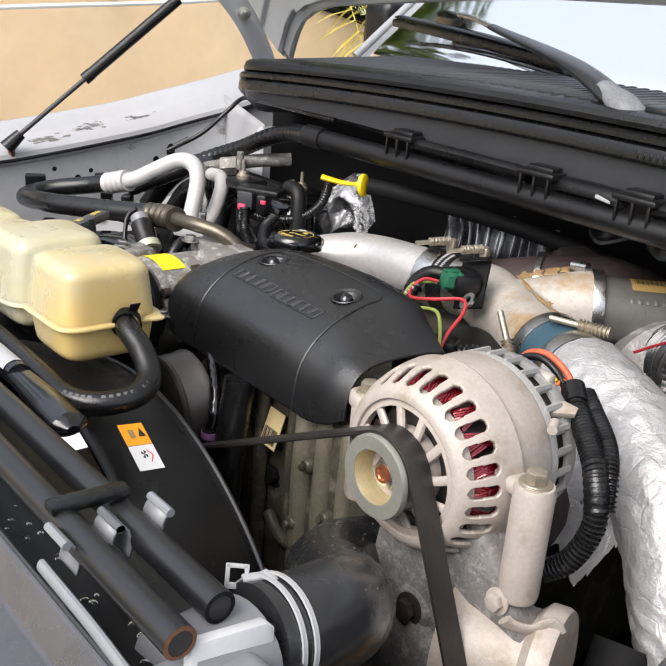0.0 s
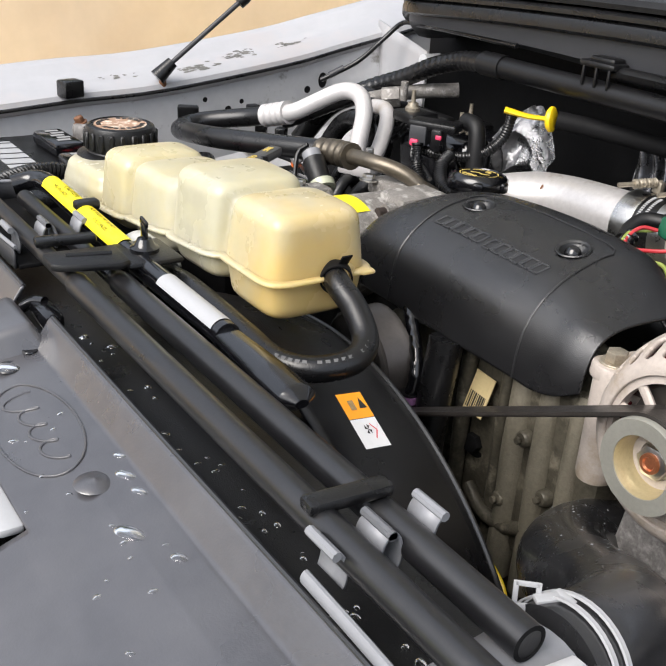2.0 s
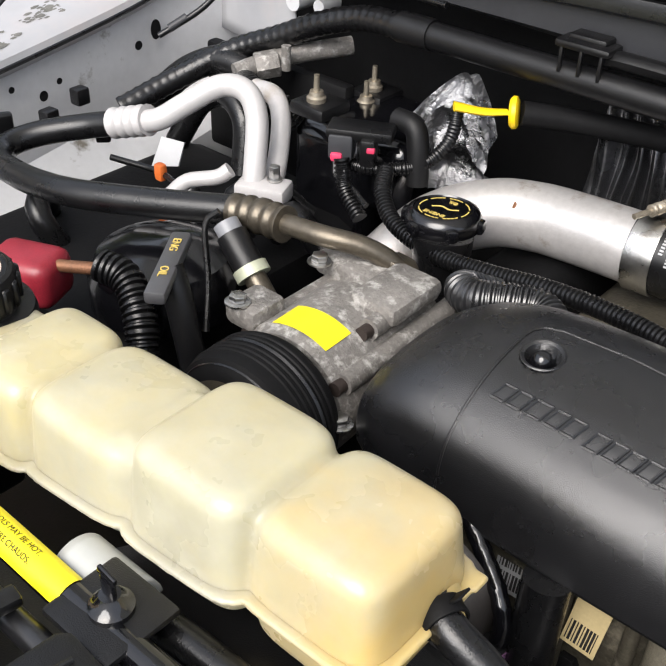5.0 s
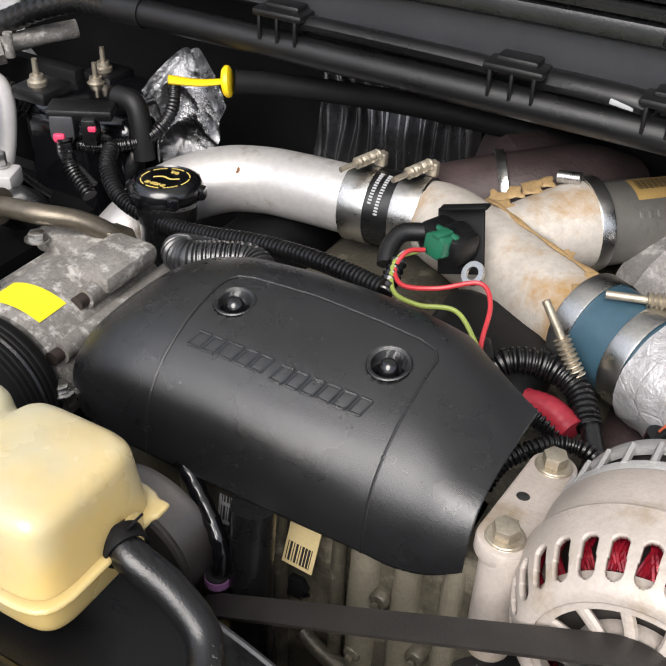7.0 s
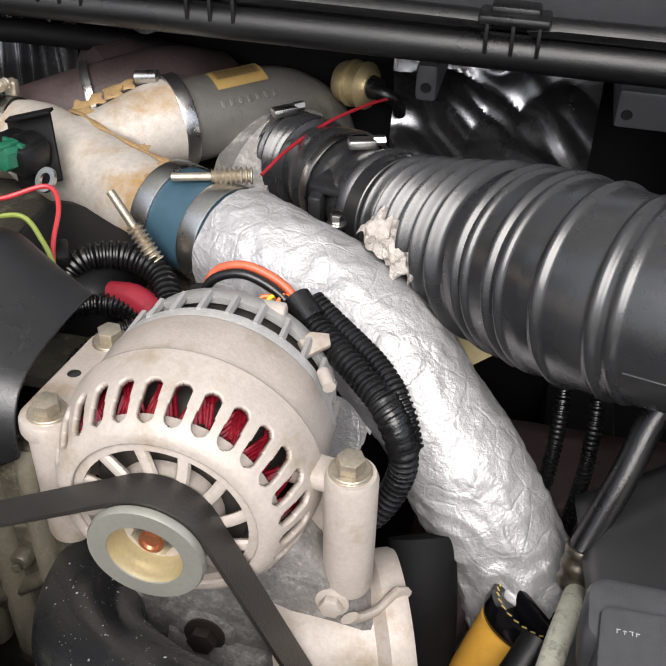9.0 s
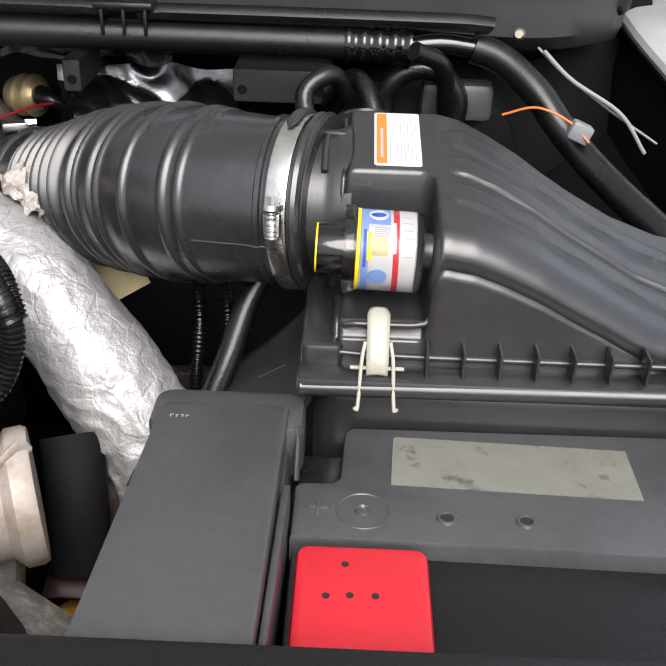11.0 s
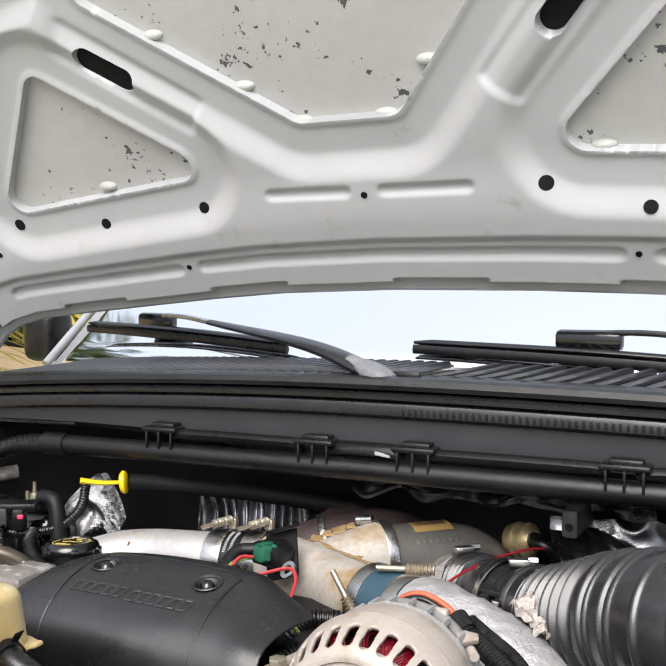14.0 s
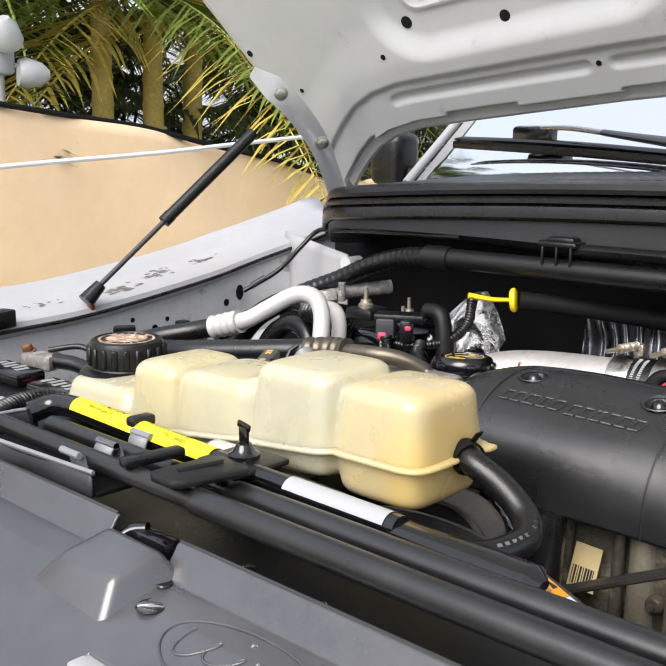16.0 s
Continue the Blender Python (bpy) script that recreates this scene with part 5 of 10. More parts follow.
    catch.tube([(-0.184, -0.100, 1.052), (-0.178, -0.092, 1.058), (-0.168, -0.086, 1.060)], 0.005, 12, 0.003)
    part("latch_catch", catch, GLOSS, e, "wet black catch")
    # front opening: pale painted edge over a dark slab put in for shade
    single("grille_opening_edge", Geo().box((-0.010, -0.1905, 1.0262), (0.180, 0.0155, 0.006), 0.002), LABELWHITE, "white painted edge beside the radiator cover", "trim", kind="structure")
    single("grille_slats", Geo().box((-0.03, -0.235, 0.985), (0.40, 0.10, 0.016), 0.003), DULL, "dark slab standing for the shade in the grille opening", "trim", kind="structure")
    # bonnet latch sitting in the opening
    k = thing("bonnet_latch", (0.03, -0.215, 1.0), "wet black bonnet latch with a coil spring", "latch")
    part("latch_body", Geo().prism([(-0.05, -0.022), (0.035, -0.026), (0.055, -0.012), (0.050, 0.010), (0.0, 0.018), (-0.05, 0.014)], 0.026, Matrix.Translation((0.02, -0.222, 0.995)), bevel=0.005), GLOSS, k)
    part("latch_lever", Geo().box((0.040, -0.213, 1.026), (0.062, 0.016, 0.010), 0.004, m=Matrix.Rotation(-0.25, 4, "Z") @ Matrix.Rotation(0.25, 4, "Y")), GLOSS, k)
    part("latch_spring", corrugated([(-0.035, -0.207, 1.026), (0.0, -0.205, 1.027), (0.022, -0.204, 1.024)], 0.0065, 0.004, 0.0016, 14), STEEL, k, "steel coil spring")
    part("latch_hook", Geo().tube([(-0.02, -0.225, 1.015), (-0.022, -0.225, 1.036), (-0.012, -0.220, 1.044), (0.0, -0.216, 1.040)], 0.0045, 12, 0.003), STEEL, k, "bright hooked striker")


def build_drops():
    rng = np.random.RandomState(5)
    g = Geo()
    for x, y, r in ((0.0645, -0.1155, 0.0036), (0.086, -0.1203, 0.0056), (0.1064, -0.1199, 0.0044), (0.138, -0.1395, 0.0080), (-0.0945, -0.1385, 0.0078)):
        g.lathe([(0, r * 0.24), (r * 0.6, r * 0.2), (r * 0.92, r * 0.1), (r, 0)], Matrix.Translation((x, y, float(shield_z(y)) + 0.0004)) @ Matrix.Rotation(0.5, 4, "Z") @ Matrix.Diagonal((1.35, 0.75, 1, 1)), 20)
    for i in range(60):
        if i < 44:
            x, y, z = rng.uniform(-0.12, 0.34), rng.uniform(-0.086, -0.056), 1.0455
        else:
            x, y = rng.uniform(-0.05, 0.30), rng.uniform(-0.18, -0.125)
            z = float(shield_z(y)) + 0.0003
        r = rng.uniform(0.0010, 0.0028) if i % 9 else rng.uniform(0.003, 0.005)
        g.lathe([(0, r * 0.36), (r * 0.6, r * 0.28), (r * 0.92, r * 0.1), (r, 0)], Matrix.Translation((x, y, z)) @ Matrix.Rotation(rng.uniform(0, 3), 4, "Z") @ Matrix.Diagonal((1.2, 0.85, 1, 1)), 14)
    single("water_drops", g, WATER, "clear water drops on the wet black panels", "water drops", kind="stuff")


def build_shroud():
    e = thing("fan_shroud", (0.05, 0.08, 1.0), "black plastic fan shroud with warning label", "fan shroud")
    g = Geo()
    # a sheet that rises as an arch across the radiator and leans back
    R = 0.34
    cx, cz = -0.075, 0.715

    def at(u, v):
        a = math.radians(182 - 184 * u)
        r = R + 0.004 * math.sin(math.pi * v)
        y = 0.028 + 0.115 * v
        drop = 0.030 * v
        return V(cx + (r - drop) * math.cos(a), y, cz + (r - drop) * math.sin(a) + 0.012 * (1 - v))

    g.sheet(at, 80, 10)
    part("shroud", g, PLASTIC, e, solid=0.003)
    lip = Geo()
    lip.tube([at(u / 60, 1.0) for u in range(61)], 0.003, 8, straight=True)
    part("shroud_lip", lip, SATIN, e)
    # two-part warning label lying on the slope
    p0, p1, across = V(0.063, 0.051, 1.0495), V(0.112, 0.046, 1.0315), V(-0.001, 0.023, -0.0035)
    face = (p1 - p0).cross(across).normalized()

    def place(t, s, lift=0.0):
        return p0.lerp(p1, t) + across * (s + 0.5) + face * (0.0015 + lift)

    for t0, t1, mat, name in ((0.0, 0.47, LABELORANGE, "orange_label"), (0.48, 1.0, LABELBRIGHT, "white_label")):
        lab = Geo()
        lab.sheet(lambda u, v, t0=t0, t1=t1: place(t0 + (t1 - t0) * u, v - 0.5), 6, 6)
        lb = part(name, lab, mat, e)
        if mat is LABELORANGE:
            t = Geo().add([place(0.30, 0.12, 0.0004), place(0.30, 0.42, 0.0004), place(0.10, 0.27, 0.0004)], [(0, 1, 2)])
            part("warning_triangle", t, INK, lb)
            part("warning_symbol", Geo().sheet(lambda u, v: place(0.14 + 0.18 * u, -0.22 + 0.22 * v, 0.0004), 1, 1), RUSTYELLOW, lb)
        else:
            f = Geo()
            for k in range(4):
                a = k * math.pi / 2 + 0.6
                f.add([place(0.68, -0.02, 0.0004), place(0.68 + 0.10 * math.cos(a), -0.02 + 0.13 * math.sin(a), 0.0004), place(0.68 + 0.09 * math.cos(a + 0.8), -0.02 + 0.12 * math.sin(a + 0.8), 0.0004)], [(0, 1, 2)])
            part("fan_symbol", f, INK, lb)
            c = Geo()
            for sgn in (-1, 1):
                c.add([place(0.70, 0.28 + 0.0, 0.0004), place(0.70 + 0.02, 0.28 + 0.02, 0.0004), place(0.86, 0.30 + 0.18 * sgn, 0.0004), place(0.84, 0.28 + 0.18 * sgn, 0.0004)], [(0, 1, 2, 3)])
                c.add([place(0.70, 0.30 - 0.0, 0.0004), place(0.72, 0.28, 0.0004), place(0.60, 0.28 - 0.16 * sgn, 0.0004), place(0.58, 0.30 - 0.16 * sgn, 0.0004)], [(0, 1, 2, 3)])
            part("crossed_symbol", c, REDINK, lb)


def build_radiator_hose():
    e = thing("radiator_hose", (0.25, 0.1, 1.0), "large black rubber radiator hose elbow speckled with water", "hose")
    pts = [(0.335, -0.002, 1.036), (0.333, 0.035, 1.030), (0.322, 0.075, 1.018), (0.288, 0.115, 0.990), (0.24, 0.145, 0.962), (0.19, 0.185, 0.935), (0.165, 0.235, 0.915), (0.155, 0.30, 0.89)]
    part("hose", Geo().tube(pts, lambda t, s: 0.0365, 32, 0.006), RUBBER_SMOOTH, e)
    spots, way = Geo(), spline(pts, 0.002)
    rng = np.random.RandomState(21)
    for k in range(260):
        i = rng.randint(30, len(way) - 30)
        d = (way[i + 1] - way[i]).normalized()
        up = (V(0, 0, 1) - d * d.z).normalized()
        a = rng.normal(0.0, 0.75)
        n_ = math.cos(a) * up + math.sin(a) * d.cross(up)
        r = rng.uniform(0.0002, 0.0005) if k % 12 else rng.uniform(0.0006, 0.0011)
        spots.lathe([(0, r * 0.5), (r * 0.7, r * 0.35), (r, 0)], axis(way[i] + n_ * 0.0366, n_), 7)
    part("water_speckle", spots, material("pale_water_speckle", (0.22, 0.225, 0.23), 0.1, 0.0), e)["kind"] = "stuff"
    part("band_clamp", clamp_band((0.334, 0.0075, 1.035), (-0.05, 1, -0.2), 0.0372, 0.0038, 0.0010), LABELWHITE, e, "bright white constant-tension band")
    part("band_clamp", clamp_band((0.334, 0.0165, 1.034), (-0.05, 1, -0.2), 0.0372, 0.0038, 0.0010), LABELWHITE, e, "bright white constant-tension band")
    tang = Matrix.Translation((0.3106, 0.0030, 1.0677)) @ Matrix.Rotation(0.85, 4, "Z") @ Matrix.Rotation(-0.35, 4, "X")
    for dx, dz, w_, h_ in ((-0.0058, 0, 0.0028, 0.0150), (0.0058, 0, 0.0028, 0.0150), (0, -0.0060, 0.0130, 0.0040), (0, 0.0062, 0.0130, 0.0028)):
        cl = Geo()
        cl.box((0, 0, 0), (w_, 0.0016, h_), 0.0004, m=tang @ Matrix.Translation((dx, 0, dz)))
        part("clamp_tang", cl, LABELWHITE, e)
    cl = Geo()
    cl.box((0.318, 0.010, 1.0685), (0.007, 0.014, 0.003), 0.001, m=Matrix.Rotation(-0.35, 4, "Z"))
    part("clamp_bridge", cl, LABELWHITE, e)
    cl = Geo()
    cl.box((0.322, 0.019, 1.0675), (0.013, 0.005, 0.004), 0.001)
    part("clamp_ear", cl, LABELWHITE, e)
    plate = Geo().prism([(-0.0624, 1.000), (-0.0069, 1.000), (-0.0069, 1.0681), (-0.0129, 1.0741), (-0.0584, 1.0802), (-0.0624, 1.0762)], 0.008, Matrix(((0, 0, 1, 0.356), (1, 0, 0, 0), (0, 1, 0, 0), (0, 0, 0, 1))), bevel=0.002)
    single("radiator_tank_tab", plate, PAPER, "pale grey upright plastic tab beside the radiator hose", "radiator tank")
    end = Geo().tube([(0.345, -0.062, 1.040), (0.338, -0.01, 1.037)], 0.0345, 28)
    single("radiator_tank_neck", end, LIGHTGREY, "pale grey plastic radiator neck under the hose", "radiator neck")
    single("radiator_end_tank", Geo().box((0.40, -0.055, 1.035), (0.12, 0.075, 0.055), 0.012, seg=3), LIGHTGREY, "pale grey radiator end tank cap", "radiator tank")


build_tank()
build_tank_hose()
build_jack_tools()
build_sight_shield()
build_shroud()
build_radiator_hose()
build_drops()


# ---- engine ----
def build_cover():
    e = thing("engine_cover", (-0.03, 0.32, 1.02), "black grained plastic engine cover with raised lettering bars", "engine cover")
    # sections across the cover, from the front's hem over the crown to the rear edge
    keys = [-0.203, -0.186, -0.160, -0.122, -0.03, 0.057, 0.082, 0.106, 0.127]
    ys_k = [[0.2560, 0.2545, 0.2550, 0.2585, 0.2650, 0.2750, 0.2880, 0.3050, 0.3230, 0.3420, 0.3600, 0.3740, 0.3830, 0.3880],
            [0.2470, 0.2460, 0.2475, 0.2520, 0.2600, 0.2710, 0.2850, 0.3020, 0.3220, 0.3430, 0.3630, 0.3800, 0.3900, 0.3950],
            [0.2410, 0.2410, 0.2440, 0.2495, 0.2590, 0.2710, 0.2840, 0.3010, 0.3210, 0.3440, 0.3670, 0.3880, 0.3980, 0.4020],
            [0.2380, 0.2400, 0.2430, 0.2490, 0.2600, 0.2720, 0.2840, 0.3000, 0.3210, 0.3450, 0.3700, 0.3930, 0.4060, 0.4100],
            [0.2365, 0.2385, 0.2420, 0.2485, 0.2600, 0.2720, 0.2840, 0.3000, 0.3210, 0.3460, 0.3720, 0.3960, 0.4090, 0.4130],
            [0.2375, 0.2390, 0.2425, 0.2490, 0.2600, 0.2720, 0.2850, 0.3010, 0.3210, 0.3430, 0.3660, 0.3880, 0.3990, 0.4030],
            [0.2370, 0.2390, 0.2420, 0.2480, 0.2580, 0.2700, 0.2840, 0.3000, 0.3190, 0.3390, 0.3590, 0.3790, 0.3880, 0.3910],
            [0.2390, 0.2400, 0.2425, 0.2475, 0.2560, 0.2680, 0.2830, 0.2980, 0.3160, 0.3330, 0.3510, 0.3680, 0.3760, 0.3790],
            [0.2430, 0.2440, 0.2465, 0.2510, 0.2580, 0.2690, 0.2830, 0.2970, 0.3130, 0.3280, 0.3440, 0.3580, 0.3660, 0.3690]]
    zs_k = [[1.018, 1.034, 1.046, 1.056, 1.0640, 1.0700, 1.0740, 1.0765, 1.0775, 1.0775, 1.0765, 1.0735, 1.0680, 1.050],
            [1.018, 1.038, 1.053, 1.065, 1.0750, 1.0825, 1.0875, 1.0905, 1.0920, 1.0920, 1.0905, 1.0860, 1.0780, 1.058],
            [1.018, 1.040, 1.058, 1.072, 1.0835, 1.0920, 1.0985, 1.1030, 1.1055, 1.1060, 1.1040, 1.0980, 1.0880, 1.066],
            [1.020, 1.041, 1.060, 1.0745, 1.0870, 1.0960, 1.1025, 1.1085, 1.1130, 1.1145, 1.1125, 1.1060, 1.0950, 1.072],
            [1.019, 1.041, 1.060, 1.0745, 1.0865, 1.0950, 1.1020, 1.1085, 1.1140, 1.1165, 1.1155, 1.1090, 1.0980, 1.074],
            [1.018, 1.039, 1.057, 1.0710, 1.0840, 1.0930, 1.1000, 1.1060, 1.1115, 1.1140, 1.1125, 1.1050, 1.0950, 1.074],
            [1.018, 1.038, 1.055, 1.0690, 1.0810, 1.0900, 1.0965, 1.1005, 1.1030, 1.1040, 1.1020, 1.0960, 1.0890, 1.074],
            [1.023, 1.040, 1.055, 1.0680, 1.0790, 1.0860, 1.0900, 1.0920, 1.0925, 1.0925, 1.0905, 1.0870, 1.0830, 1.074],
            [1.034, 1.046, 1.057, 1.0680, 1.0760, 1.0815, 1.0840, 1.0845, 1.0840, 1.0830, 1.0815, 1.0795, 1.0780, 1.074]]

    def ease(x, table):
        # smooth passage between the section values
        i = min(max(sum(1 for q in keys if q <= x) - 1, 0), len(keys) - 2)
        t = (x - keys[i]) / (keys[i + 1] - keys[i])
        h = keys[i + 1] - keys[i]

        def slope(k):
            if k in (0, len(keys) - 1):
                k0, k1 = (0, 1) if k == 0 else (k - 1, k)
            else:
                k0, k1 = k - 1, k + 1
            return (np.array(table[k1]) - np.array(table[k0])) / (keys[k1] - keys[k0])

        p, q = np.array(table[i]), np.array(table[i + 1])
        return (2 * t**3 - 3 * t**2 + 1) * p + (t**3 - 2 * t**2 + t) * h * slope(i) + (3 * t**2 - 2 * t**3) * q + (t**3 - t**2) * h * slope(i + 1)

    def section(x):
        x = min(max(x, keys[0]), keys[-1])
        return spline([(x, float(a), float(b)) for a, b in zip(ease(x, ys_k), ease(x, zs_k))], 0.0016)

    def resampled(x, n=110):
        pts = section(x)
        at = [0.0]
        for a, b in zip(pts, pts[1:]):
            at.append(at[-1] + (b - a).length)
        w = [at[-1] * k / n for k in range(n + 1)]
        return [V(x, float(np.interp(q, at, [p.y for p in pts])), float(np.interp(q, at, [p.z for p in pts]))) for q in w]

    def height(x, y):
        pts = section(x)
        return float(np.interp(y, [p.y for p in pts[3:-8]], [p.z for p in pts[3:-8]]))

    bolts = [(-0.098, 0.323), (0.031, 0.319)]
    # rounded hem corner at the front of the flared end
    nx = 230
    rows = []
    for i in range(nx + 1):
        row = resampled(keys[0] + (keys[-1] - keys[0]) * i / nx)
        for q in row:
            for bx, by in bolts:
                dd = math.hypot(q.x - bx, q.y - by)
                if q.z > 1.09 and dd < 0.0165:
                    q.z -= 0.0105 * float(smooth(0.0152, 0.0128, dd))
        rows.append(row)
    g = Geo()
    w = len(rows[0])
    g.add([q for r in rows for q in r], [(i * w + k, (i + 1) * w + k, (i + 1) * w + k + 1, i * w + k + 1) for i in range(nx) for k in range(w - 1)])
    part("cover_shell", g, COVER, e, solid=0.003, sharp=60)
    # one raised seam runs up the front, round the rear of the crown and down again
    line = [q for q in section(-0.120) if q.y < 0.336] + [V(x, y, height(x, y)) for x, y in ((-0.1185, 0.344), (-0.113, 0.3515), (-0.101, 0.3555), (-0.048, 0.358), (0.005, 0.3545), (0.039, 0.3515), (0.053, 0.347), (0.0585, 0.338))] + [q for q in section(0.058)[::-1] if q.y < 0.331]
    part("seam_ridge", Geo().tube([q + V(0, -0.0001, 0.0003) for q in line], 0.0011, 6, straight=True), COVER, e)
    for bx, by in bolts:
        top = height(bx, by)
        b = Geo().lathe([(0, 0.0125), (0.003, 0.0120), (0.0058, 0.0100), (0.0076, 0.0062), (0.0082, 0.001), (0.0125, 0.0006), (0.0130, 0)], Matrix.Translation((bx, by, top - 0.0095)), 28)
        part("cover_screw", b, GLOSS, e, "gloss black domed screw")
        tilt = Matrix.Rotation(math.atan2(height(bx, by + 0.008) - height(bx, by - 0.008), 0.016), 4, "X")
        part("screw_well", Geo().lathe([(0.0128, 0.0), (0.0150, 0.0012), (0.0158, 0.0004)], Matrix.Translation((bx, by, top - 0.0004)) @ tilt, 32), COVER, e)
    # lettering reduced to slanted raised frames
    widths = [1, 1, 1.25, 0.95, 1, 0.45, 1, 0.95, 1, 1, 1, 0.9]
    x = -0.109
    for n, wd in enumerate(widths):
        step = 0.0124 * wd
        if n != 5:
            y0 = 0.2765 + 0.0015 * (n < 6)
            corner = []
            for a, b in ((0.0, 0.0), (step * 0.80, 0.0), (step * 0.80 + 0.004, 1.0), (0.004, 1.0), (0.0, 0.0)):
                q = (x + a, y0 + 0.0115 * b)
                corner.append(V(q[0], q[1], height(*q) + 0.0004))
            s = Geo()
            for p, q in zip(corner, corner[1:]):
                s.tube([p, q], 0.0012, 6, 0.01)
            part("lettering_bar", s, COVER, e)
        x += step


def build_block():
    e = thing("engine_block", (0.0, 0.5, 0.6), "oily grey diesel engine block and front cover", "engine")
    part("block", Geo().box((-0.02, 0.56, 0.78), (0.36, 0.56, 0.40), 0.03, seg=3), BLOCK, e)
    for c_, z_ in (((0.0, 0.300, 0.87), (0.26, 0.05, 0.32)), ((0.10, 0.295, 0.93), (0.10, 0.07, 0.20)), ((-0.08, 0.30, 0.90), (0.08, 0.07, 0.20))):
        part("front_cover", Geo().box(c_, z_, 0.012), BLOCK, e)
    # cast columns, ledges and small bolts of the timing cover
    for x, r, y in ((0.028, 0.006, 0.266), (0.052, 0.013, 0.264), (0.085, 0.011, 0.262), (0.118, 0.009, 0.262), (-0.024, 0.008, 0.266)):
        part("casting_column", Geo().tube([(x, y, 0.80), (x, y, 0.985), (x, y + 0.006, 1.02)], lambda t, s, r=r: r * (1 + 0.04 * math.sin(s * 60)), 14, 0.01), CAST if x > 0.04 else BLOCK, e)
    for x, z in ((0.05, 0.885), (0.100, 0.915), (0.068, 0.958)):
        part("casting_boss", Geo().lathe([(0, 0.004), (0.0055, 0.004), (0.0075, 0.002), (0.0085, -0.006)], axis((x, 0.254, z), (0, -1, 0.1)), 18), BLOCK, e)
        part("small_bolt", hexbolt(Geo(), (x, 0.250, z), (0, -1, 0.1), 0.0036, 0.0035, False), BLOCK, e)
    part("casting_ledge", Geo().tube([(0.0, 0.262, 0.868), (0.03, 0.258, 0.855), (0.07, 0.258, 0.862), (0.12, 0.262, 0.90)], 0.007, 10, 0.008), BLOCK, e)
    part("casting_bolt", hexbolt(Geo(), (-0.011, 0.278, 0.905), (0, -1, 0.15), 0.0105, 0.009), DULL, e)
    part("mounting_plate", Geo().box((0.0, 0.284, 0.915), (0.07, 0.006, 0.075), 0.003), BLOCK, e)
    for (x, y, z), (w, h), tilt in (((-0.060, 0.264, 0.972), (0.032, 0.034), 0.05), ((-0.001, 0.262, 0.967), (0.026, 0.040), -0.05)):
        m = Matrix.Translation((x, y, z)) @ Matrix.Rotation(radians(74), 4, "X") @ Matrix.Rotation(tilt, 4, "Z")
        lab = part("barcode_label", Geo().prism([(-w / 2, -h / 2), (w / 2, -h / 2), (w / 2, h / 2), (-w / 2, h / 2)], 0.001, m), LABELTAN if x > -0.05 else LABELWHITE, e, "aged paper label with barcode bars")
        for row, y0, hh in ((0, -0.40, 0.36), (1, 0.06, 0.30)) if x < -0.05 else ((0, -0.42, 0.42),):
            bx = -w * 0.42
            rng = np.random.RandomState(7 + row)
            bars = Geo()
            while bx < w * 0.40:
                bw = rng.choice([0.0007, 0.0012, 0.0018])
                bars.prism([(bx, y0 * h), (bx + bw, y0 * h), (bx + bw, (y0 + hh) * h), (bx, (y0 + hh) * h)], 0.0004, m @ Matrix.Translation((0, 0, 0.001)))
                bx += bw + rng.choice([0.0008, 0.0013])
            ob = part("barcode_print", bars, INK, lab)
            ob["kind"] = "stuff"
    # valve-train and valley clutter behind the cover
    for x in (-0.27, 0.20):
        part("valve_cover", Geo().box((x, 0.56, 0.93), (0.12, 0.50, 0.10), 0.03, m=Matrix.Rotation(0.35 if x > 0 else -0.35, 4, "Y"), seg=3), TURBO if x > 0 else DULL, e)
    part("valley_casting", Geo().box((0.04, 0.50, 1.00), (0.12, 0.14, 0.06), 0.02, seg=3), MATT, e, "dark intake valley casting")
    part("timing_bracket", Geo().prism([(-0.06, -0.10), (0.12, -0.13), (0.14, 0.0), (0.06, 0.11), (-0.03, 0.10)], 0.03, axis((0.235, 0.262, 0.93), (0, -1, 0)), bevel=0.006), SALTED, e, "corroded pump housing")


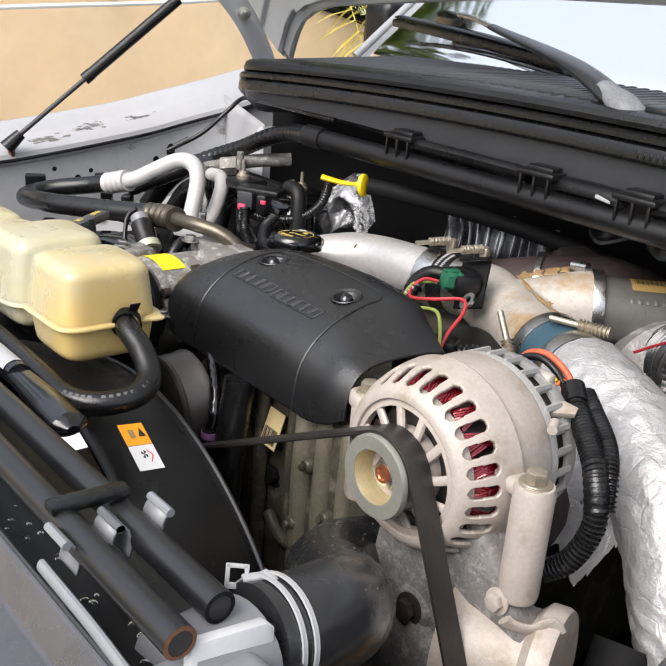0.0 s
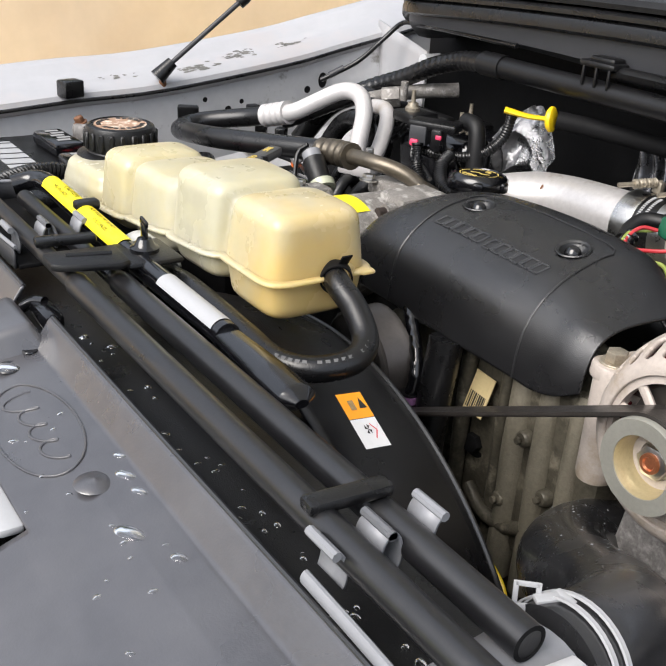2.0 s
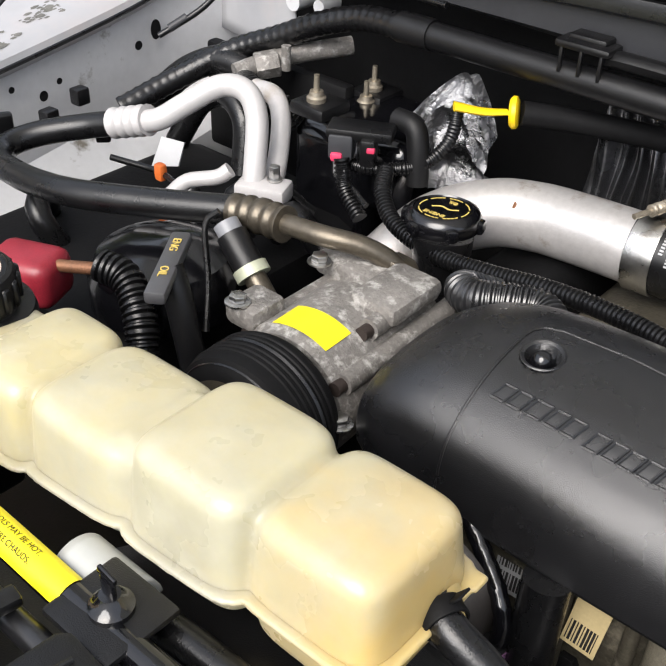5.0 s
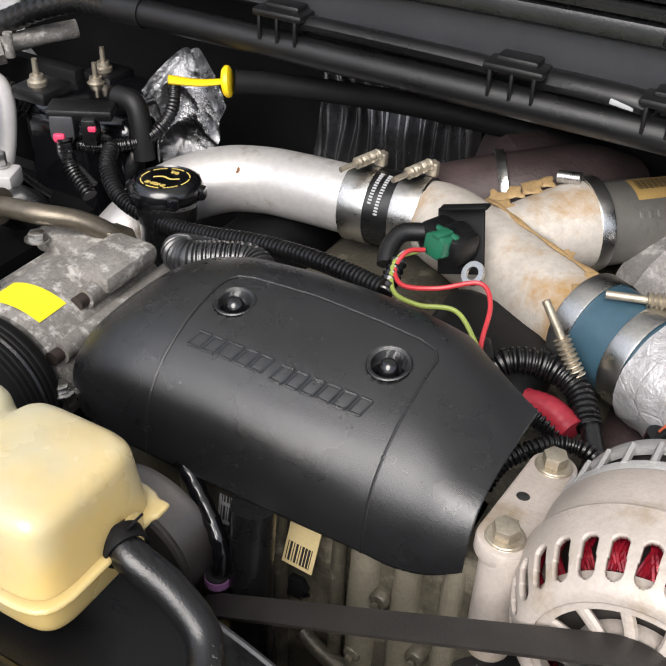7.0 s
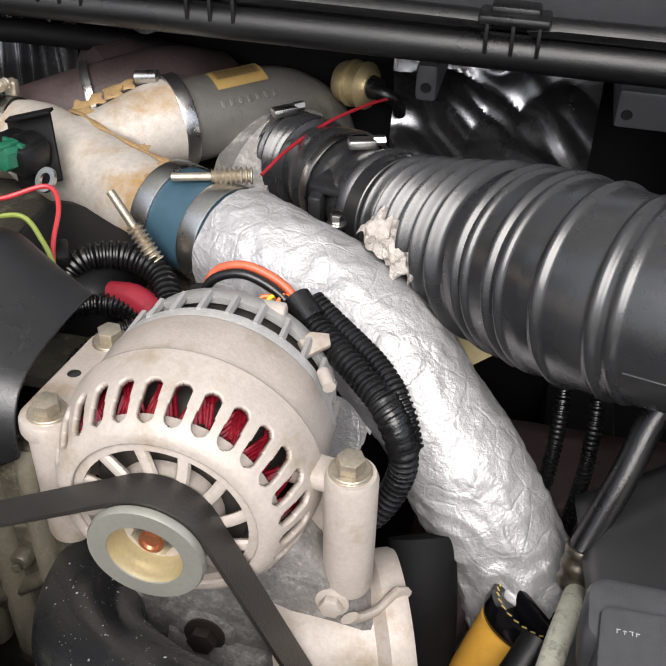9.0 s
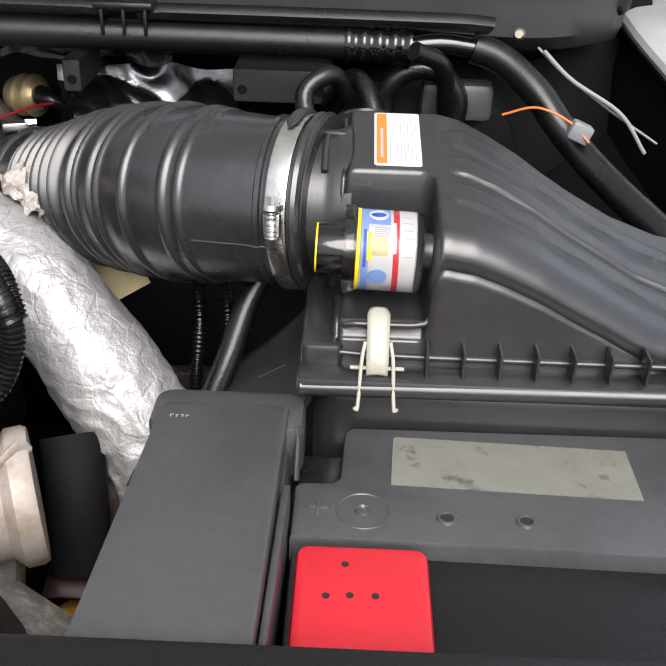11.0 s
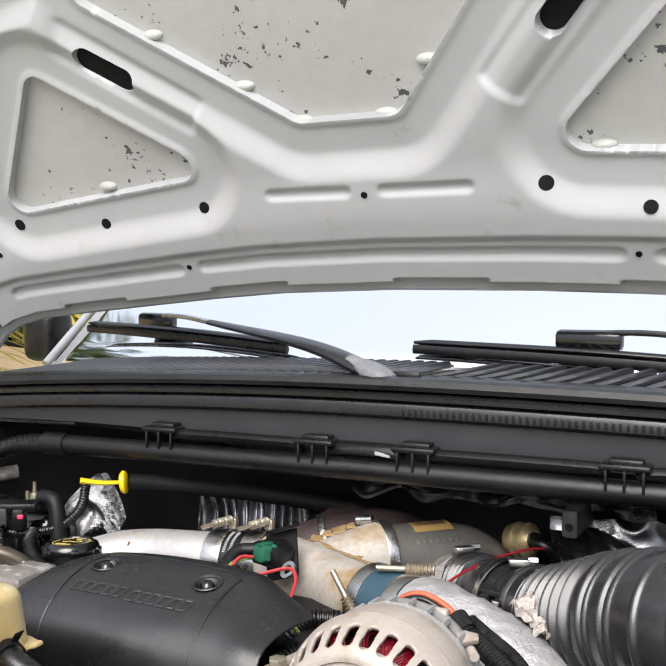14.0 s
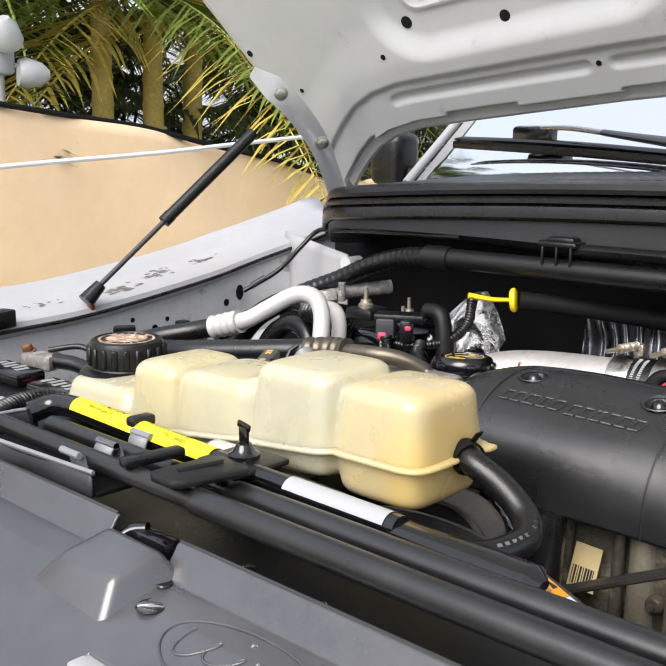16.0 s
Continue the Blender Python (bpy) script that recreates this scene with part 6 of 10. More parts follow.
def build_alternator():
    c = V(0.239, 0.0, 1.0495)
    e = thing("alternator", (0.243, 0.27, 0.97), "sandy cast-aluminium alternator showing red windings", "alternator")

    def ax(y):
        return axis((c.x, y, c.z), (0, 1, 0))

    def pt(r, a, y):
        return V(c.x + r * math.cos(a), y, c.z + r * math.sin(a))

    # front ring, spokes, shoulder fins, belly band, rear housing
    part("hub", Geo().lathe([(0.014, 0.196), (0.024, 0.196), (0.030, 0.204), (0.033, 0.212), (0.033, 0.220), (0.014, 0.222)], ax(0), 40, close=True), ALTCASE, e)
    part("front_ring", Geo().lathe([(0.0505, 0.2085), (0.0590, 0.2105), (0.0645, 0.2160), (0.0652, 0.2225), (0.056, 0.2225), (0.0500, 0.2150)], ax(0), 72, close=True), ALTCASE, e)
    for k in range(12):
        a0 = 2 * math.pi * k / 12 + 0.1
        s = Geo()
        s.tube([pt(0.029, a0, 0.207), pt(0.040, a0 + 0.06, 0.209), pt(0.053, a0 + 0.14, 0.2125)], 0.0031, 8, 0.004, flat=1.3)
        part("spoke", s, ALTCASE, e)
    # shoulder shell pierced by round-ended slots
    prof = spline([(0.0560, 0.2110, 0), (0.0610, 0.2120, 0), (0.0660, 0.2170, 0), (0.0705, 0.2260, 0), (0.0745, 0.2380, 0), (0.0768, 0.2500, 0), (0.0780, 0.2600, 0)], 0.0007)
    np_, na, slots_ = len(prof), 28 * 30, 28
    sh = Geo()
    for q in prof:
        sh.v += [tuple(pt(q.x, 2 * math.pi * k / na, q.y)) for k in range(na)]
    run = [0.0]
    for p, q in zip(prof, prof[1:]):
        run.append(run[-1] + (q - p).length)
    for i in range(np_ - 1):
        for k in range(na):
            ang = ((k + 0.5) / 30) % 1 - 0.5
            r = prof[i].x
            off = abs(ang) * 2 * math.pi / slots_ * r
            mid = (run[i] + run[i + 1]) / 2
            along = max(0.0150 - mid, mid - 0.0310, 0.0)
            if math.hypot(along, off) < 0.0050:
                continue
            sh.f.append((i * na + k, i * na + (k + 1) % na, (i + 1) * na + (k + 1) % na, (i + 1) * na + k))
    part("shoulder_shell", sh, ALTCASE, e, "slotted sandy shoulder of the casing", solid=0.0042, sharp=50)
    part("belly_band", Geo().lathe([(0.0745, 0.252), (0.0775, 0.2545), (0.0785, 0.259), (0.0785, 0.296), (0.0765, 0.300), (0.0725, 0.300), (0.0725, 0.252)], ax(0), 72, close=True), ALTCASE, e)
    rear = Geo().lathe([(0.0755, 0.300), (0.0765, 0.302), (0.0765, 0.308), (0.0740, 0.310), (0.073, 0.302)], ax(0), 72, close=True)
    rear.lathe([(0.0, 0.352), (0.050, 0.352), (0.064, 0.346), (0.071, 0.338), (0.0735, 0.328), (0.0735, 0.324), (0.069, 0.324), (0.064, 0.338), (0.0, 0.344)], ax(0), 72)
    part("rear_housing", rear, LIGHTCAST, e)
    for k in range(26):
        a0 = 2 * math.pi * k / 26
        part("rear_fin", Geo().tube([pt(0.0745, a0, 0.306), pt(0.0735, a0, 0.327)], 0.0026, 6, 0.01, flat=1.5), LIGHTCAST, e)
    part("core", Geo().lathe([(0, 0.222), (0.046, 0.222), (0.052, 0.235), (0.066, 0.262), (0.066, 0.33), (0, 0.335)], ax(0), 48), GREYSTEELDARK, e)
    rng = np.random.RandomState(2)
    wind = Geo()
    for k in range(190):
        a0 = 2 * math.pi * k / 190
        lean = 0.16 * (1 if (k // 5) % 2 else -1)
        y0 = 0.232 + rng.uniform(-0.002, 0.002)
        wind.tube([pt(0.0600 + rng.uniform(-0.001, 0.001), a0, y0 - 0.004), pt(0.0675 + rng.uniform(-0.001, 0.001), a0 + lean * 0.5, 0.240), pt(0.0690, a0 + lean, 0.258)], 0.0012, 5, 0.006)
    ob = part("copper_winding", wind, COPPER, e, "glossy red enamelled windings")
    ob["kind"] = "stuff"
    # mounting ears with upright bolts
    for x, z0, z1 in ((0.150, 0.968, 1.068), (0.340, 0.975, 1.072)):
        ear = Geo()
        ear.lathe([(0, 0), (0.015, 0), (0.016, 0.004), (0.016, z1 - z0 - 0.004), (0.0145, z1 - z0), (0, z1 - z0)], Matrix.Translation((x, 0.252 if x < 0.2 else 0.247, z0)), 28)
        if x < 0.2:
            # flat plate that joins both bolts, with a small hole between them
            p, q = V(0.147, 0.254, 0), V(0.150, 0.340, 0)
            out = [(p.x + 0.0185 * math.cos(a), p.y + 0.0185 * math.sin(a)) for a in [radians(178 + 12 * k) for k in range(16)]]
            out += [(0.176, 0.268), (0.178, 0.300)] + [(q.x + 0.0165 * math.cos(a), q.y + 0.0165 * math.sin(a)) for a in [radians(-5 + 12 * k) for k in range(16)]]
            part("ear_plate", Geo().prism(out, 0.012, Matrix.Translation((0, 0.254, 1.0555)) @ Matrix.Rotation(-0.10, 4, "X") @ Matrix.Translation((0, -0.254, 0)), bevel=0.002), ALTCASE, e, "flat sandy bracket plate")
            part("plate_hole", Geo().lathe([(0, 0.0003), (0.0042, 0.0003), (0.0046, 0)], Matrix.Translation((0.143, 0.298, 1.0632)) @ Matrix.Rotation(-0.10, 4, "X"), 18), INK, e)
            part("ear_boss", Geo().lathe([(0, 0), (0.0135, 0), (0.0135, 0.02), (0, 0.02)], Matrix.Translation((0.151, 0.337, 1.036)), 24), ALTCASE, e)
            part("ear_web", Geo().box((0.175, 0.27, 1.02), (0.03, 0.04, 0.07), 0.006), ALTCASE, e)
        else:
            part("ear_web", Geo().box((0.322, 0.252, 1.062), (0.045, 0.022, 0.012), 0.004, m=Matrix.Rotation(0.15, 4, "Y")), ALTCASE, e)
            part("ear_web", Geo().box((0.325, 0.250, 0.992), (0.05, 0.020, 0.012), 0.004, m=Matrix.Rotation(-0.2, 4, "Y")), ALTCASE, e)
            part("ear_web", Geo().box((0.320, 0.262, 1.025), (0.03, 0.006, 0.06), 0.002), ALTCASE, e)
        part("mounting_ear", ear, ALTCASE, e)
    for p in ((0.147, 0.254, 1.0680), (0.150, 0.340, 1.0595), (0.339, 0.248, 1.072)):
        part("ear_bolt", hexbolt(Geo().lathe([(0, 0.0022), (0.0115, 0.0022), (0.0130, 0.0008), (0.0130, 0)], Matrix.Translation(p), 26), p, (0, 0, 1), 0.0088, 0.0090), BRASSY, e, "dull zinc flanged hex bolt")
    for a0 in (0.55, 2.4, 3.9, 5.4):
        part("case_screw", Geo().lathe([(0, 0.003), (0.0035, 0.003), (0.0042, 0.0), (0.0042, -0.006)], axis(pt(0.0765, a0, 0.252), (0, -1, 0)), 14), ALTCASE, e)
    # rear terminal bridge
    br = Geo()
    br.prism([(-0.012, -0.005), (0.008, -0.007), (0.013, 0.000), (0.003, 0.008), (-0.008, 0.007)], 0.006, axis((0.296, 0.328, 1.093), (0.35, -0.2, 0.9)), bevel=0.0015)
    br.tube([(0.309, 0.302, 1.096), (0.316, 0.290, 1.095)], 0.0042, 10, 0.004)
    br.box((0.25, 0.335, 1.112), (0.055, 0.010, 0.010), 0.003)
    part("terminal_bridge", br, ALTCASE, e)
    # pulley
    yp = 0.178
    pl = Geo().lathe([(0.0225, 0.000), (0.0335, 0.000), (0.0345, 0.002), (0.0345, 0.005), (0.0315, 0.006), (0.0315, 0.027), (0.0345, 0.028), (0.0345, 0.030), (0.012, 0.031), (0.012, 0.024), (0.0205, 0.022), (0.0212, 0.004)], ax(yp), 64, close=True)
    pulley = part("pulley", pl, GREYSTEEL, e, "grey steel grooved pulley")
    part("pulley_bowl", Geo().lathe([(0.0222, 0.0008), (0.0208, 0.004), (0.0200, 0.0205), (0.0125, 0.0225), (0, 0.0225)], ax(yp), 48), material("pale_passivated_steel", (0.46, 0.385, 0.225), 0.36, 0.5, 0.10, 40, bump=0.1, bump_scale=500), pulley, "pale yellowish pressed bowl")
    part("pulley_nut", hexbolt(Geo(), (c.x, yp + 0.0215, c.z), (0, -1, 0), 0.0130, 0.008), STEEL, pulley)
    part("shaft_end", Geo().lathe([(0, 0.0015), (0.0040, 0.0015), (0.0050, 0.0), (0.0072, 0.0), (0.0076, 0.0012), (0.0076, 0.006)], ax(yp + 0.009), 28), BRASSORANGE, pulley, "copper-coloured shaft end")


def build_belt():
    g = Geo()
    y0, y1 = 0.1838, 0.2055
    r = 0.0345
    cx, cz = 0.239, 1.0495
    # the run to the left falls towards a lower wheel, then wraps the pulley and drops to the right
    a_in, a_out = radians(117), radians(24)
    left = V(cx + r * math.cos(a_in), 0, cz + r * math.sin(a_in))
    way = V(-math.sin(a_in), 0, math.cos(a_in))
    line = [left + way * (0.30 * (1 - k / 12)) for k in range(12)]
    line += [V(cx + r * math.cos(a_in + (a_out - a_in) * k / 16), 0, cz + r * math.sin(a_in + (a_out - a_in) * k / 16)) for k in range(17)]
    right = line[-1]
    down = V(math.sin(a_out), 0, -math.cos(a_out))
    line += [right + down * (0.32 * k / 12) for k in range(1, 13)]
    th = 0.0022
    rows = []
    for i, p in enumerate(line):
        t = (line[min(i + 1, len(line) - 1)] - line[max(i - 1, 0)]).normalized()
        nrm = V(-t.z, 0, t.x)
        if nrm.dot(p - V(cx, 0, cz)) < 0:
            nrm = -nrm
        rows.append([p + nrm * th + V(0, y0, 0), p + nrm * th + V(0, y1, 0), p - nrm * th * 0.2 + V(0, y1, 0), p - nrm * th * 0.2 + V(0, y0, 0)])
    g.add([q for r_ in rows for q in r_], [(i * 4 + k, i * 4 + (k + 1) % 4, (i + 1) * 4 + (k + 1) % 4, (i + 1) * 4 + k) for i in range(len(rows) - 1) for k in range(4)])
    e = thing("drive_belt", (cx, y0, cz), "worn black ribbed drive belt over the alternator pulley", "drive belt")
    part("belt_back", g, BELT, e)
    for k in range(6):
        rg = Geo()
        yk = y0 + 0.0020 + 0.0035 * k
        rg.tube([r_[3] + V(0, yk - y0, 0) for r_ in rows], 0.0016, 6, straight=True)
        part("belt_rib", rg, BELT, e)


def build_compressor():
    e = thing("air_con_compressor", (-0.30, 0.33, 1.0), "grey corroded cast compressor with a yellow sticker", "compressor")
    body = Geo()
    way = V(-0.08, 1, -0.05)
    body.lathe([(0, 0), (0.056, 0), (0.060, 0.01), (0.060, 0.10), (0.054, 0.105), (0.056, 0.11), (0.056, 0.155), (0.045, 0.165), (0, 0.165)], axis((-0.283, 0.262, 1.012), way), 40)
    part("case", body, CASTGREY, e)
    for dx, y, dz, l in ((0.050, 0.29, 0.030, 0.14), (-0.045, 0.29, 0.035, 0.10), (0.034, 0.34, 0.048, 0.05)):
        part("through_bolt_boss", Geo().tube([(-0.285 + dx, y - 0.015, 1.012 + dz), (-0.290 + dx, y + l, 1.008 + dz)], 0.0095, 14, 0.02), CASTGREY, e)
        part("through_bolt", Geo().tube([(-0.285 + dx, y - 0.024, 1.012 + dz), (-0.285 + dx, y + 0.03, 1.012 + dz)], 0.0062, 12, 0.02), DARKBOLT, e)
    port = Geo().box((-0.318, 0.400, 1.058), (0.075, 0.05, 0.022), 0.006)
    port.box((-0.262, 0.375, 1.066), (0.05, 0.07, 0.02), 0.008)
    part("port_block", port, CASTGREY, e)
    port2 = Geo().box((-0.338, 0.285, 1.060), (0.035, 0.04, 0.022), 0.006)
    part("port_block", port2, CASTGREY, e)
    for p in ((-0.343, 0.270, 1.071), (-0.340, 0.366, 1.068), (-0.222, 0.258, 1.02)):
        part("bracket_bolt", hexbolt(Geo(), p, (0, 0.05, 1), 0.0075, 0.006), STEEL, e)
    # sticker wrapped over the case
    lab = Geo()
    cc = axis((-0.283, 0.262, 1.012), way)

    def wrap(u, v):
        a = radians(112 - 52 * u)
        r = 0.0607
        q = cc @ V(0, 0, 0.012 + 0.034 * v)
        up = V(0, 0, 1)
        sd = V(1, 0.08, 0)
        return q + sd * (r * math.cos(a)) + up * (r * math.sin(a))

    lab.sheet(wrap, 14, 4)
    part("yellow_sticker", lab, LABELYELLOW, e, "plain yellow sticker")
    clutch = Geo().lathe([(0.030, -0.066), (0.050, -0.066), (0.056, -0.062), (0.062, -0.058), (0.064, -0.050), (0.064, -0.014), (0.060, -0.008), (0.030, -0.006), (0.0, -0.006)], cc, 64)
    part("clutch_pulley", clutch, DULL, e, "black clutch pulley")
    for k in range(6):
        part("pulley_groove", Geo().lathe([(0.0638, -0.0022), (0.0652, -0.0010), (0.0652, 0.0010), (0.0638, 0.0022)], cc @ Matrix.Translation((0, 0, -0.046 + 0.0055 * k)), 64), DULL, e)
    part("clutch_plate", Geo().lathe([(0.0, -0.072), (0.016, -0.072), (0.020, -0.068), (0.044, -0.0675), (0.047, -0.066)], cc, 48), DARKSTEEL, e, "dull clutch plate")
    for r0, z0 in ((0.058, -0.0595), (0.0645, -0.03)):
        part("pulley_ring", Geo().lathe([(r0, -0.002), (r0 + 0.0012, 0), (r0, 0.002)], cc @ Matrix.Translation((0, 0, z0)), 64), RUBBER, e)
    # lower idler drum behind the tank
    d = Geo().lathe([(0, 0), (0.034, 0), (0.050, 0.002), (0.052, 0.006), (0.052, 0.03), (0.0535, 0.032), (0.0535, 0.037), (0, 0.04)], axis((-0.104, 0.190, 0.968), (0.05, 1, 0.05)), 56)
    w = thing("idler_drum", (-0.085, 0.190, 0.985), "dark brushed steel drum wheel behind the tank", "pulley")
    part("drum", d, GREYSTEELDARK, w)
    m_ = axis((-0.104, 0.190, 0.968), (0.05, 1, 0.05))
    part("hub", Geo().lathe([(0, -0.006), (0.010, -0.006), (0.014, -0.002), (0.016, 0.001)], m_, 28), DULL, w)
    part("rim_bead", Geo().lathe([(0.0500, 0.001), (0.0530, 0.003), (0.0530, 0.006), (0.0515, 0.008)], m_, 56), GREYSTEELDARK, w)


def build_lines():
    # silver-white air conditioning pipes
    e = thing("air_con_lines", (-0.56, 0.50, 1.04), "whitened aluminium air-conditioning pipes with crimped fittings", "pipes")
    part("loop_pipe", Geo().tube([(-0.690, 0.447, 1.068), (-0.655, 0.455, 1.078), (-0.636, 0.478, 1.094), (-0.612, 0.508, 1.113), (-0.585, 0.520, 1.112), (-0.566, 0.517, 1.090), (-0.552, 0.500, 1.050), (-0.545, 0.488, 1.020)], 0.0125, 20, 0.005), WHITEPIPE, e)
    part("second_pipe", Geo().tube([(-0.640, 0.590, 1.080), (-0.605, 0.585, 1.082), (-0.580, 0.570, 1.068), (-0.560, 0.545, 1.040), (-0.540, 0.515, 1.018)], 0.0115, 18, 0.005), WHITEPIPE, e)
    crimp = Geo()

    def ridge(t, s):
        return 0.0165 + (0.0012 if (s / 0.012) % 1 < 0.5 else -0.0008)

    crimp.tube([(-0.715, 0.440, 1.060), (-0.688, 0.4475, 1.068), (-0.668, 0.452, 1.074)], ridge, 20, 0.003)
    part("crimp_sleeve", crimp, WHITEPIPE, e)
    part("manifold_block", Geo().box((-0.532, 0.492, 1.022), (0.058, 0.036, 0.022), 0.005, m=Matrix.Rotation(0.4, 4, "Z")), WHITEPIPE, e)
    part("manifold_nut", hexbolt(Geo(), (-0.525, 0.502, 1.034), (0, 0, 1), 0.006, 0.014), STEEL, e)
    part("short_pipe", Geo().tube([(-0.600, 0.420, 1.020), (-0.595, 0.440, 1.030), (-0.570, 0.460, 1.036), (-0.560, 0.470, 1.045)], 0.0085, 14, 0.005), WHITEPIPE, e)
    hexn = Geo().prism([(0.017 * math.cos(math.pi * k / 3), 0.017 * math.sin(math.pi * k / 3)) for k in range(6)], 0.030, axis((-0.690, 0.640, 1.080), (0.6, 0.75, 0.15)), bevel=0.002)
    part("union_nut", hexn, CASTGREY, e, "large grey union nut")
    part("union_pipe", Geo().tube([(-0.700, 0.615, 1.076), (-0.685, 0.650, 1.084), (-0.655, 0.690, 1.094), (-0.62, 0.74, 1.10)], 0.0115, 16, 0.006), CASTGREY, e)
    part("valve_post", Geo().tube([(-0.652, 0.655, 1.082), (-0.652, 0.655, 1.112)], 0.006, 12, 0.01), CASTGREY, e)
    # black hose that bends back on itself
    h = thing("air_con_hose", (-0.55, 0.38, 1.04), "black rubber air-conditioning hose bent into a hairpin", "hose")
    pts = [(-0.704, 0.443, 1.063), (-0.745, 0.425, 1.052), (-0.785, 0.390, 1.042), (-0.797, 0.355, 1.036), (-0.775, 0.325, 1.035), (-0.72, 0.308, 1.045), (-0.66, 0.300, 1.055), (-0.600, 0.305, 1.063), (-0.52, 0.335, 1.071), (-0.440, 0.370, 1.079)]
    part("hose", Geo().tube(pts, 0.0145, 20, 0.006), RUBBER, h)
    txt = Geo()
    for k in range(22):
        p = V(-0.575, 0.318, 1.064).lerp(V(-0.45, 0.366, 1.078), k / 22)
        if k % 6 == 5:
            continue
        txt.box(p + V(0.005, -0.0125, -0.004), (0.0028, 0.0006, 0.004), 0, m=Matrix.Rotation(0.36, 4, "Z"))
    part("printed_marks", txt, GREYINK, h)
    fer = Geo().tube([(-0.446, 0.367, 1.078), (-0.42, 0.371, 1.082), (-0.386, 0.372, 1.085)], lambda t, s: 0.0158 + (0.0012 if (s / 0.014) % 1 < 0.55 else -0.0010), 20, 0.003)
    part("crimp_sleeve", fer, DARKSTEEL, h, "dark crimped steel sleeve")
    part("steel_tail", Geo().tube([(-0.392, 0.372, 1.085), (-0.345, 0.376, 1.088), (-0.315, 0.392, 1.083), (-0.296, 0.405, 1.072), (-0.286, 0.412, 1.060)], 0.0096, 18, 0.005), DARKSTEEL, h, "bent dark steel pipe")
    part("tail_nut", Geo().prism([(0.016 * math.cos(math.pi * k / 3), 0.016 * math.sin(math.pi * k / 3)) for k in range(6)], 0.02, axis((-0.290, 0.410, 1.052), (0.2, 0.25, 0.9)), bevel=0.002), DARKSTEEL, h)


def build_oil_filler():
    e = thing("oil_filler", (-0.315, 0.50, 1.0), "black oil filler neck and cap with yellow print", "oil filler")
    c = (-0.3225, 0.528)
    neck = Geo().lathe([(0.027, 0), (0.027, 0.08), (0.030, 0.085), (0.031, 0.10), (0, 0.10)], axis((-0.304, 0.500, 0.945), (-0.10, 0.16, 1)), 32)
    part("neck", neck, PLASTIC, e)
    m = axis((c[0], c[1], 1.045), (-0.05, 0.05, 1))
    cap = Geo().lathe([(0.0, 0.0), (0.036, 0.0), (0.038, 0.004), (0.038, 0.012), (0.035, 0.018), (0.030, 0.0205), (0.029, 0.019), (0, 0.019)], m, 48)
    lobes = []
    for k in range(6):
        a = math.pi * k / 3 + 0.3
        lobes.append(Geo().box(m @ V(0.0375 * math.cos(a), 0.0375 * math.sin(a), 0.007), (0.010, 0.014, 0.014), 0.004, m=Matrix.Rotation(a, 4, "Z")))
    cp = part("cap", cap, GLOSS, e, "gloss black lobed oil cap")
    for lobe in lobes:
        part("grip_lobe", lobe, GLOSS, cp)
    pr = Geo()
    for k in range(40):
        if k % 10 in (3, 8):
            continue
        a = 2 * math.pi * k / 40
        pr.box(m @ V(0.0245 * math.cos(a), 0.0245 * math.sin(a), 0.0193), (0.0012, 0.0034, 0.0003), 0, m=Matrix.Rotation(a, 4, "Z"))
    pr.tube([m @ V(-0.012, -0.004, 0.0194), m @ V(-0.004, 0.002, 0.0194), m @ V(0.006, 0.0, 0.0194), m @ V(0.014, 0.005, 0.0194)], 0.0013, 6, 0.002, flat=0.2)
    part("cap_print", pr, GOLDINK, cp)
    for text, dy in (("ENGINE", 0.016), ("OIL", -0.016)):
        part("cap_word", writing(text, 0.0068, m @ Matrix.Rotation(math.pi, 4, "Z") @ Matrix.Translation((0, dy, 0.0194))), GOLDINK, cp)


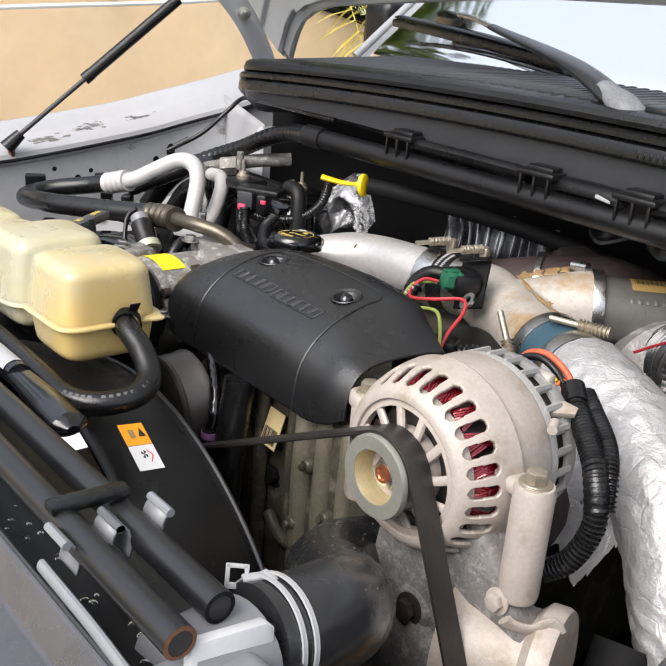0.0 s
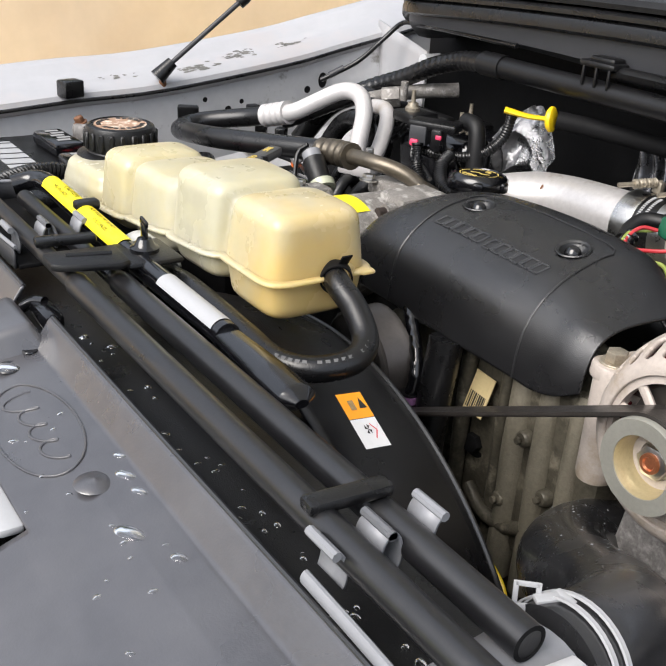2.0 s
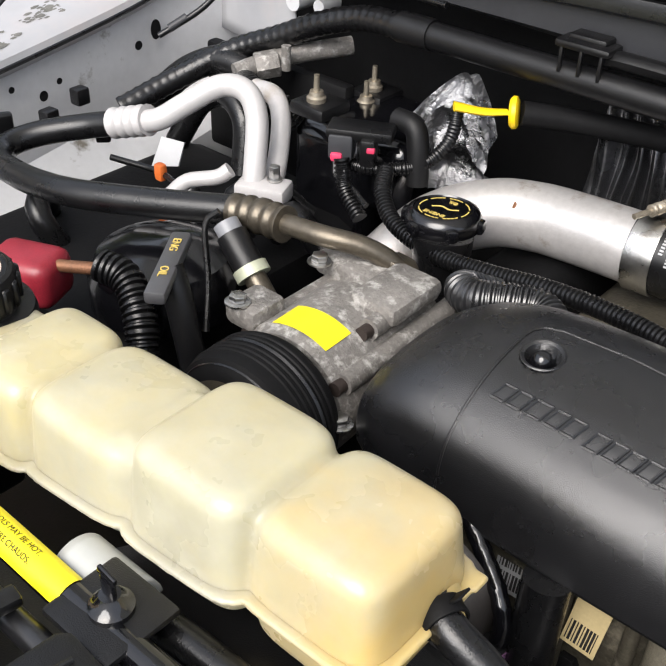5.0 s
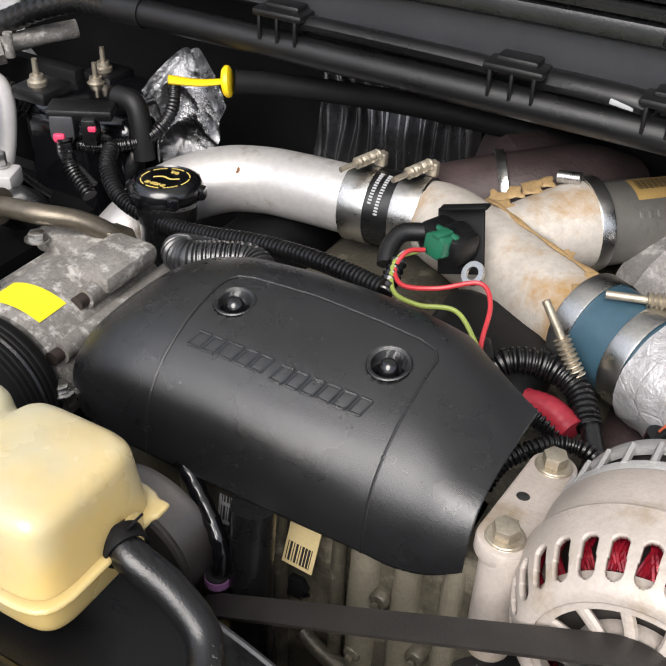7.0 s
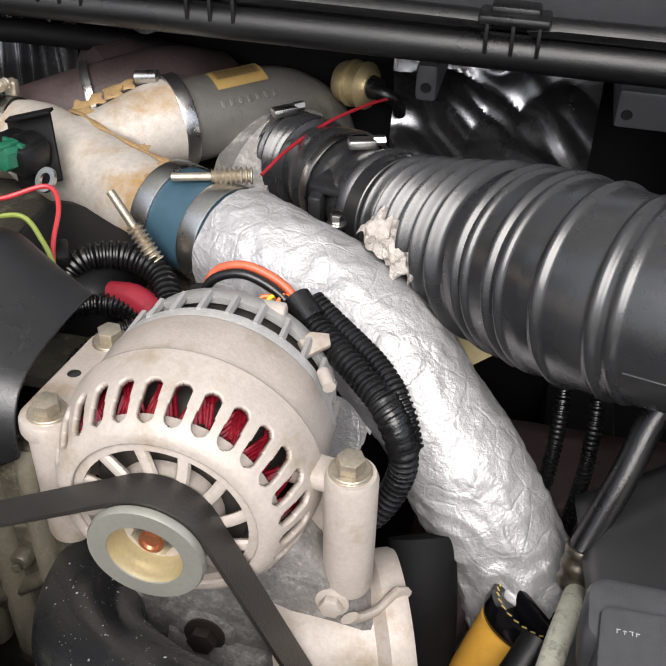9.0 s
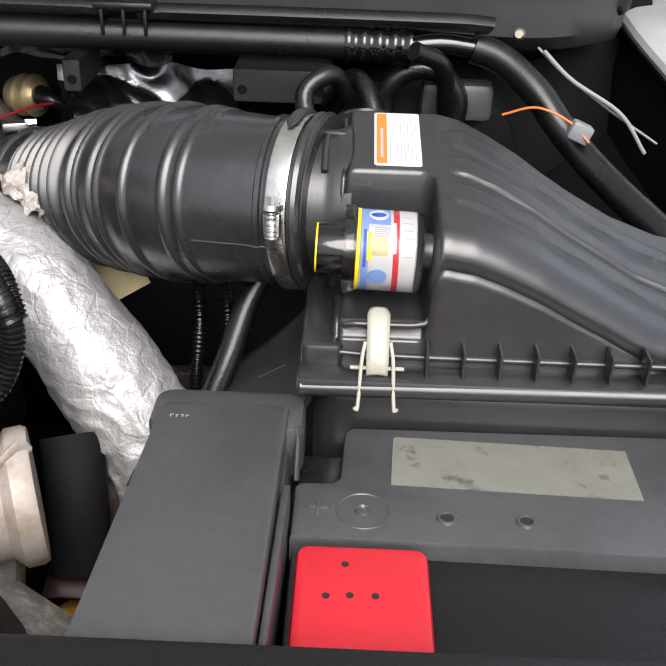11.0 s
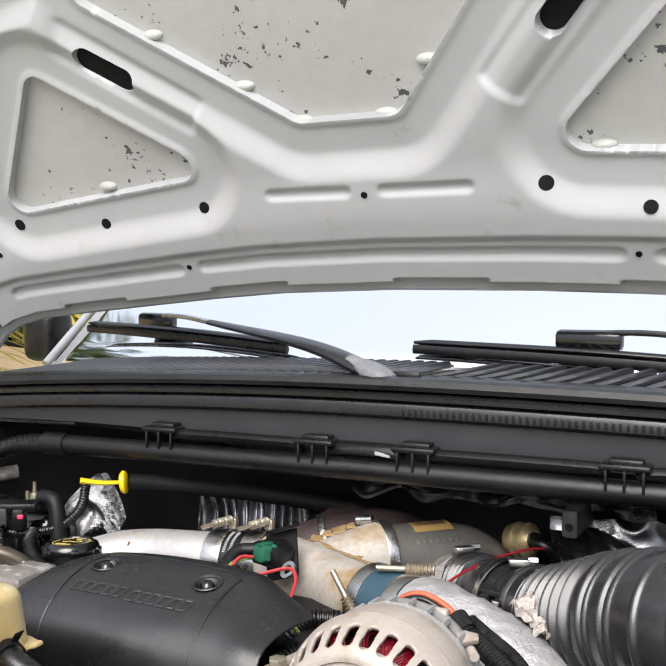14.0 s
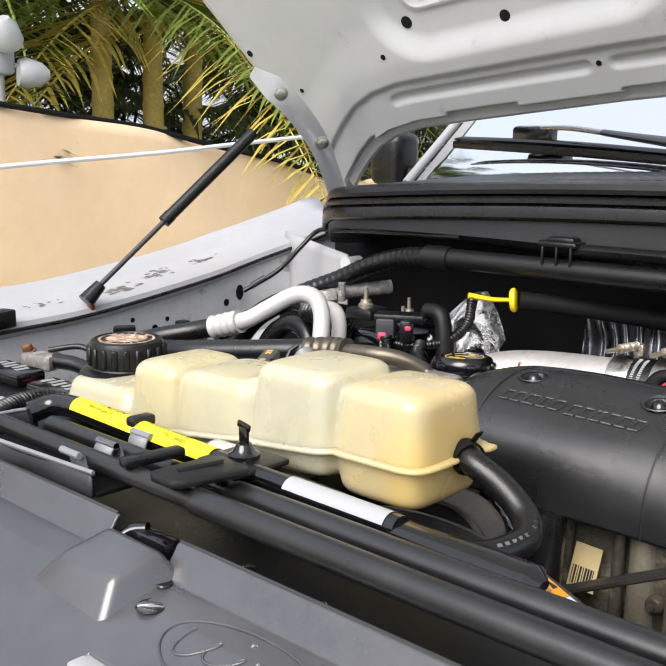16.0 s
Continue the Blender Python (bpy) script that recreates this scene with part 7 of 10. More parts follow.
def build_intake():
    # bright pipe from the passenger bank
    p = thing("intercooler_pipe", (-0.25, 0.63, 1.0), "brushed aluminium charge pipe with a rust spot", "pipe")
    part("pipe", Geo().tube([(-0.395, 0.500, 0.945), (-0.392, 0.535, 0.968), (-0.372, 0.590, 1.000), (-0.330, 0.632, 1.016), (-0.285, 0.648, 1.022), (-0.235, 0.650, 1.026), (-0.170, 0.648, 1.030), (-0.140, 0.648, 1.032)], lambda t, s: 0.0365, 32, 0.006), PIPE, p)
    part("rust_spot", Geo().lathe([(0, 0.0006), (0.003, 0.0004), (0.004, 0)], axis((-0.297, 0.617, 1.0435), (-0.3, -0.75, 0.6)), 10), RUSTBOLT, p)
    b = thing("charge_boot", (-0.13, 0.65, 1.0), "black silicone boot with two bright steel clamps", "silicone boot")
    way = V(1, 0.03, 0.04)
    part("boot", Geo().tube([(-0.172, 0.648, 1.030), (-0.085, 0.652, 1.035)], 0.0395, 36, 0.01), RUBBER, b)
    for x in (-0.157, -0.101):
        k = (x + 0.172) / 0.087
        at = (x, 0.648 + 0.004 * k, 1.030 + 0.005 * k)
        part("steel_clamp", clamp_band(at, way, 0.0398, 0.028, 0.0012), STEEL, b, "bright steel band clamp")
        s = Geo()
        q = V(*at) + V(-0.010, -0.040, 0.052)
        w_ = V(0.020, 0.054, 0.003)
        s.tube([q, q + w_], 0.0030, 10, 0.006)
        s.tube([q + w_ * 0.35, q + w_ * 0.85], lambda t, z: 0.0052 + 0.0012 * math.sin(z * 1800), 10, 0.0008)
        s.box(q + w_ * 0.95 + V(0, 0, -0.006), (0.014, 0.010, 0.016), 0.003)
        part("clamp_bolt", s, BRASSY, b, "T-bolt with spring")
    for row, n in ((0.0, 12), (0.009, 15)):
        t = Geo()
        for k in range(n):
            a = radians(100 + 4.6 * k)
            q = V(-0.137 + row, 0.650, 1.0325) + V(0, math.cos(a) * 0.0398, math.sin(a) * 0.0398)
            t.box(q, (0.004, 0.0018, 0.0010), 0, m=Matrix.Rotation(a - math.pi / 2, 4, "X"))
        part("printed_marks", t, LABELWHITE, b)
    # cast Y-piece
    y = thing("intake_junction", (0.01, 0.62, 1.0), "oxidised cream cast-aluminium junction with brown sealant", "intake casting")
    cast = Geo()
    cast.tube([(-0.090, 0.650, 1.034), (-0.076, 0.648, 1.036), (-0.035, 0.628, 1.036), (0.0, 0.610, 1.034)], lambda t, s: 0.037 + 0.005 * min(1, 3 * t), 32, 0.006)
    cast.tube([(-0.01, 0.615, 1.036), (0.022, 0.648, 1.044), (0.048, 0.678, 1.050), (0.062, 0.694, 1.052)], lambda t, s: 0.036 + 0.009 * t, 32, 0.006)
    cast.tube([(-0.02, 0.620, 1.036), (0.035, 0.595, 1.034), (0.085, 0.565, 1.034), (0.125, 0.545, 1.036)], lambda t, s: 0.043 - 0.002 * t, 32, 0.006)
    cast.box((-0.060, 0.640, 1.062), (0.045, 0.030, 0.022), 0.008, m=Matrix.Rotation(-0.4, 4, "Z"))
    ob = part("casting", cast, CREAM, y)
    rem = ob.modifiers.new("weld", "REMESH")
    rem.mode, rem.voxel_size, rem.use_smooth_shade = "VOXEL", 0.0028, True
    sm = ob.modifiers.new("soften", "SMOOTH")
    sm.factor, sm.iterations = 0.5, 8
    part("sealant_seam", Geo().tube([(-0.028, 0.655, 1.070), (-0.008, 0.637, 1.0765), (0.020, 0.617, 1.0765), (0.051, 0.598, 1.0765), (0.09, 0.577, 1.0755), (0.120, 0.562, 1.0745)], lambda t, s: 0.0024 + 0.0009 * math.sin(s * 130) + 0.0006 * math.sin(s * 47), 8, 0.003, flat=0.6), RUSTYELLOW, y, "lumpy brown sealant")
    rng = np.random.RandomState(9)
    for x, y_, z, r in ((-0.020, 0.660, 1.0735, 0.010), (-0.006, 0.666, 1.0800, 0.009), (0.008, 0.676, 1.0850, 0.011), (0.018, 0.688, 1.0885, 0.008), (0.012, 0.640, 1.0790, 0.007), (-0.004, 0.640, 1.0780, 0.009), (0.075, 0.588, 1.0765, 0.006), (0.108, 0.560, 1.0770, 0.008), (0.100, 0.540, 1.0740, 0.006)):
        ph = rng.uniform(0, 6, 3)
        blob = Geo().lathe([(0, 0.06 * r), (0.5 * r, 0.05 * r), (0.85 * r, 0.02 * r), (r, -0.10 * r)], Matrix(), 22)
        blob.v = [tuple(axis((x, y_, z), (-0.2, -0.35, 0.9)) @ V(q[0] * (1.25 + 0.3 * math.sin(3 * math.atan2(q[1], q[0]) + ph[0])), q[1] * (0.8 + 0.28 * math.sin(4 * math.atan2(q[1], q[0]) + ph[1])), q[2])) for q in blob.v]
        part("sealant_patch", blob, RUSTYELLOW, y)
    # blue boot
    bb = thing("blue_boot", (0.13, 0.54, 1.0), "slate-blue silicone boot with spring clamps", "silicone boot")
    d = V(0.075, -0.038, 0.001).normalized()
    part("boot", Geo().tube([(0.108, 0.556, 1.036), (0.192, 0.514, 1.036)], 0.0445, 40, 0.01), BLUEBOOT, bb)
    for t in (0.006, 0.064):
        at = V(0.112, 0.554, 1.036) + d * t
        part("steel_clamp", clamp_band(at, d, 0.0448, 0.020, 0.0014), STEEL, bb, "bright steel band clamp")
    for q, w_ in ((V(0.114, 0.481, 1.052), V(-0.60, 0.20, 0.77)), (V(0.168, 0.540, 1.086), V(-0.95, -0.30, 0.0))):
        s = Geo()
        w_ = w_.normalized()
        s.tube([q, q + w_ * -0.02, q + w_ * 0.045], 0.0036, 10, 0.006)
        sp = Geo().tube([q + w_ * -0.022, q + w_ * 0.012], lambda t, z: 0.0062 + 0.0014 * math.sin(z * 1500), 12, 0.0007)
        bolt = part("clamp_bolt", s, BRASSY, bb, "T-bolt with coil spring")
        part("coil_spring", sp, BRASSY, bolt)
    # foil-wrapped pipe
    f = thing("foil_wrapped_pipe", (0.35, 0.45, 0.95), "charge pipe wrapped in crumpled aluminium foil", "wrapped pipe")
    path = [(0.180, 0.520, 1.036), (0.215, 0.502, 1.034), (0.276, 0.482, 1.022), (0.335, 0.448, 0.992), (0.384, 0.420, 0.945), (0.426, 0.397, 0.892), (0.455, 0.381, 0.845), (0.485, 0.362, 0.78)]
    fg = Geo().tube(path, lambda t, s: 0.0475 + 0.001 * math.sin(s * 50), 96, 0.0028)
    rng = np.random.RandomState(8)
    vs = []
    for q in fg.v:
        k = Vector(q)
        n1 = noise.noise(k * 26) * 0.0016 + noise.noise(k * 80 + V(5, 1, 2)) * 0.0006 * (1 + 2 * float(smooth(0.98, 0.86, k.z)))
        r1 = (1 - abs(noise.noise(k * 45 + V(9, 3, 1)))) ** 4 * (0.0020 + 0.0014 * float(smooth(0.99, 0.86, k.z)))
        base = min((Vector(c) for c in path), key=lambda c: (c - k).length)
        vs.append(tuple(k + (k - base).normalized() * (n1 + r1)))
    fg.v = vs
    part("foil_wrap", fg, FOIL, f, sharp=60)
    tg = Geo()
    tg.sheet(lambda u, v: V(0.292 + 0.048 * u, 0.510 - 0.034 * u, 1.076 - 0.018 * u) + V(0.016, 0.034, 0.010) * (v - 0.3) + V(0.004, 0.004, 0.010) * noise.noise(V(u * 6, v * 5, 3)) * 1.3, 40, 14)
    part("torn_flap", tg, FOILTORN, f, "torn loose foil flap", sharp=20)
    under = Geo()
    under.sheet(lambda u, v: V(0.205 + 0.12 * u, 0.470 - 0.06 * u, 1.010 - 0.05 * u) + V(-0.02, -0.03, -0.05) * v + V(0, 0.01, 0.014) * noise.noise(V(u * 9, v * 7, 8)), 36, 14)
    part("torn_flap", under, FOIL, f, sharp=20)
    # grey outlet pipe of the turbocharger
    t = thing("turbo_outlet_pipe", (0.10, 0.74, 1.0), "grey coated turbo outlet pipe with barcode label", "pipe")
    part("pipe", Geo().tube([(0.050, 0.682, 1.050), (0.080, 0.716, 1.048), (0.115, 0.752, 1.046), (0.150, 0.782, 1.038), (0.178, 0.800, 1.010), (0.185, 0.806, 0.96)], lambda q, s: 0.042, 32, 0.006), GREYPIPE, t)
    part("steel_clamp", clamp_band((0.062, 0.696, 1.051), (0.72, 0.69, 0.02), 0.0455, 0.014, 0.0014), STEEL, t, "worm-drive steel clamp")
    part("clamp_screw", Geo().tube([(0.028, 0.690, 1.096), (0.050, 0.690, 1.099)], 0.0065, 12, 0.004), STEEL, t)
    lab = Geo()
    dd = V(0.70, 0.71, 0).normalized()
    sd = V(0.71, -0.70, 0)

    def wrap(u, v, r=0.0426):
        a = radians(100 - 42 * v)
        base = V(0.088, 0.725, 1.0475) + dd * (0.056 * u)
        return base + sd * (r * math.cos(a)) + V(0, 0, r * math.sin(a))

    lab.sheet(wrap, 8, 8)
    lb = part("barcode_label", lab, material("brown_tan_label", (0.34, 0.22, 0.075), 0.5, 0.0, 0.1, 40, stain=(0.22, 0.16, 0.08), stain_amount=0.15), t, "brownish tan barcode label")
    bars = Geo()
    for k in range(26):
        u0 = 0.08 + 0.033 * k
        wd = (0.010, 0.018, 0.024)[k * 7 % 3]
        for j in range(4):
            v0, v1 = 0.12 + 0.125 * j, 0.12 + 0.125 * (j + 1)
            bars.add([wrap(u0, v0, 0.0434), wrap(u0 + wd, v0, 0.0434), wrap(u0 + wd, v1, 0.0434), wrap(u0, v1, 0.0434)], [(0, 1, 2, 3)])
    ob = part("barcode_print", bars, INK, lb)
    ob["kind"] = "stuff"
    # raised foundry lettering as plain bars
    for k in range(7):
        p0 = V(0.088, 0.725, 1.0472) + dd * (0.0095 * k)
        a0 = radians(38)
        part("lettering_bar", Geo().box(p0 + sd * (0.0422 * math.cos(a0)) + V(0, 0, 0.0422 * math.sin(a0)), (0.0055, 0.007, 0.0012), 0.0004, m=Matrix.Rotation(math.pi / 4, 4, "Z") @ Matrix.Rotation(0.9, 4, "X")), GREYPIPE, t)


def build_turbo():
    e = thing("turbocharger", (0.08, 0.80, 0.95), "rust-brown turbocharger housing deep behind the intake", "turbocharger")
    part("turbine_housing", Geo().lathe([(0, 0), (0.06, 0.0), (0.085, 0.02), (0.09, 0.05), (0.08, 0.08), (0.05, 0.10), (0, 0.10)], axis((-0.06, 0.765, 1.0), (0.5, 0.5, 0.1)), 40), TURBO, e)
    part("heat_pipe", Geo().tube([(-0.10, 0.70, 1.02), (-0.02, 0.73, 1.045), (0.03, 0.77, 1.05), (0.06, 0.82, 1.03)], 0.045, 24, 0.01), TURBO, e)
    part("v_clamp", clamp_band((-0.036, 0.722, 1.04), (0.85, 0.45, 0.15), 0.047, 0.010, 0.003), STEEL, e, "dull steel V-band clamp")
    part("compressor_cover", Geo().lathe([(0, 0), (0.05, 0.0), (0.075, 0.015), (0.08, 0.045), (0.05, 0.07), (0, 0.07)], axis((0.13, 0.755, 0.98), (0.7, -0.5, 0.0)), 40), SALTED, e)
    wg = axis((0.205, 0.815, 1.062), (0.85, -0.42, 0.1))
    part("wastegate_can", Geo().lathe([(0, 0), (0.020, 0), (0.0215, 0.003), (0.0215, 0.012), (0.0245, 0.0135), (0.0245, 0.0165), (0.0215, 0.018), (0.0215, 0.028), (0.0245, 0.0295), (0.0245, 0.0325), (0.020, 0.035), (0.015, 0.040), (0, 0.040)], wg, 40), ZINC, e, "yellow zinc actuator can")
    part("actuator_cap", Geo().lathe([(0.0, 0.050), (0.008, 0.050), (0.011, 0.048), (0.0125, 0.040), (0.0125, 0.038)], wg, 28), RUBBER, e)
    part("actuator_pipe", Geo().tube([(0.238, 0.793, 1.067), (0.256, 0.784, 1.066), (0.268, 0.790, 1.056), (0.27, 0.80, 1.04)], 0.007, 12, 0.004), RUBBER, e)
    part("red_hose", Geo().tube([(0.264, 0.786, 1.062), (0.245, 0.755, 1.066), (0.215, 0.715, 1.062), (0.188, 0.665, 1.054), (0.172, 0.625, 1.044)], 0.0017, 8, 0.006), DARKRED, e, "thin dark red vacuum line")


def build_wiring():
    # alternator loom
    e = thing("alternator_loom", (0.33, 0.32, 1.0), "black corrugated loom with orange cables beside the alternator", "wiring loom")
    part("conduit", corrugated([(0.275, 0.368, 1.096), (0.290, 0.356, 1.088), (0.322, 0.330, 1.080), (0.350, 0.306, 1.070), (0.362, 0.298, 1.050), (0.362, 0.296, 1.025), (0.350, 0.292, 0.995), (0.33, 0.29, 0.975)], 0.0088, 0.0042, 0.0009), RUBBER, e)
    part("conduit", corrugated([(0.285, 0.376, 1.094), (0.305, 0.362, 1.088), (0.338, 0.336, 1.080), (0.358, 0.314, 1.068), (0.368, 0.302, 1.045)], 0.0066, 0.0038, 0.0008), RUBBER, e)
    part("tape_wrap", Geo().tube([(0.345, 0.312, 1.073), (0.356, 0.302, 1.062), (0.363, 0.298, 1.045)], lambda t, s: 0.0104 + 0.0005 * math.sin(s * 900), 16, 0.002), RUBBER, e)
    part("tape_wrap", Geo().tube([(0.274, 0.370, 1.098), (0.288, 0.358, 1.090)], 0.0102, 16, 0.003), RUBBER, e)
    part("orange_cable", Geo().tube([(0.208, 0.372, 1.092), (0.218, 0.375, 1.108), (0.238, 0.376, 1.114), (0.262, 0.374, 1.106), (0.280, 0.366, 1.094)], 0.0030, 10, 0.004), CABLERED, e)
    part("black_cable", Geo().tube([(0.207, 0.366, 1.090), (0.218, 0.369, 1.105), (0.238, 0.370, 1.111), (0.260, 0.368, 1.103), (0.278, 0.360, 1.092)], 0.0034, 10, 0.004), RUBBER, e)
    part("cable_end", Geo().tube([(0.204, 0.372, 1.070), (0.206, 0.371, 1.092)], 0.0078, 12, 0.004), RUBBER, e)
    part("plug", Geo().box((0.252, 0.352, 1.082), (0.034, 0.018, 0.014), 0.003), PLASTIC, e)
    for n, mat in enumerate((ORANGE, YELLOW, ORANGE)):
        part("thin_wire", Geo().tube([(0.245 + 0.007 * n, 0.356, 1.088), (0.252 + 0.007 * n, 0.366, 1.098 + 0.002 * n), (0.272, 0.370, 1.095)], 0.0016, 8, 0.004), mat, e)
    # loom lying behind the cover
    l = thing("engine_loom", (-0.15, 0.49, 1.03), "black corrugated engine loom behind the cover", "wiring loom")
    part("conduit", corrugated([(-0.420, 0.560, 1.060), (-0.400, 0.530, 1.052), (-0.362, 0.505, 1.040), (-0.300, 0.492, 1.036), (-0.240, 0.486, 1.045), (-0.180, 0.484, 1.056), (-0.110, 0.476, 1.064), (-0.045, 0.464, 1.066)], 0.0080, 0.0046, 0.0010), RUBBER, l)
    part("conduit", corrugated([(-0.390, 0.640, 1.120), (-0.385, 0.620, 1.085), (-0.400, 0.590, 1.062), (-0.440, 0.560, 1.056), (-0.475, 0.545, 1.060)], 0.0068, 0.0042, 0.0006), RUBBER, l)
    part("conduit", corrugated([(-0.46, 0.535, 1.070), (-0.45, 0.530, 1.040), (-0.42, 0.52, 1.02)], 0.0075, 0.0046, 0.0010), RUBBER, l)
    v = thing("breather_hose", (-0.19, 0.44, 1.05), "grey-black corrugated breather hose behind the cover", "hose")
    part("hose", corrugated([(-0.215, 0.458, 1.045), (-0.232, 0.432, 1.058), (-0.215, 0.420, 1.062), (-0.185, 0.430, 1.066), (-0.160, 0.438, 1.066), (-0.140, 0.425, 1.058), (-0.13, 0.40, 1.04)], 0.0155, 0.0040, 0.0010, 20), SATIN, v)
    r = thing("valley_loom", (0.10, 0.45, 1.0), "black corrugated conduits and red-wrapped connectors beside the cover", "wiring loom")
    part("conduit", corrugated([(0.055, 0.440, 1.020), (0.070, 0.462, 1.036), (0.100, 0.476, 1.036), (0.130, 0.470, 1.028), (0.150, 0.445, 1.015)], 0.0105, 0.0052, 0.0012), RUBBER, r)
    part("conduit", corrugated([(0.100, 0.350, 1.000), (0.108, 0.375, 1.015), (0.135, 0.405, 1.022), (0.165, 0.410, 1.018), (0.185, 0.39, 1.00)], 0.0062, 0.0044, 0.0009), RUBBER, r)
    part("conduit", corrugated([(0.060, 0.410, 1.005), (0.075, 0.43, 1.012), (0.105, 0.440, 1.012), (0.135, 0.432, 1.008)], 0.0085, 0.005, 0.0011), RUBBER, r)
    part("red_wrap", Geo().tube([(0.095, 0.452, 1.012), (0.118, 0.447, 1.016), (0.140, 0.436, 1.012)], lambda t, q: 0.0120 + 0.0002 * math.sin(q * 900), 16, 0.002), TAPERED, r, "red tape wrap")
    part("red_wrap", Geo().tube([(0.058, 0.440, 1.004), (0.072, 0.450, 1.010), (0.084, 0.452, 1.010)], lambda t, q: 0.0095 + 0.0006 * math.sin(q * 900), 16, 0.002), TAPERED, r, "red tape wrap")
    part("black_plug", Geo().box((0.050, 0.455, 1.040), (0.022, 0.030, 0.018), 0.004, m=Matrix.Rotation(0.5, 4, "Z")), PLASTIC, r)
    part("black_stalk", Geo().tube([(0.145, 0.455, 1.02), (0.160, 0.430, 1.010), (0.175, 0.405, 1.0)], 0.008, 12, 0.006), RUBBER, r)
    # green-plug sensor on its bracket
    s = thing("pressure_sensor", (-0.01, 0.54, 1.06), "black sensor on a bracket with a green plug and loose wires", "sensor")
    part("bracket", Geo().box((-0.014, 0.556, 1.077), (0.046, 0.004, 0.060), 0.002, m=Matrix.Rotation(-0.31, 4, "Y") @ Matrix.Rotation(-0.45, 4, "X")), DULL, s)
    part("sensor_body", Geo().box((-0.022, 0.545, 1.080), (0.050, 0.034, 0.028), 0.007, m=Matrix.Rotation(-0.4, 4, "Z")), PLASTIC, s)
    part("sensor_arm", Geo().tube([(-0.038, 0.545, 1.083), (-0.060, 0.530, 1.083), (-0.064, 0.512, 1.074), (-0.060, 0.500, 1.066)], 0.0085, 12, 0.005), PLASTIC, s)
    gp = Geo().prism([(-0.011, -0.008), (-0.007, -0.011), (0.007, -0.011), (0.011, -0.007), (0.011, 0.006), (0.007, 0.010), (-0.007, 0.010), (-0.011, 0.007)], 0.020, axis((-0.018, 0.536, 1.084), (-0.35, -0.85, 0.15)), bevel=0.0015)
    gp.prism([(-0.013, -0.009), (0.013, -0.009), (0.013, 0.012), (-0.013, 0.012)], 0.005, axis((-0.019, 0.535, 1.084), (-0.35, -0.85, 0.15)), bevel=0.0015)
    gp.box((-0.021, 0.526, 1.0965), (0.010, 0.018, 0.004), 0.0012, m=Matrix.Rotation(-0.4, 4, "Z"))
    part("plate_fold", Geo().box((-0.016, 0.560, 1.1085), (0.046, 0.010, 0.003), 0.001, m=Matrix.Rotation(-0.31, 4, "Y")), DULL, s)
    part("sensor_barrel", Geo().tube([(-0.012, 0.553, 1.082), (-0.017, 0.538, 1.084)], 0.0155, 22, 0.004), PLASTIC, s)
    part("green_plug", gp, GREEN, s, "dark green connector")
    part("eyelet", Geo().lathe([(0.006, 0), (0.011, 0), (0.011, 0.003), (0.006, 0.003)], axis((0.014, 0.521, 1.070), (-0.3, -0.7, 0.6)), 24, close=True), STEEL, s)
    for pts, mat in (([(-0.032, 0.516, 1.082), (-0.042, 0.502, 1.084), (-0.045, 0.486, 1.074), (-0.030, 0.472, 1.070), (0.000, 0.475, 1.076), (0.030, 0.492, 1.082), (0.046, 0.478, 1.074), (0.052, 0.450, 1.056), (0.060, 0.43, 1.04)], WIRERED),
                     ([(-0.036, 0.514, 1.081), (-0.048, 0.492, 1.078), (-0.036, 0.466, 1.066), (-0.008, 0.455, 1.068), (0.024, 0.458, 1.072), (0.050, 0.440, 1.062), (0.070, 0.420, 1.050), (0.085, 0.412, 1.04)], LIME),
                     ([(-0.034, 0.517, 1.080), (-0.046, 0.505, 1.080), (-0.050, 0.488, 1.070), (-0.046, 0.47, 1.06)], LABELWHITE)):
        part("wire", Geo().tube(pts, 0.0021, 8, 0.004), mat, s)
    part("taped_joint", Geo().tube([(-0.048, 0.498, 1.074), (-0.046, 0.480, 1.066), (-0.044, 0.462, 1.062)], lambda t, q: 0.0076 + 0.0010 * math.sin(q * 900), 14, 0.0015), GLOSS, s)


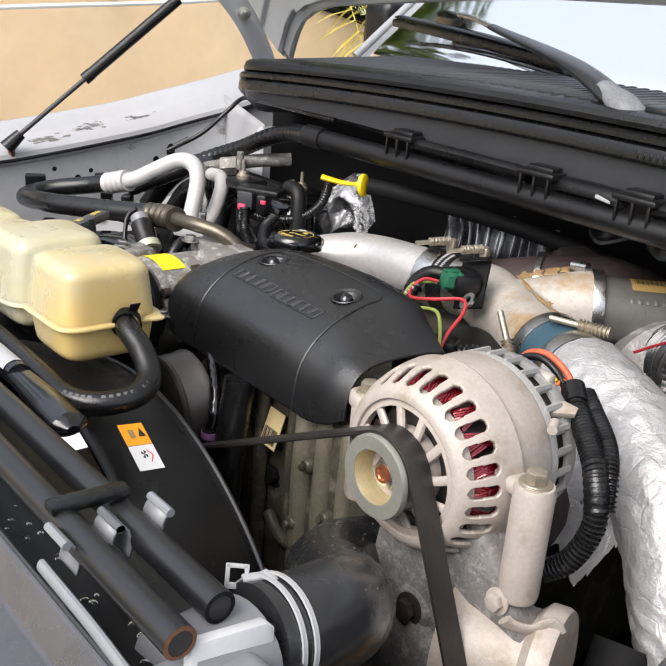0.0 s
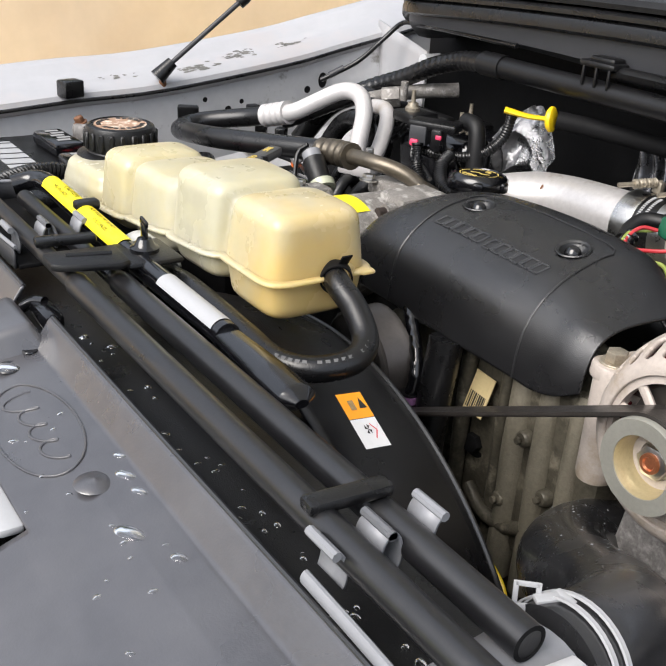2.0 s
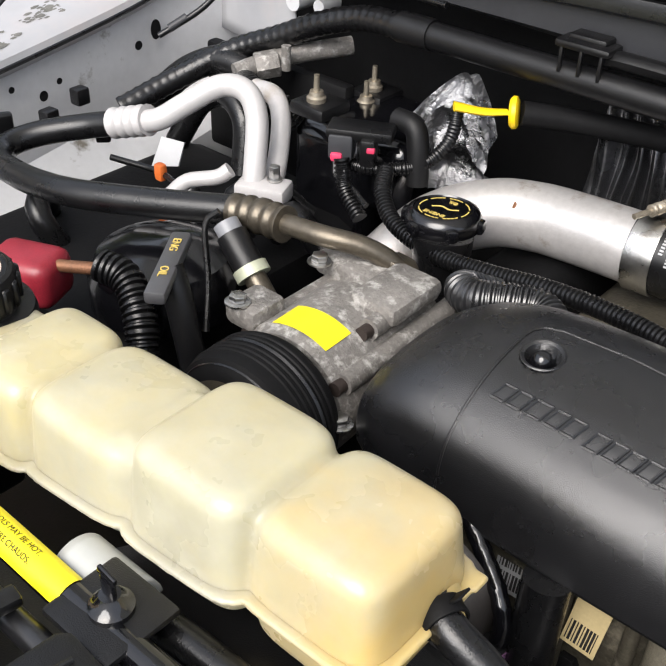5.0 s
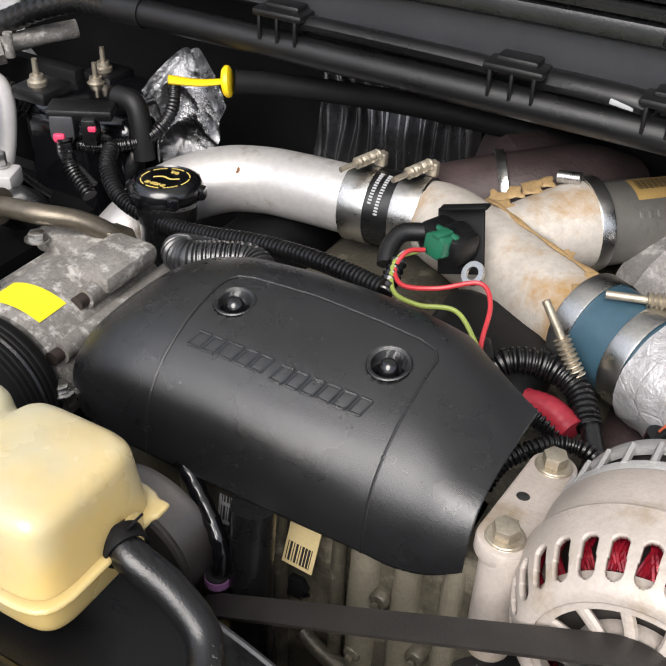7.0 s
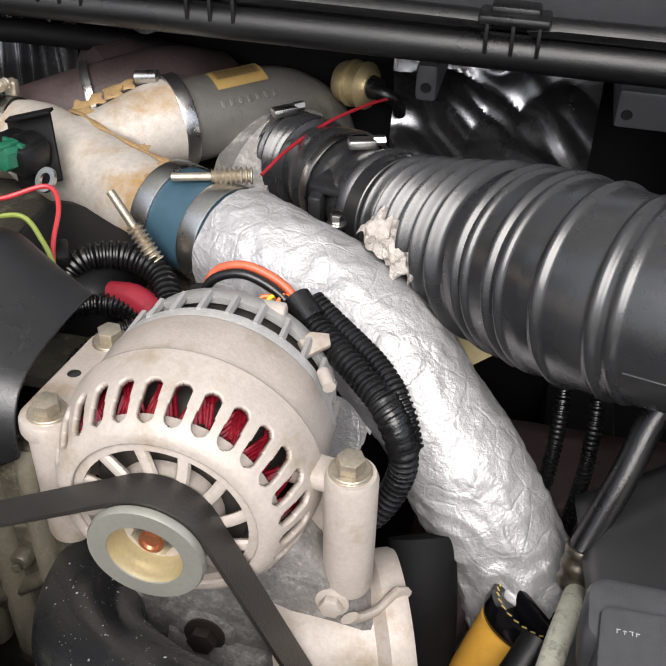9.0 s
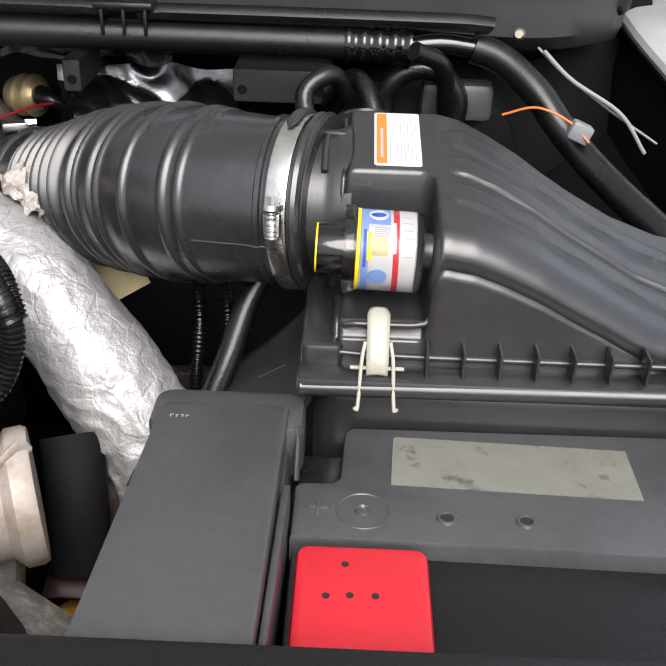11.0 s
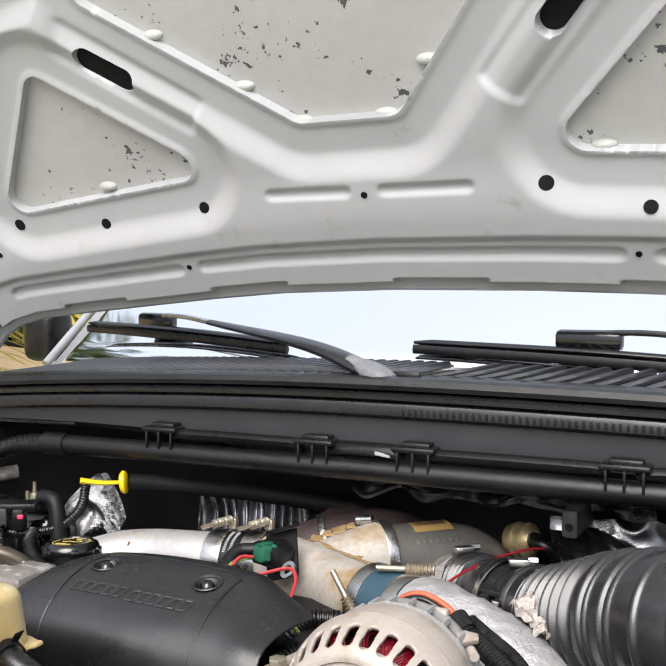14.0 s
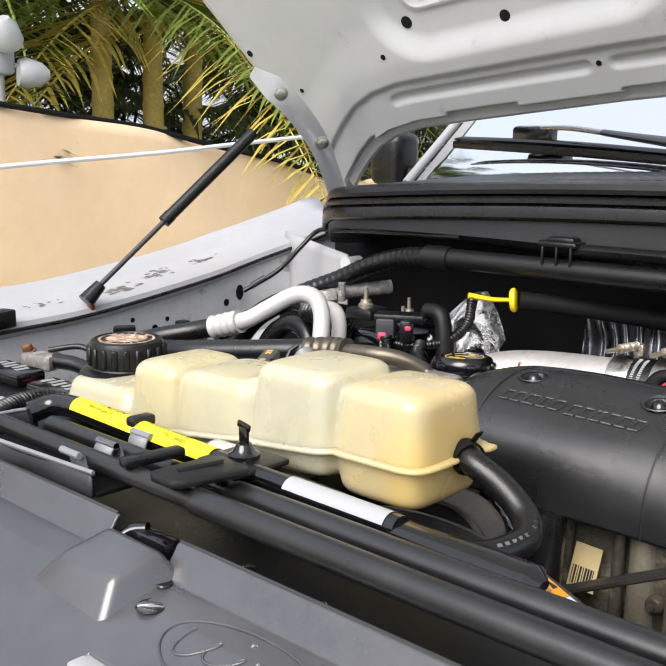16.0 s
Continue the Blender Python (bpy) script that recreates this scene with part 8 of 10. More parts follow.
def build_left_clutter():
    d = thing("transmission_dipstick", (-0.33, 0.66, 1.10), "bright yellow dipstick handle with black tube", "dipstick")
    part("ring", Geo().lathe([(0, 0.004), (0.013, 0.004), (0.0165, 0.002), (0.017, -0.002), (0.014, -0.005), (0, -0.005)], axis((-0.332, 0.655, 1.122), (0.85, 0.4, 0.1)), 28), YELLOW, d)
    blade = Geo().tube([(-0.338, 0.650, 1.122), (-0.355, 0.632, 1.123), (-0.378, 0.612, 1.128)], lambda t, s: 0.0062 + 0.003 * t, 12, 0.004, flat=0.45)
    part("grip", blade, YELLOW, d, "yellow plastic grip")
    part("tube", Geo().tube([(-0.326, 0.659, 1.122), (-0.27, 0.70, 1.115), (-0.15, 0.76, 1.10), (0.0, 0.80, 1.08), (0.1, 0.84, 1.04)], 0.0125, 16, 0.01), DULL, d)
    o = thing("engine_oil_dipstick", (-0.40, 0.26, 1.0), "black T-handled engine oil dipstick with gold lettering", "dipstick")
    p0, p1 = V(-0.372, 0.209, 1.090), V(-0.429, 0.289, 1.090)
    ang = math.atan2(p1.y - p0.y, p1.x - p0.x) - math.pi
    rot = Matrix.Rotation(ang, 4, "Z")
    h = Geo().box((p0 + p1) / 2, ((p1 - p0).length, 0.018, 0.012), 0.0035, m=rot)
    part("handle", h, BOXGREY, o)
    fr = Matrix.Translation((p0 + p1) / 2 + V(0, 0, 0.0068)) @ rot
    for text, dx in (("ENG", -0.024), ("OIL", 0.018)):
        part("lettering", writing(text, 0.0100, fr @ Matrix.Translation((dx, 0, 0))), GOLDINK, o)
    part("stem", Geo().tube([(p0 + p1) / 2, V(-0.385, 0.245, 1.06), V(-0.36, 0.24, 0.98)], 0.012, 14, 0.006), PLASTIC, o)
    # plug on the filter housing
    f = thing("sensor_plug", (-0.42, 0.33, 1.04), "black sensor plug on a pale green valve", "sensor")
    a, b = V(-0.436, 0.342, 1.086), V(-0.372, 0.332, 1.032)
    part("plug_tip", Geo().tube([a.lerp(b, 0.08), a.lerp(b, 0.28)], 0.0120, 16, 0.004), LIGHTGREY, f)
    part("plug_body", Geo().tube([a.lerp(b, 0.22), a.lerp(b, 0.62)], 0.0145, 18, 0.004), PLASTIC, f)
    part("valve_collar", Geo().tube([a.lerp(b, 0.62), a.lerp(b, 0.74)], 0.0165, 18, 0.003), material("sage_collar", (0.42, 0.44, 0.33), 0.45, 0.2), f, "pale green collar")
    part("valve_stem", Geo().tube([a.lerp(b, 0.74), b], 0.0105, 16, 0.004), DARKSTEEL, f)
    part("pigtail", Geo().tube([a + V(-0.004, 0, 0.004), a + V(-0.012, -0.01, -0.01), V(-0.432, 0.318, 1.03), V(-0.418, 0.30, 0.99)], 0.003, 8, 0.005), RUBBER, f)
    # oil filter housing behind the dipstick
    g = Geo().lathe([(0.075, 0), (0.075, 0.03), (0.065, 0.05), (0.035, 0.062), (0, 0.064)], Matrix.Translation((-0.515, 0.335, 0.97)), 40)
    single("black_dome_housing", g, GLOSS, "round glossy black housing dome beside the battery", "housing")
    # evaporator case with relays
    k = thing("heater_case", (-0.50, 0.66, 0.98), "black moulded heater case with steel studs", "heater case")
    part("case", Geo().box((-0.540, 0.685, 0.968), (0.12, 0.16, 0.17), 0.02, seg=3), GLOSS, k)
    part("case_step", Geo().box((-0.452, 0.615, 1.030), (0.075, 0.06, 0.09), 0.018, seg=3), GLOSS, k)
    part("case_tube", Geo().tube([(-0.44, 0.60, 1.10), (-0.415, 0.598, 1.098), (-0.405, 0.594, 1.075), (-0.40, 0.59, 1.04)], 0.012, 14, 0.005), MATT, k)
    for x, y, z in ((-0.5416, 0.5863, 1.098), (-0.5745, 0.7308, 1.062), (-0.566, 0.705, 1.052)):
        part("case_shelf", Geo().box((x, y + 0.006, z - 0.012), (0.05, 0.05, 0.016), 0.005), PLASTIC, k)
        st = Geo().lathe([(0, 0.026), (0.003, 0.026), (0.0035, 0.008), (0.0075, 0.008), (0.0085, 0.003), (0.011, 0.001), (0.011, -0.004), (0, -0.004)], Matrix.Translation((x, y, z)), 18)
        part("stud", st, BRASSY, k, "plated steel stud and nut")
    q = thing("relay_connector", (-0.46, 0.55, 1.07), "black relay connectors with red locking clips", "connector")
    part("socket", Geo().box((-0.455, 0.560, 1.094), (0.070, 0.034, 0.012), 0.003, m=Matrix.Rotation(0.5, 4, "Z")), PLASTIC, q)
    part("relay", Geo().box((-0.468, 0.545, 1.080), (0.026, 0.024, 0.028), 0.003, m=Matrix.Rotation(0.5, 4, "Z")), GREYPLASTIC, q)
    part("relay", Geo().box((-0.440, 0.555, 1.078), (0.016, 0.024, 0.030), 0.003, m=Matrix.Rotation(0.5, 4, "Z")), PLASTIC, q)
    part("red_clip", Geo().box((-0.466, 0.534, 1.070), (0.013, 0.010, 0.010), 0.003, m=Matrix.Rotation(0.5, 4, "Z")), PINK, q, "pinkish-red locking clip")
    part("red_clip", Geo().box((-0.432, 0.548, 1.083), (0.009, 0.006, 0.007), 0.002, m=Matrix.Rotation(0.5, 4, "Z")), PINK, q, "pinkish-red locking clip")
    for n in range(3):
        part("wire", Geo().tube([(-0.468 + 0.006 * n, 0.535, 1.066), (-0.462 + 0.006 * n, 0.53, 1.05), (-0.445, 0.535, 1.04), (-0.42, 0.53, 1.03)], 0.0035, 8, 0.005), RUBBER, q)
    # foil heat shield
    s = Geo()
    s.sheet(lambda u, v: V(-0.505 + 0.098 * u, 0.700 + 0.012 * v + 0.03 * u, 0.965 + (0.085 + 0.062 * math.sin(min(1.0, 1.4 * u) * math.pi * 0.5) - 0.25 * max(0.0, u - 0.72)) * v) + V(0.006, 0.030, 0.010) * (abs(noise.noise(V(u * 2.2, v * 2.6, 2))) + 0.25 * abs(noise.noise(V(u * 6 + 3, v * 5, 5)))), 44, 44)
    single("foil_heat_shield", s, FOILBRIGHT, "crumpled foil heat shield scrap by the bulkhead", "heat shield", sharp=22)
    s2 = Geo()
    s2.sheet(lambda u, v: V(-0.31 + 0.21 * u, 0.800 + 0.02 * v, 0.98 + 0.114 * v) + V(0, 0.008, 0.006) * noise.noise(V(u * 3, v * 2, 4)) + V(0, 0.007 * math.sin(u * 62 + 2.5 * v + 5 * noise.noise(V(u * 4, v * 1.2, 1))), 0), 170, 24)
    single("pleated_foil_shield", s2, FOILDARK, "pleated foil insulation on the bulkhead", "insulation", sharp=70)
    s3 = Geo()
    s3.sheet(lambda u, v: V(0.26 + 0.21 * u, 0.805, 0.93 + 0.17 * v) + V(0, 0.020, 0.010) * abs(noise.noise(V(u * 2.6, v * 2.2, 7))) + V(0, 0.008, 0) * abs(noise.noise(V(u * 5 + v * 4, v * 4, 7))), 70, 60)
    single("foil_curtain", s3, FOILDARK, "creased foil curtain on the bulkhead", "insulation", sharp=22)
    s4 = Geo()
    s4.sheet(lambda u, v: V(-0.02 + 0.42 * u, 0.78, 1.115 + 0.035 * v) + V(0, 0.016, 0.012) * noise.noise(V(u * 9, v * 3, 9)), 60, 10)
    single("bulkhead_sleeve", s4, RUBBER, "wrinkled black insulation sleeve under the cowl", "insulation", sharp=22)
    # lines down the apron and orange tie
    w = thing("apron_wiring", (-0.72, 0.60, 1.0), "black taped wiring along the inner wing", "wiring loom")
    part("loom", Geo().tube([(-0.49, 0.676, 1.166), (-0.56, 0.690, 1.158), (-0.62, 0.685, 1.140), (-0.68, 0.675, 1.112), (-0.74, 0.650, 1.085), (-0.79, 0.60, 1.05), (-0.82, 0.53, 1.02)], lambda t, s: 0.0145 + 0.0007 * math.sin(s * 500), 16, 0.004), RUBBER, w)
    part("loom", corrugated([(-0.70, 0.63, 1.06), (-0.66, 0.60, 1.07), (-0.62, 0.60, 1.065), (-0.60, 0.615, 1.04)], 0.017, 0.007, 0.0012, 18), RUBBER, w)
    part("thin_cable", Geo().tube([(-0.870, 0.640, 1.075), (-0.835, 0.690, 1.110), (-0.822, 0.735, 1.150), (-0.800, 0.755, 1.178), (-0.75, 0.752, 1.182), (-0.64, 0.722, 1.190), (-0.45, 0.690, 1.197)], 0.0042, 10, 0.006), RUBBER, w)
    part("cable_joint", Geo().tube([(-0.862, 0.652, 1.084), (-0.848, 0.672, 1.098)], 0.0058, 10, 0.004), GREYPLASTIC, w)
    part("slim_rod", Geo().tube([(-0.77, 0.47, 0.99), (-0.70, 0.49, 0.985), (-0.62, 0.46, 0.99)], 0.004, 10, 0.01), RUBBER, w)
    part("orange_tie", Geo().box((-0.700, 0.488, 0.988), (0.014, 0.012, 0.022), 0.004), ORANGE, w, "bright orange clip")
    part("junction_box", Geo().box((-0.845, 0.372, 1.035), (0.012, 0.034, 0.040), 0.004, m=Matrix.Rotation(-0.5, 4, "Z") @ Matrix.Rotation(0.25, 4, "Y")), PLASTIC, w)
    for x, y, z in ((-0.80, 0.52, 1.005), (-0.78, 0.47, 1.02), (-0.86, 0.45, 1.02), (-0.87, 0.505, 1.03)):
        part("small_clip", Geo().box((x, y, z), (0.02, 0.018, 0.022), 0.003, m=Matrix.Rotation(x * 9, 4, "Z")), PLASTIC, w)
    rng = np.random.RandomState(4)
    for n in range(9):
        a = V(rng.uniform(-0.78, -0.50), rng.uniform(0.30, 0.62), rng.uniform(0.90, 0.99))
        b = a + V(rng.uniform(-0.1, 0.1), rng.uniform(-0.08, 0.08), rng.uniform(-0.03, 0.05))
        part("hidden_hose", Geo().tube([a, a.lerp(b, 0.5) + V(0, 0, 0.03), b, b + V(0.03, 0.03, -0.08)], rng.uniform(0.006, 0.014), 10, 0.01), RUBBER, w)
    # made-up dark panel, added to darken the gap behind the hoses
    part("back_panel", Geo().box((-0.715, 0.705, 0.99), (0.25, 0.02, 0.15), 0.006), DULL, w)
    part("heater_hose", Geo().tube([(-0.845, 0.585, 0.98), (-0.81, 0.615, 1.04), (-0.755, 0.64, 1.072), (-0.70, 0.645, 1.062), (-0.665, 0.63, 1.02), (-0.655, 0.61, 0.97)], 0.018, 18, 0.006), RUBBER, w)
    part("heater_hose", Geo().tube([(-0.80, 0.60, 0.96), (-0.765, 0.615, 1.02), (-0.72, 0.62, 1.040), (-0.68, 0.61, 1.02), (-0.665, 0.59, 0.96)], 0.016, 18, 0.006), RUBBER, w)
    # made-up dark block that darkens the gap below
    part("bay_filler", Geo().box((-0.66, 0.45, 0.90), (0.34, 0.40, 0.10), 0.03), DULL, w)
    part("pale_panel", Geo().prism([(-0.018, -0.018), (0.018, -0.012), (0.02, 0.018), (-0.012, 0.02)], 0.003, axis((-0.735, 0.53, 0.985), (0.3, -0.8, 0.5))), APRON, w)


build_cover()
build_block()
build_alternator()
build_belt()
build_compressor()
build_lines()
build_oil_filler()
build_intake()
build_turbo()
build_wiring()
build_left_clutter()


# ---- driver's side ----
def rounded(x0, y0, x1, y1, r, n=5):
    """Outline of a rectangle with round corners."""
    out = []
    for cx, cy, a0 in ((x1 - r, y1 - r, 0), (x0 + r, y1 - r, 90), (x0 + r, y0 + r, 180), (x1 - r, y0 + r, 270)):
        out += [(cx + r * math.cos(radians(a0 + 90 * k / n)), cy + r * math.sin(radians(a0 + 90 * k / n))) for k in range(n + 1)]
    return out


def build_air_duct():
    e = thing("intake_duct", (0.42, 0.48, 1.04), "black convoluted rubber intake duct with steel band clamps", "intake duct")
    path = [(0.285, 0.622, 1.030), (0.325, 0.585, 1.040), (0.372, 0.535, 1.058), (0.422, 0.485, 1.078), (0.475, 0.440, 1.094), (0.525, 0.412, 1.103), (0.570, 0.3995, 1.106), (0.590, 0.394, 1.107)]
    pts = spline(path, 0.001)
    at = [0.0]
    for a, b in zip(pts, pts[1:]):
        at.append(at[-1] + (b - a).length)
    total = at[-1]

    def rad(t, s):
        s = t * total
        base = float(np.interp(s, [0, 0.045, 0.11, 0.19, 0.255, 0.29, 0.345, 0.42], [0.050, 0.053, 0.060, 0.0695, 0.0722, 0.0705, 0.0655, 0.0645]))
        if s < 0.014:
            return base + 0.004 * math.sin(math.pi * s / 0.014)
        if s < 0.036:
            return base + 0.001
        if 0.040 < s < 0.184:
            # six deep folds with narrow crests
            return base - 0.0050 + 0.0100 * abs(math.cos(math.pi * (s - 0.052) / 0.0230)) ** 5
        for c, h in ((0.198, 0.0040), (0.2085, 0.0034), (0.2300, 0.0036), (0.2405, 0.0030), (0.2680, 0.0034), (0.3000, 0.0026), (0.3110, 0.0020)):
            if abs(s - c) < 0.0040:
                return base + h * math.cos(math.pi * (s - c) / 0.0080) ** 1.3
        end = total - s
        if 0.036 < end < 0.040:
            return base + 0.0016
        if end < 0.011:
            return base + 0.0036
        if end < 0.033:
            return base + (0.0005 if end > 0.014 else 0.001)
        return base

    part("duct", Geo().tube(pts, rad, 72, straight=True), RUBBER_SMOOTH, e)
    # mould seam along the belly
    def at_len(s, ang, h):
        i = min(range(len(at)), key=lambda k: abs(at[k] - s))
        way = (pts[min(i + 2, len(pts) - 1)] - pts[max(i - 2, 0)]).normalized()
        up = (V(0, 0, 1) - way * way.z).normalized()
        front = way.cross(up)
        front = front if front.y < 0 else -front
        r = rad(at[i] / total, 0) + h
        return pts[i] + r * (math.cos(radians(ang)) * up + math.sin(radians(ang)) * front)

    part("mould_seam", Geo().tube([at_len(0.318 + 0.004 * k, 100, 0.0002) for k in range(13)], 0.0008, 6, straight=True), RUBBER_SMOOTH, e)
    way = V(0.95, -0.25, 0.06).normalized()
    up = (V(0, 0, 1) - way * way.z).normalized()
    front = -up.cross(way) if up.cross(way).y > 0 else up.cross(way)
    centre = V(0.570, 0.3995, 1.106)

    def ring(ang, r, off=0.0):
        return centre + way * off + r * (math.cos(radians(ang)) * up + math.sin(radians(ang)) * front)

    part("steel_clamp", clamp_band(centre, way, 0.0672, 0.0155, 0.0011, 72), STEEL, e, "wide bright steel band clamp")
    frame_ = Matrix((( way.x, front.x, up.x, 0), (way.y, front.y, up.y, 0), (way.z, front.z, up.z, 0), (0, 0, 0, 1)))
    hs = Geo()
    hs.box(ring(82, 0.0715), (0.0135, 0.019, 0.008), 0.0025, m=frame_ @ Matrix.Rotation(radians(-82), 4, "X"))
    hs.tube([ring(74, 0.0745), ring(90, 0.0745)], lambda t, s: 0.0052 + 0.0005 * math.sin(s * 3600), 16, 0.0005)
    part("worm_housing", hs, STEEL, e)
    hd = Geo().tube([ring(66.5, 0.0742), ring(72, 0.0746)], 0.0058, 6, 0.002)
    hd.tube([ring(71, 0.0746), ring(74, 0.0746)], 0.0072, 18, 0.002)
    part("clamp_screw", hd, STEEL, e)
    part("strap_end", Geo().tube([ring(a, 0.0692) for a in range(92, 122, 4)], 0.0062, 12, straight=True, flat=0.16, up=tuple(up)), STEEL, e)
    fin = Geo().tube([ring(a, 0.0700, -0.001) for a in range(-34, 20, 3)], lambda t, s: 0.0048 * min(1.0, (1 - t) * 5 + 0.35), 14, straight=True, flat=0.6)
    part("locating_finger", fin, RUBBER_SMOOTH, e, "moulded rubber finger over the clamp")
    part("outer_rim", clamp_band(ring(0, 0.0, 0.0155), way, 0.0655, 0.008, 0.0040, 72), RUBBER_SMOOTH, e)
    # turbo side boot and tray
    b = thing("turbo_inlet_boot", (0.22, 0.68, 1.02), "black ribbed rubber boot at the turbo inlet with worm clamps", "rubber boot")

    def r2(t, s):
        return 0.046 + (0.0022 * math.cos(2 * math.pi * s / 0.0095) if s < 0.05 else 0.004 * math.sin(s * 90))

    part("boot", Geo().tube([(0.165, 0.728, 1.012), (0.200, 0.705, 1.018), (0.240, 0.668, 1.024), (0.285, 0.622, 1.030)], r2, 44, 0.0022), RUBBER_SMOOTH, b)
    for at_, dr in (((0.172, 0.724, 1.013), 0.0475), ((0.246, 0.662, 1.025), 0.0505)):
        part("worm_clamp", clamp_band(at_, (0.72, -0.68, 0.1), dr, 0.011, 0.0012, 48), STEEL, b, "bright worm-drive clamp")
    for at_, turn in (((0.262, 0.642, 1.080), 0.35), ((0.168, 0.718, 1.066), 0.7)):
        wh = Geo().box(at_, (0.026, 0.013, 0.009), 0.0025, m=Matrix.Rotation(turn, 4, "Z"))
        side = V(math.cos(turn), math.sin(turn), 0)
        wh.tube([V(*at_) + side * 0.010 + V(0, 0, 0.002), V(*at_) + side * 0.021 + V(0, 0, 0.002)], 0.0048, 6, 0.003)
        part("worm_housing", wh, STEEL, b)
    tr = Geo().box((0.252, 0.612, 1.052), (0.050, 0.040, 0.008), 0.003, m=Matrix.Rotation(-0.3, 4, "Z"))
    tr.box((0.232, 0.600, 1.020), (0.012, 0.030, 0.060), 0.003)
    part("support_tray", tr, SATIN, b)
    part("support_bolt", hexbolt(Geo(), (0.262, 0.545, 1.052), (0, 0, 1), 0.006, 0.008), STEEL, b)


def deck_z(x):
    return float(np.interp(x, [0.57, 0.672, 0.690, 0.71, 0.737, 0.761, 0.791, 0.82, 0.86, 0.92], [1.1562, 1.1562, 1.1525, 1.144, 1.130, 1.115, 1.098, 1.082, 1.067, 1.056]))


def build_air_box():
    e = thing("air_filter_box", (0.72, 0.36, 0.95), "black plastic air filter box with ribbed lid", "air filter box")
    x0, wx, y0, wy = 0.603, 0.33, 0.258, 0.186

    def top(u, v):
        x, y = x0 + wx * u, y0 + wy * v
        z = deck_z(x) + float(np.interp(x, [0.68, 0.78], [0.155, 0.09])) * (y - 0.35)
        # three raised panels with round ends that run down the slope
        for c, xs in ((0.400, 0.676), (0.358, 0.674), (0.318, 0.672)):
            cy = c - 0.06 * max(0, x - 0.70)
            d = math.hypot(max(0.0, xs + 0.013 - x), y - cy) - 0.0130
            z += 0.0026 * float(smooth(0.0012, -0.0012, d)) + 0.0012 * float(smooth(0.0022, 0.0, abs(d + 0.0022)))
        # round front and rear shoulders
        f = max(0.0, 1 - (y - y0) / 0.020)
        z -= 0.022 * (1 - math.sqrt(max(0.0, 1 - f * f)))
        f = max(0.0, 1 - (y0 + wy - y) / 0.008)
        z -= 0.022 * (1 - math.sqrt(max(0.0, 1 - f * f)))
        # round edge where the raised end drops to the spigot
        f = max(0.0, 1 - (x - x0) / 0.006)
        z -= 0.006 * (1 - math.sqrt(max(0.0, 1 - f * f)))
        # pocket for the gauge
        d = max(x - 0.6650, y - 0.3430)
        if x > 0.655 and y > 0.333:
            d = math.hypot(max(0, x - 0.655), max(0, y - 0.333)) - 0.010
        k = float(smooth(0.0025, -0.0060, d))
        floor_z = 1.0765 - 0.010 * float(smooth(0.268, 0.258, y))
        return V(x, y, z + (floor_z - z) * k)

    lid = Geo()
    # rows and columns crowd where the walls of the pocket stand
    us = sorted(set([i / 110 for i in range(111)] + [(0.6515 + 0.0012 * i - x0) / wx for i in range(14)]))
    vs = sorted(set([i / 70 for i in range(71)] + [(0.330 + 0.0012 * i - y0) / wy for i in range(14)]))
    lid.sheet(lambda a, b: top(us[round(a * (len(us) - 1))], vs[round(b * (len(vs) - 1))]), len(us) - 1, len(vs) - 1)
    part("lid", lid, LIDBLACK, e, solid=0.003, sharp=70)
    part("lid_front", Geo().sheet(lambda u, v: V(x0 + wx * u, y0 - 0.006 * (1 - v), 1.044 + (top(u, 0.0).z - 1.044) * v), 120, 10), LIDBLACK, e, solid=0.003)
    part("lid_side", Geo().sheet(lambda u, v: V(x0 - 0.010 * (1 - v), y0 + wy * u, 1.044 + (top(0, u).z - 1.044) * v), 90, 6), LIDBLACK, e, solid=0.003)
    part("pocket_lip", Geo().tube([(0.606, 0.262, 1.074), (0.612, 0.259, 1.077), (0.655, 0.259, 1.0775), (0.663, 0.262, 1.082), (0.666, 0.264, 1.092)], 0.0022, 10, 0.003), LIDBLACK, e)
    part("side_shelf", Geo().prism(rounded(0.577, 0.250, 0.606, 0.46, 0.006), 0.026, Matrix.Translation((0, 0, 1.038)), bevel=0.004), LIDBLACK, e)
    sp = Geo().tube([(0.575, 0.398, 1.107), (0.588, 0.397, 1.107), (0.600, 0.396, 1.107), (0.606, 0.396, 1.107)], lambda t, s: 0.0575 + 0.004 * max(0.0, t - 0.6) * 2.5, 56, 0.002)
    part("spigot", sp, LIDBLACK, e)
    part("tang", Geo().box((0.5935, 0.392, 1.1655), (0.018, 0.0065, 0.004), 0.0018, m=Matrix.Rotation(-0.1, 4, "Z")), LIDBLACK, e)
    part("tang", Geo().tube([(0.588, 0.394, 1.1645), (0.5875, 0.378, 1.162), (0.587, 0.364, 1.1555), (0.587, 0.354, 1.149)], 0.0026, 10, 0.003), LIDBLACK, e)
    part("flange", Geo().box((0.755, 0.246, 1.042), (0.36, 0.030, 0.014), 0.005), LIDBLACK, e, "rolled lower flange")
    part("flange_lip", Geo().tube([(0.578, 0.236, 1.040), (0.93, 0.236, 1.044)], 0.0065, 12, 0.02), LIDBLACK, e)
    part("flange_step", Geo().tube([(0.600, 0.253, 1.058), (0.66, 0.253, 1.056), (0.93, 0.253, 1.056)], 0.0022, 10, 0.01), LIDBLACK, e)
    for k in range(10):
        part("lid_fin", Geo().box((0.662 + 0.0245 * k, 0.248, 1.054), (0.0020, 0.020, 0.030), 0.0008), LIDBLACK, e)
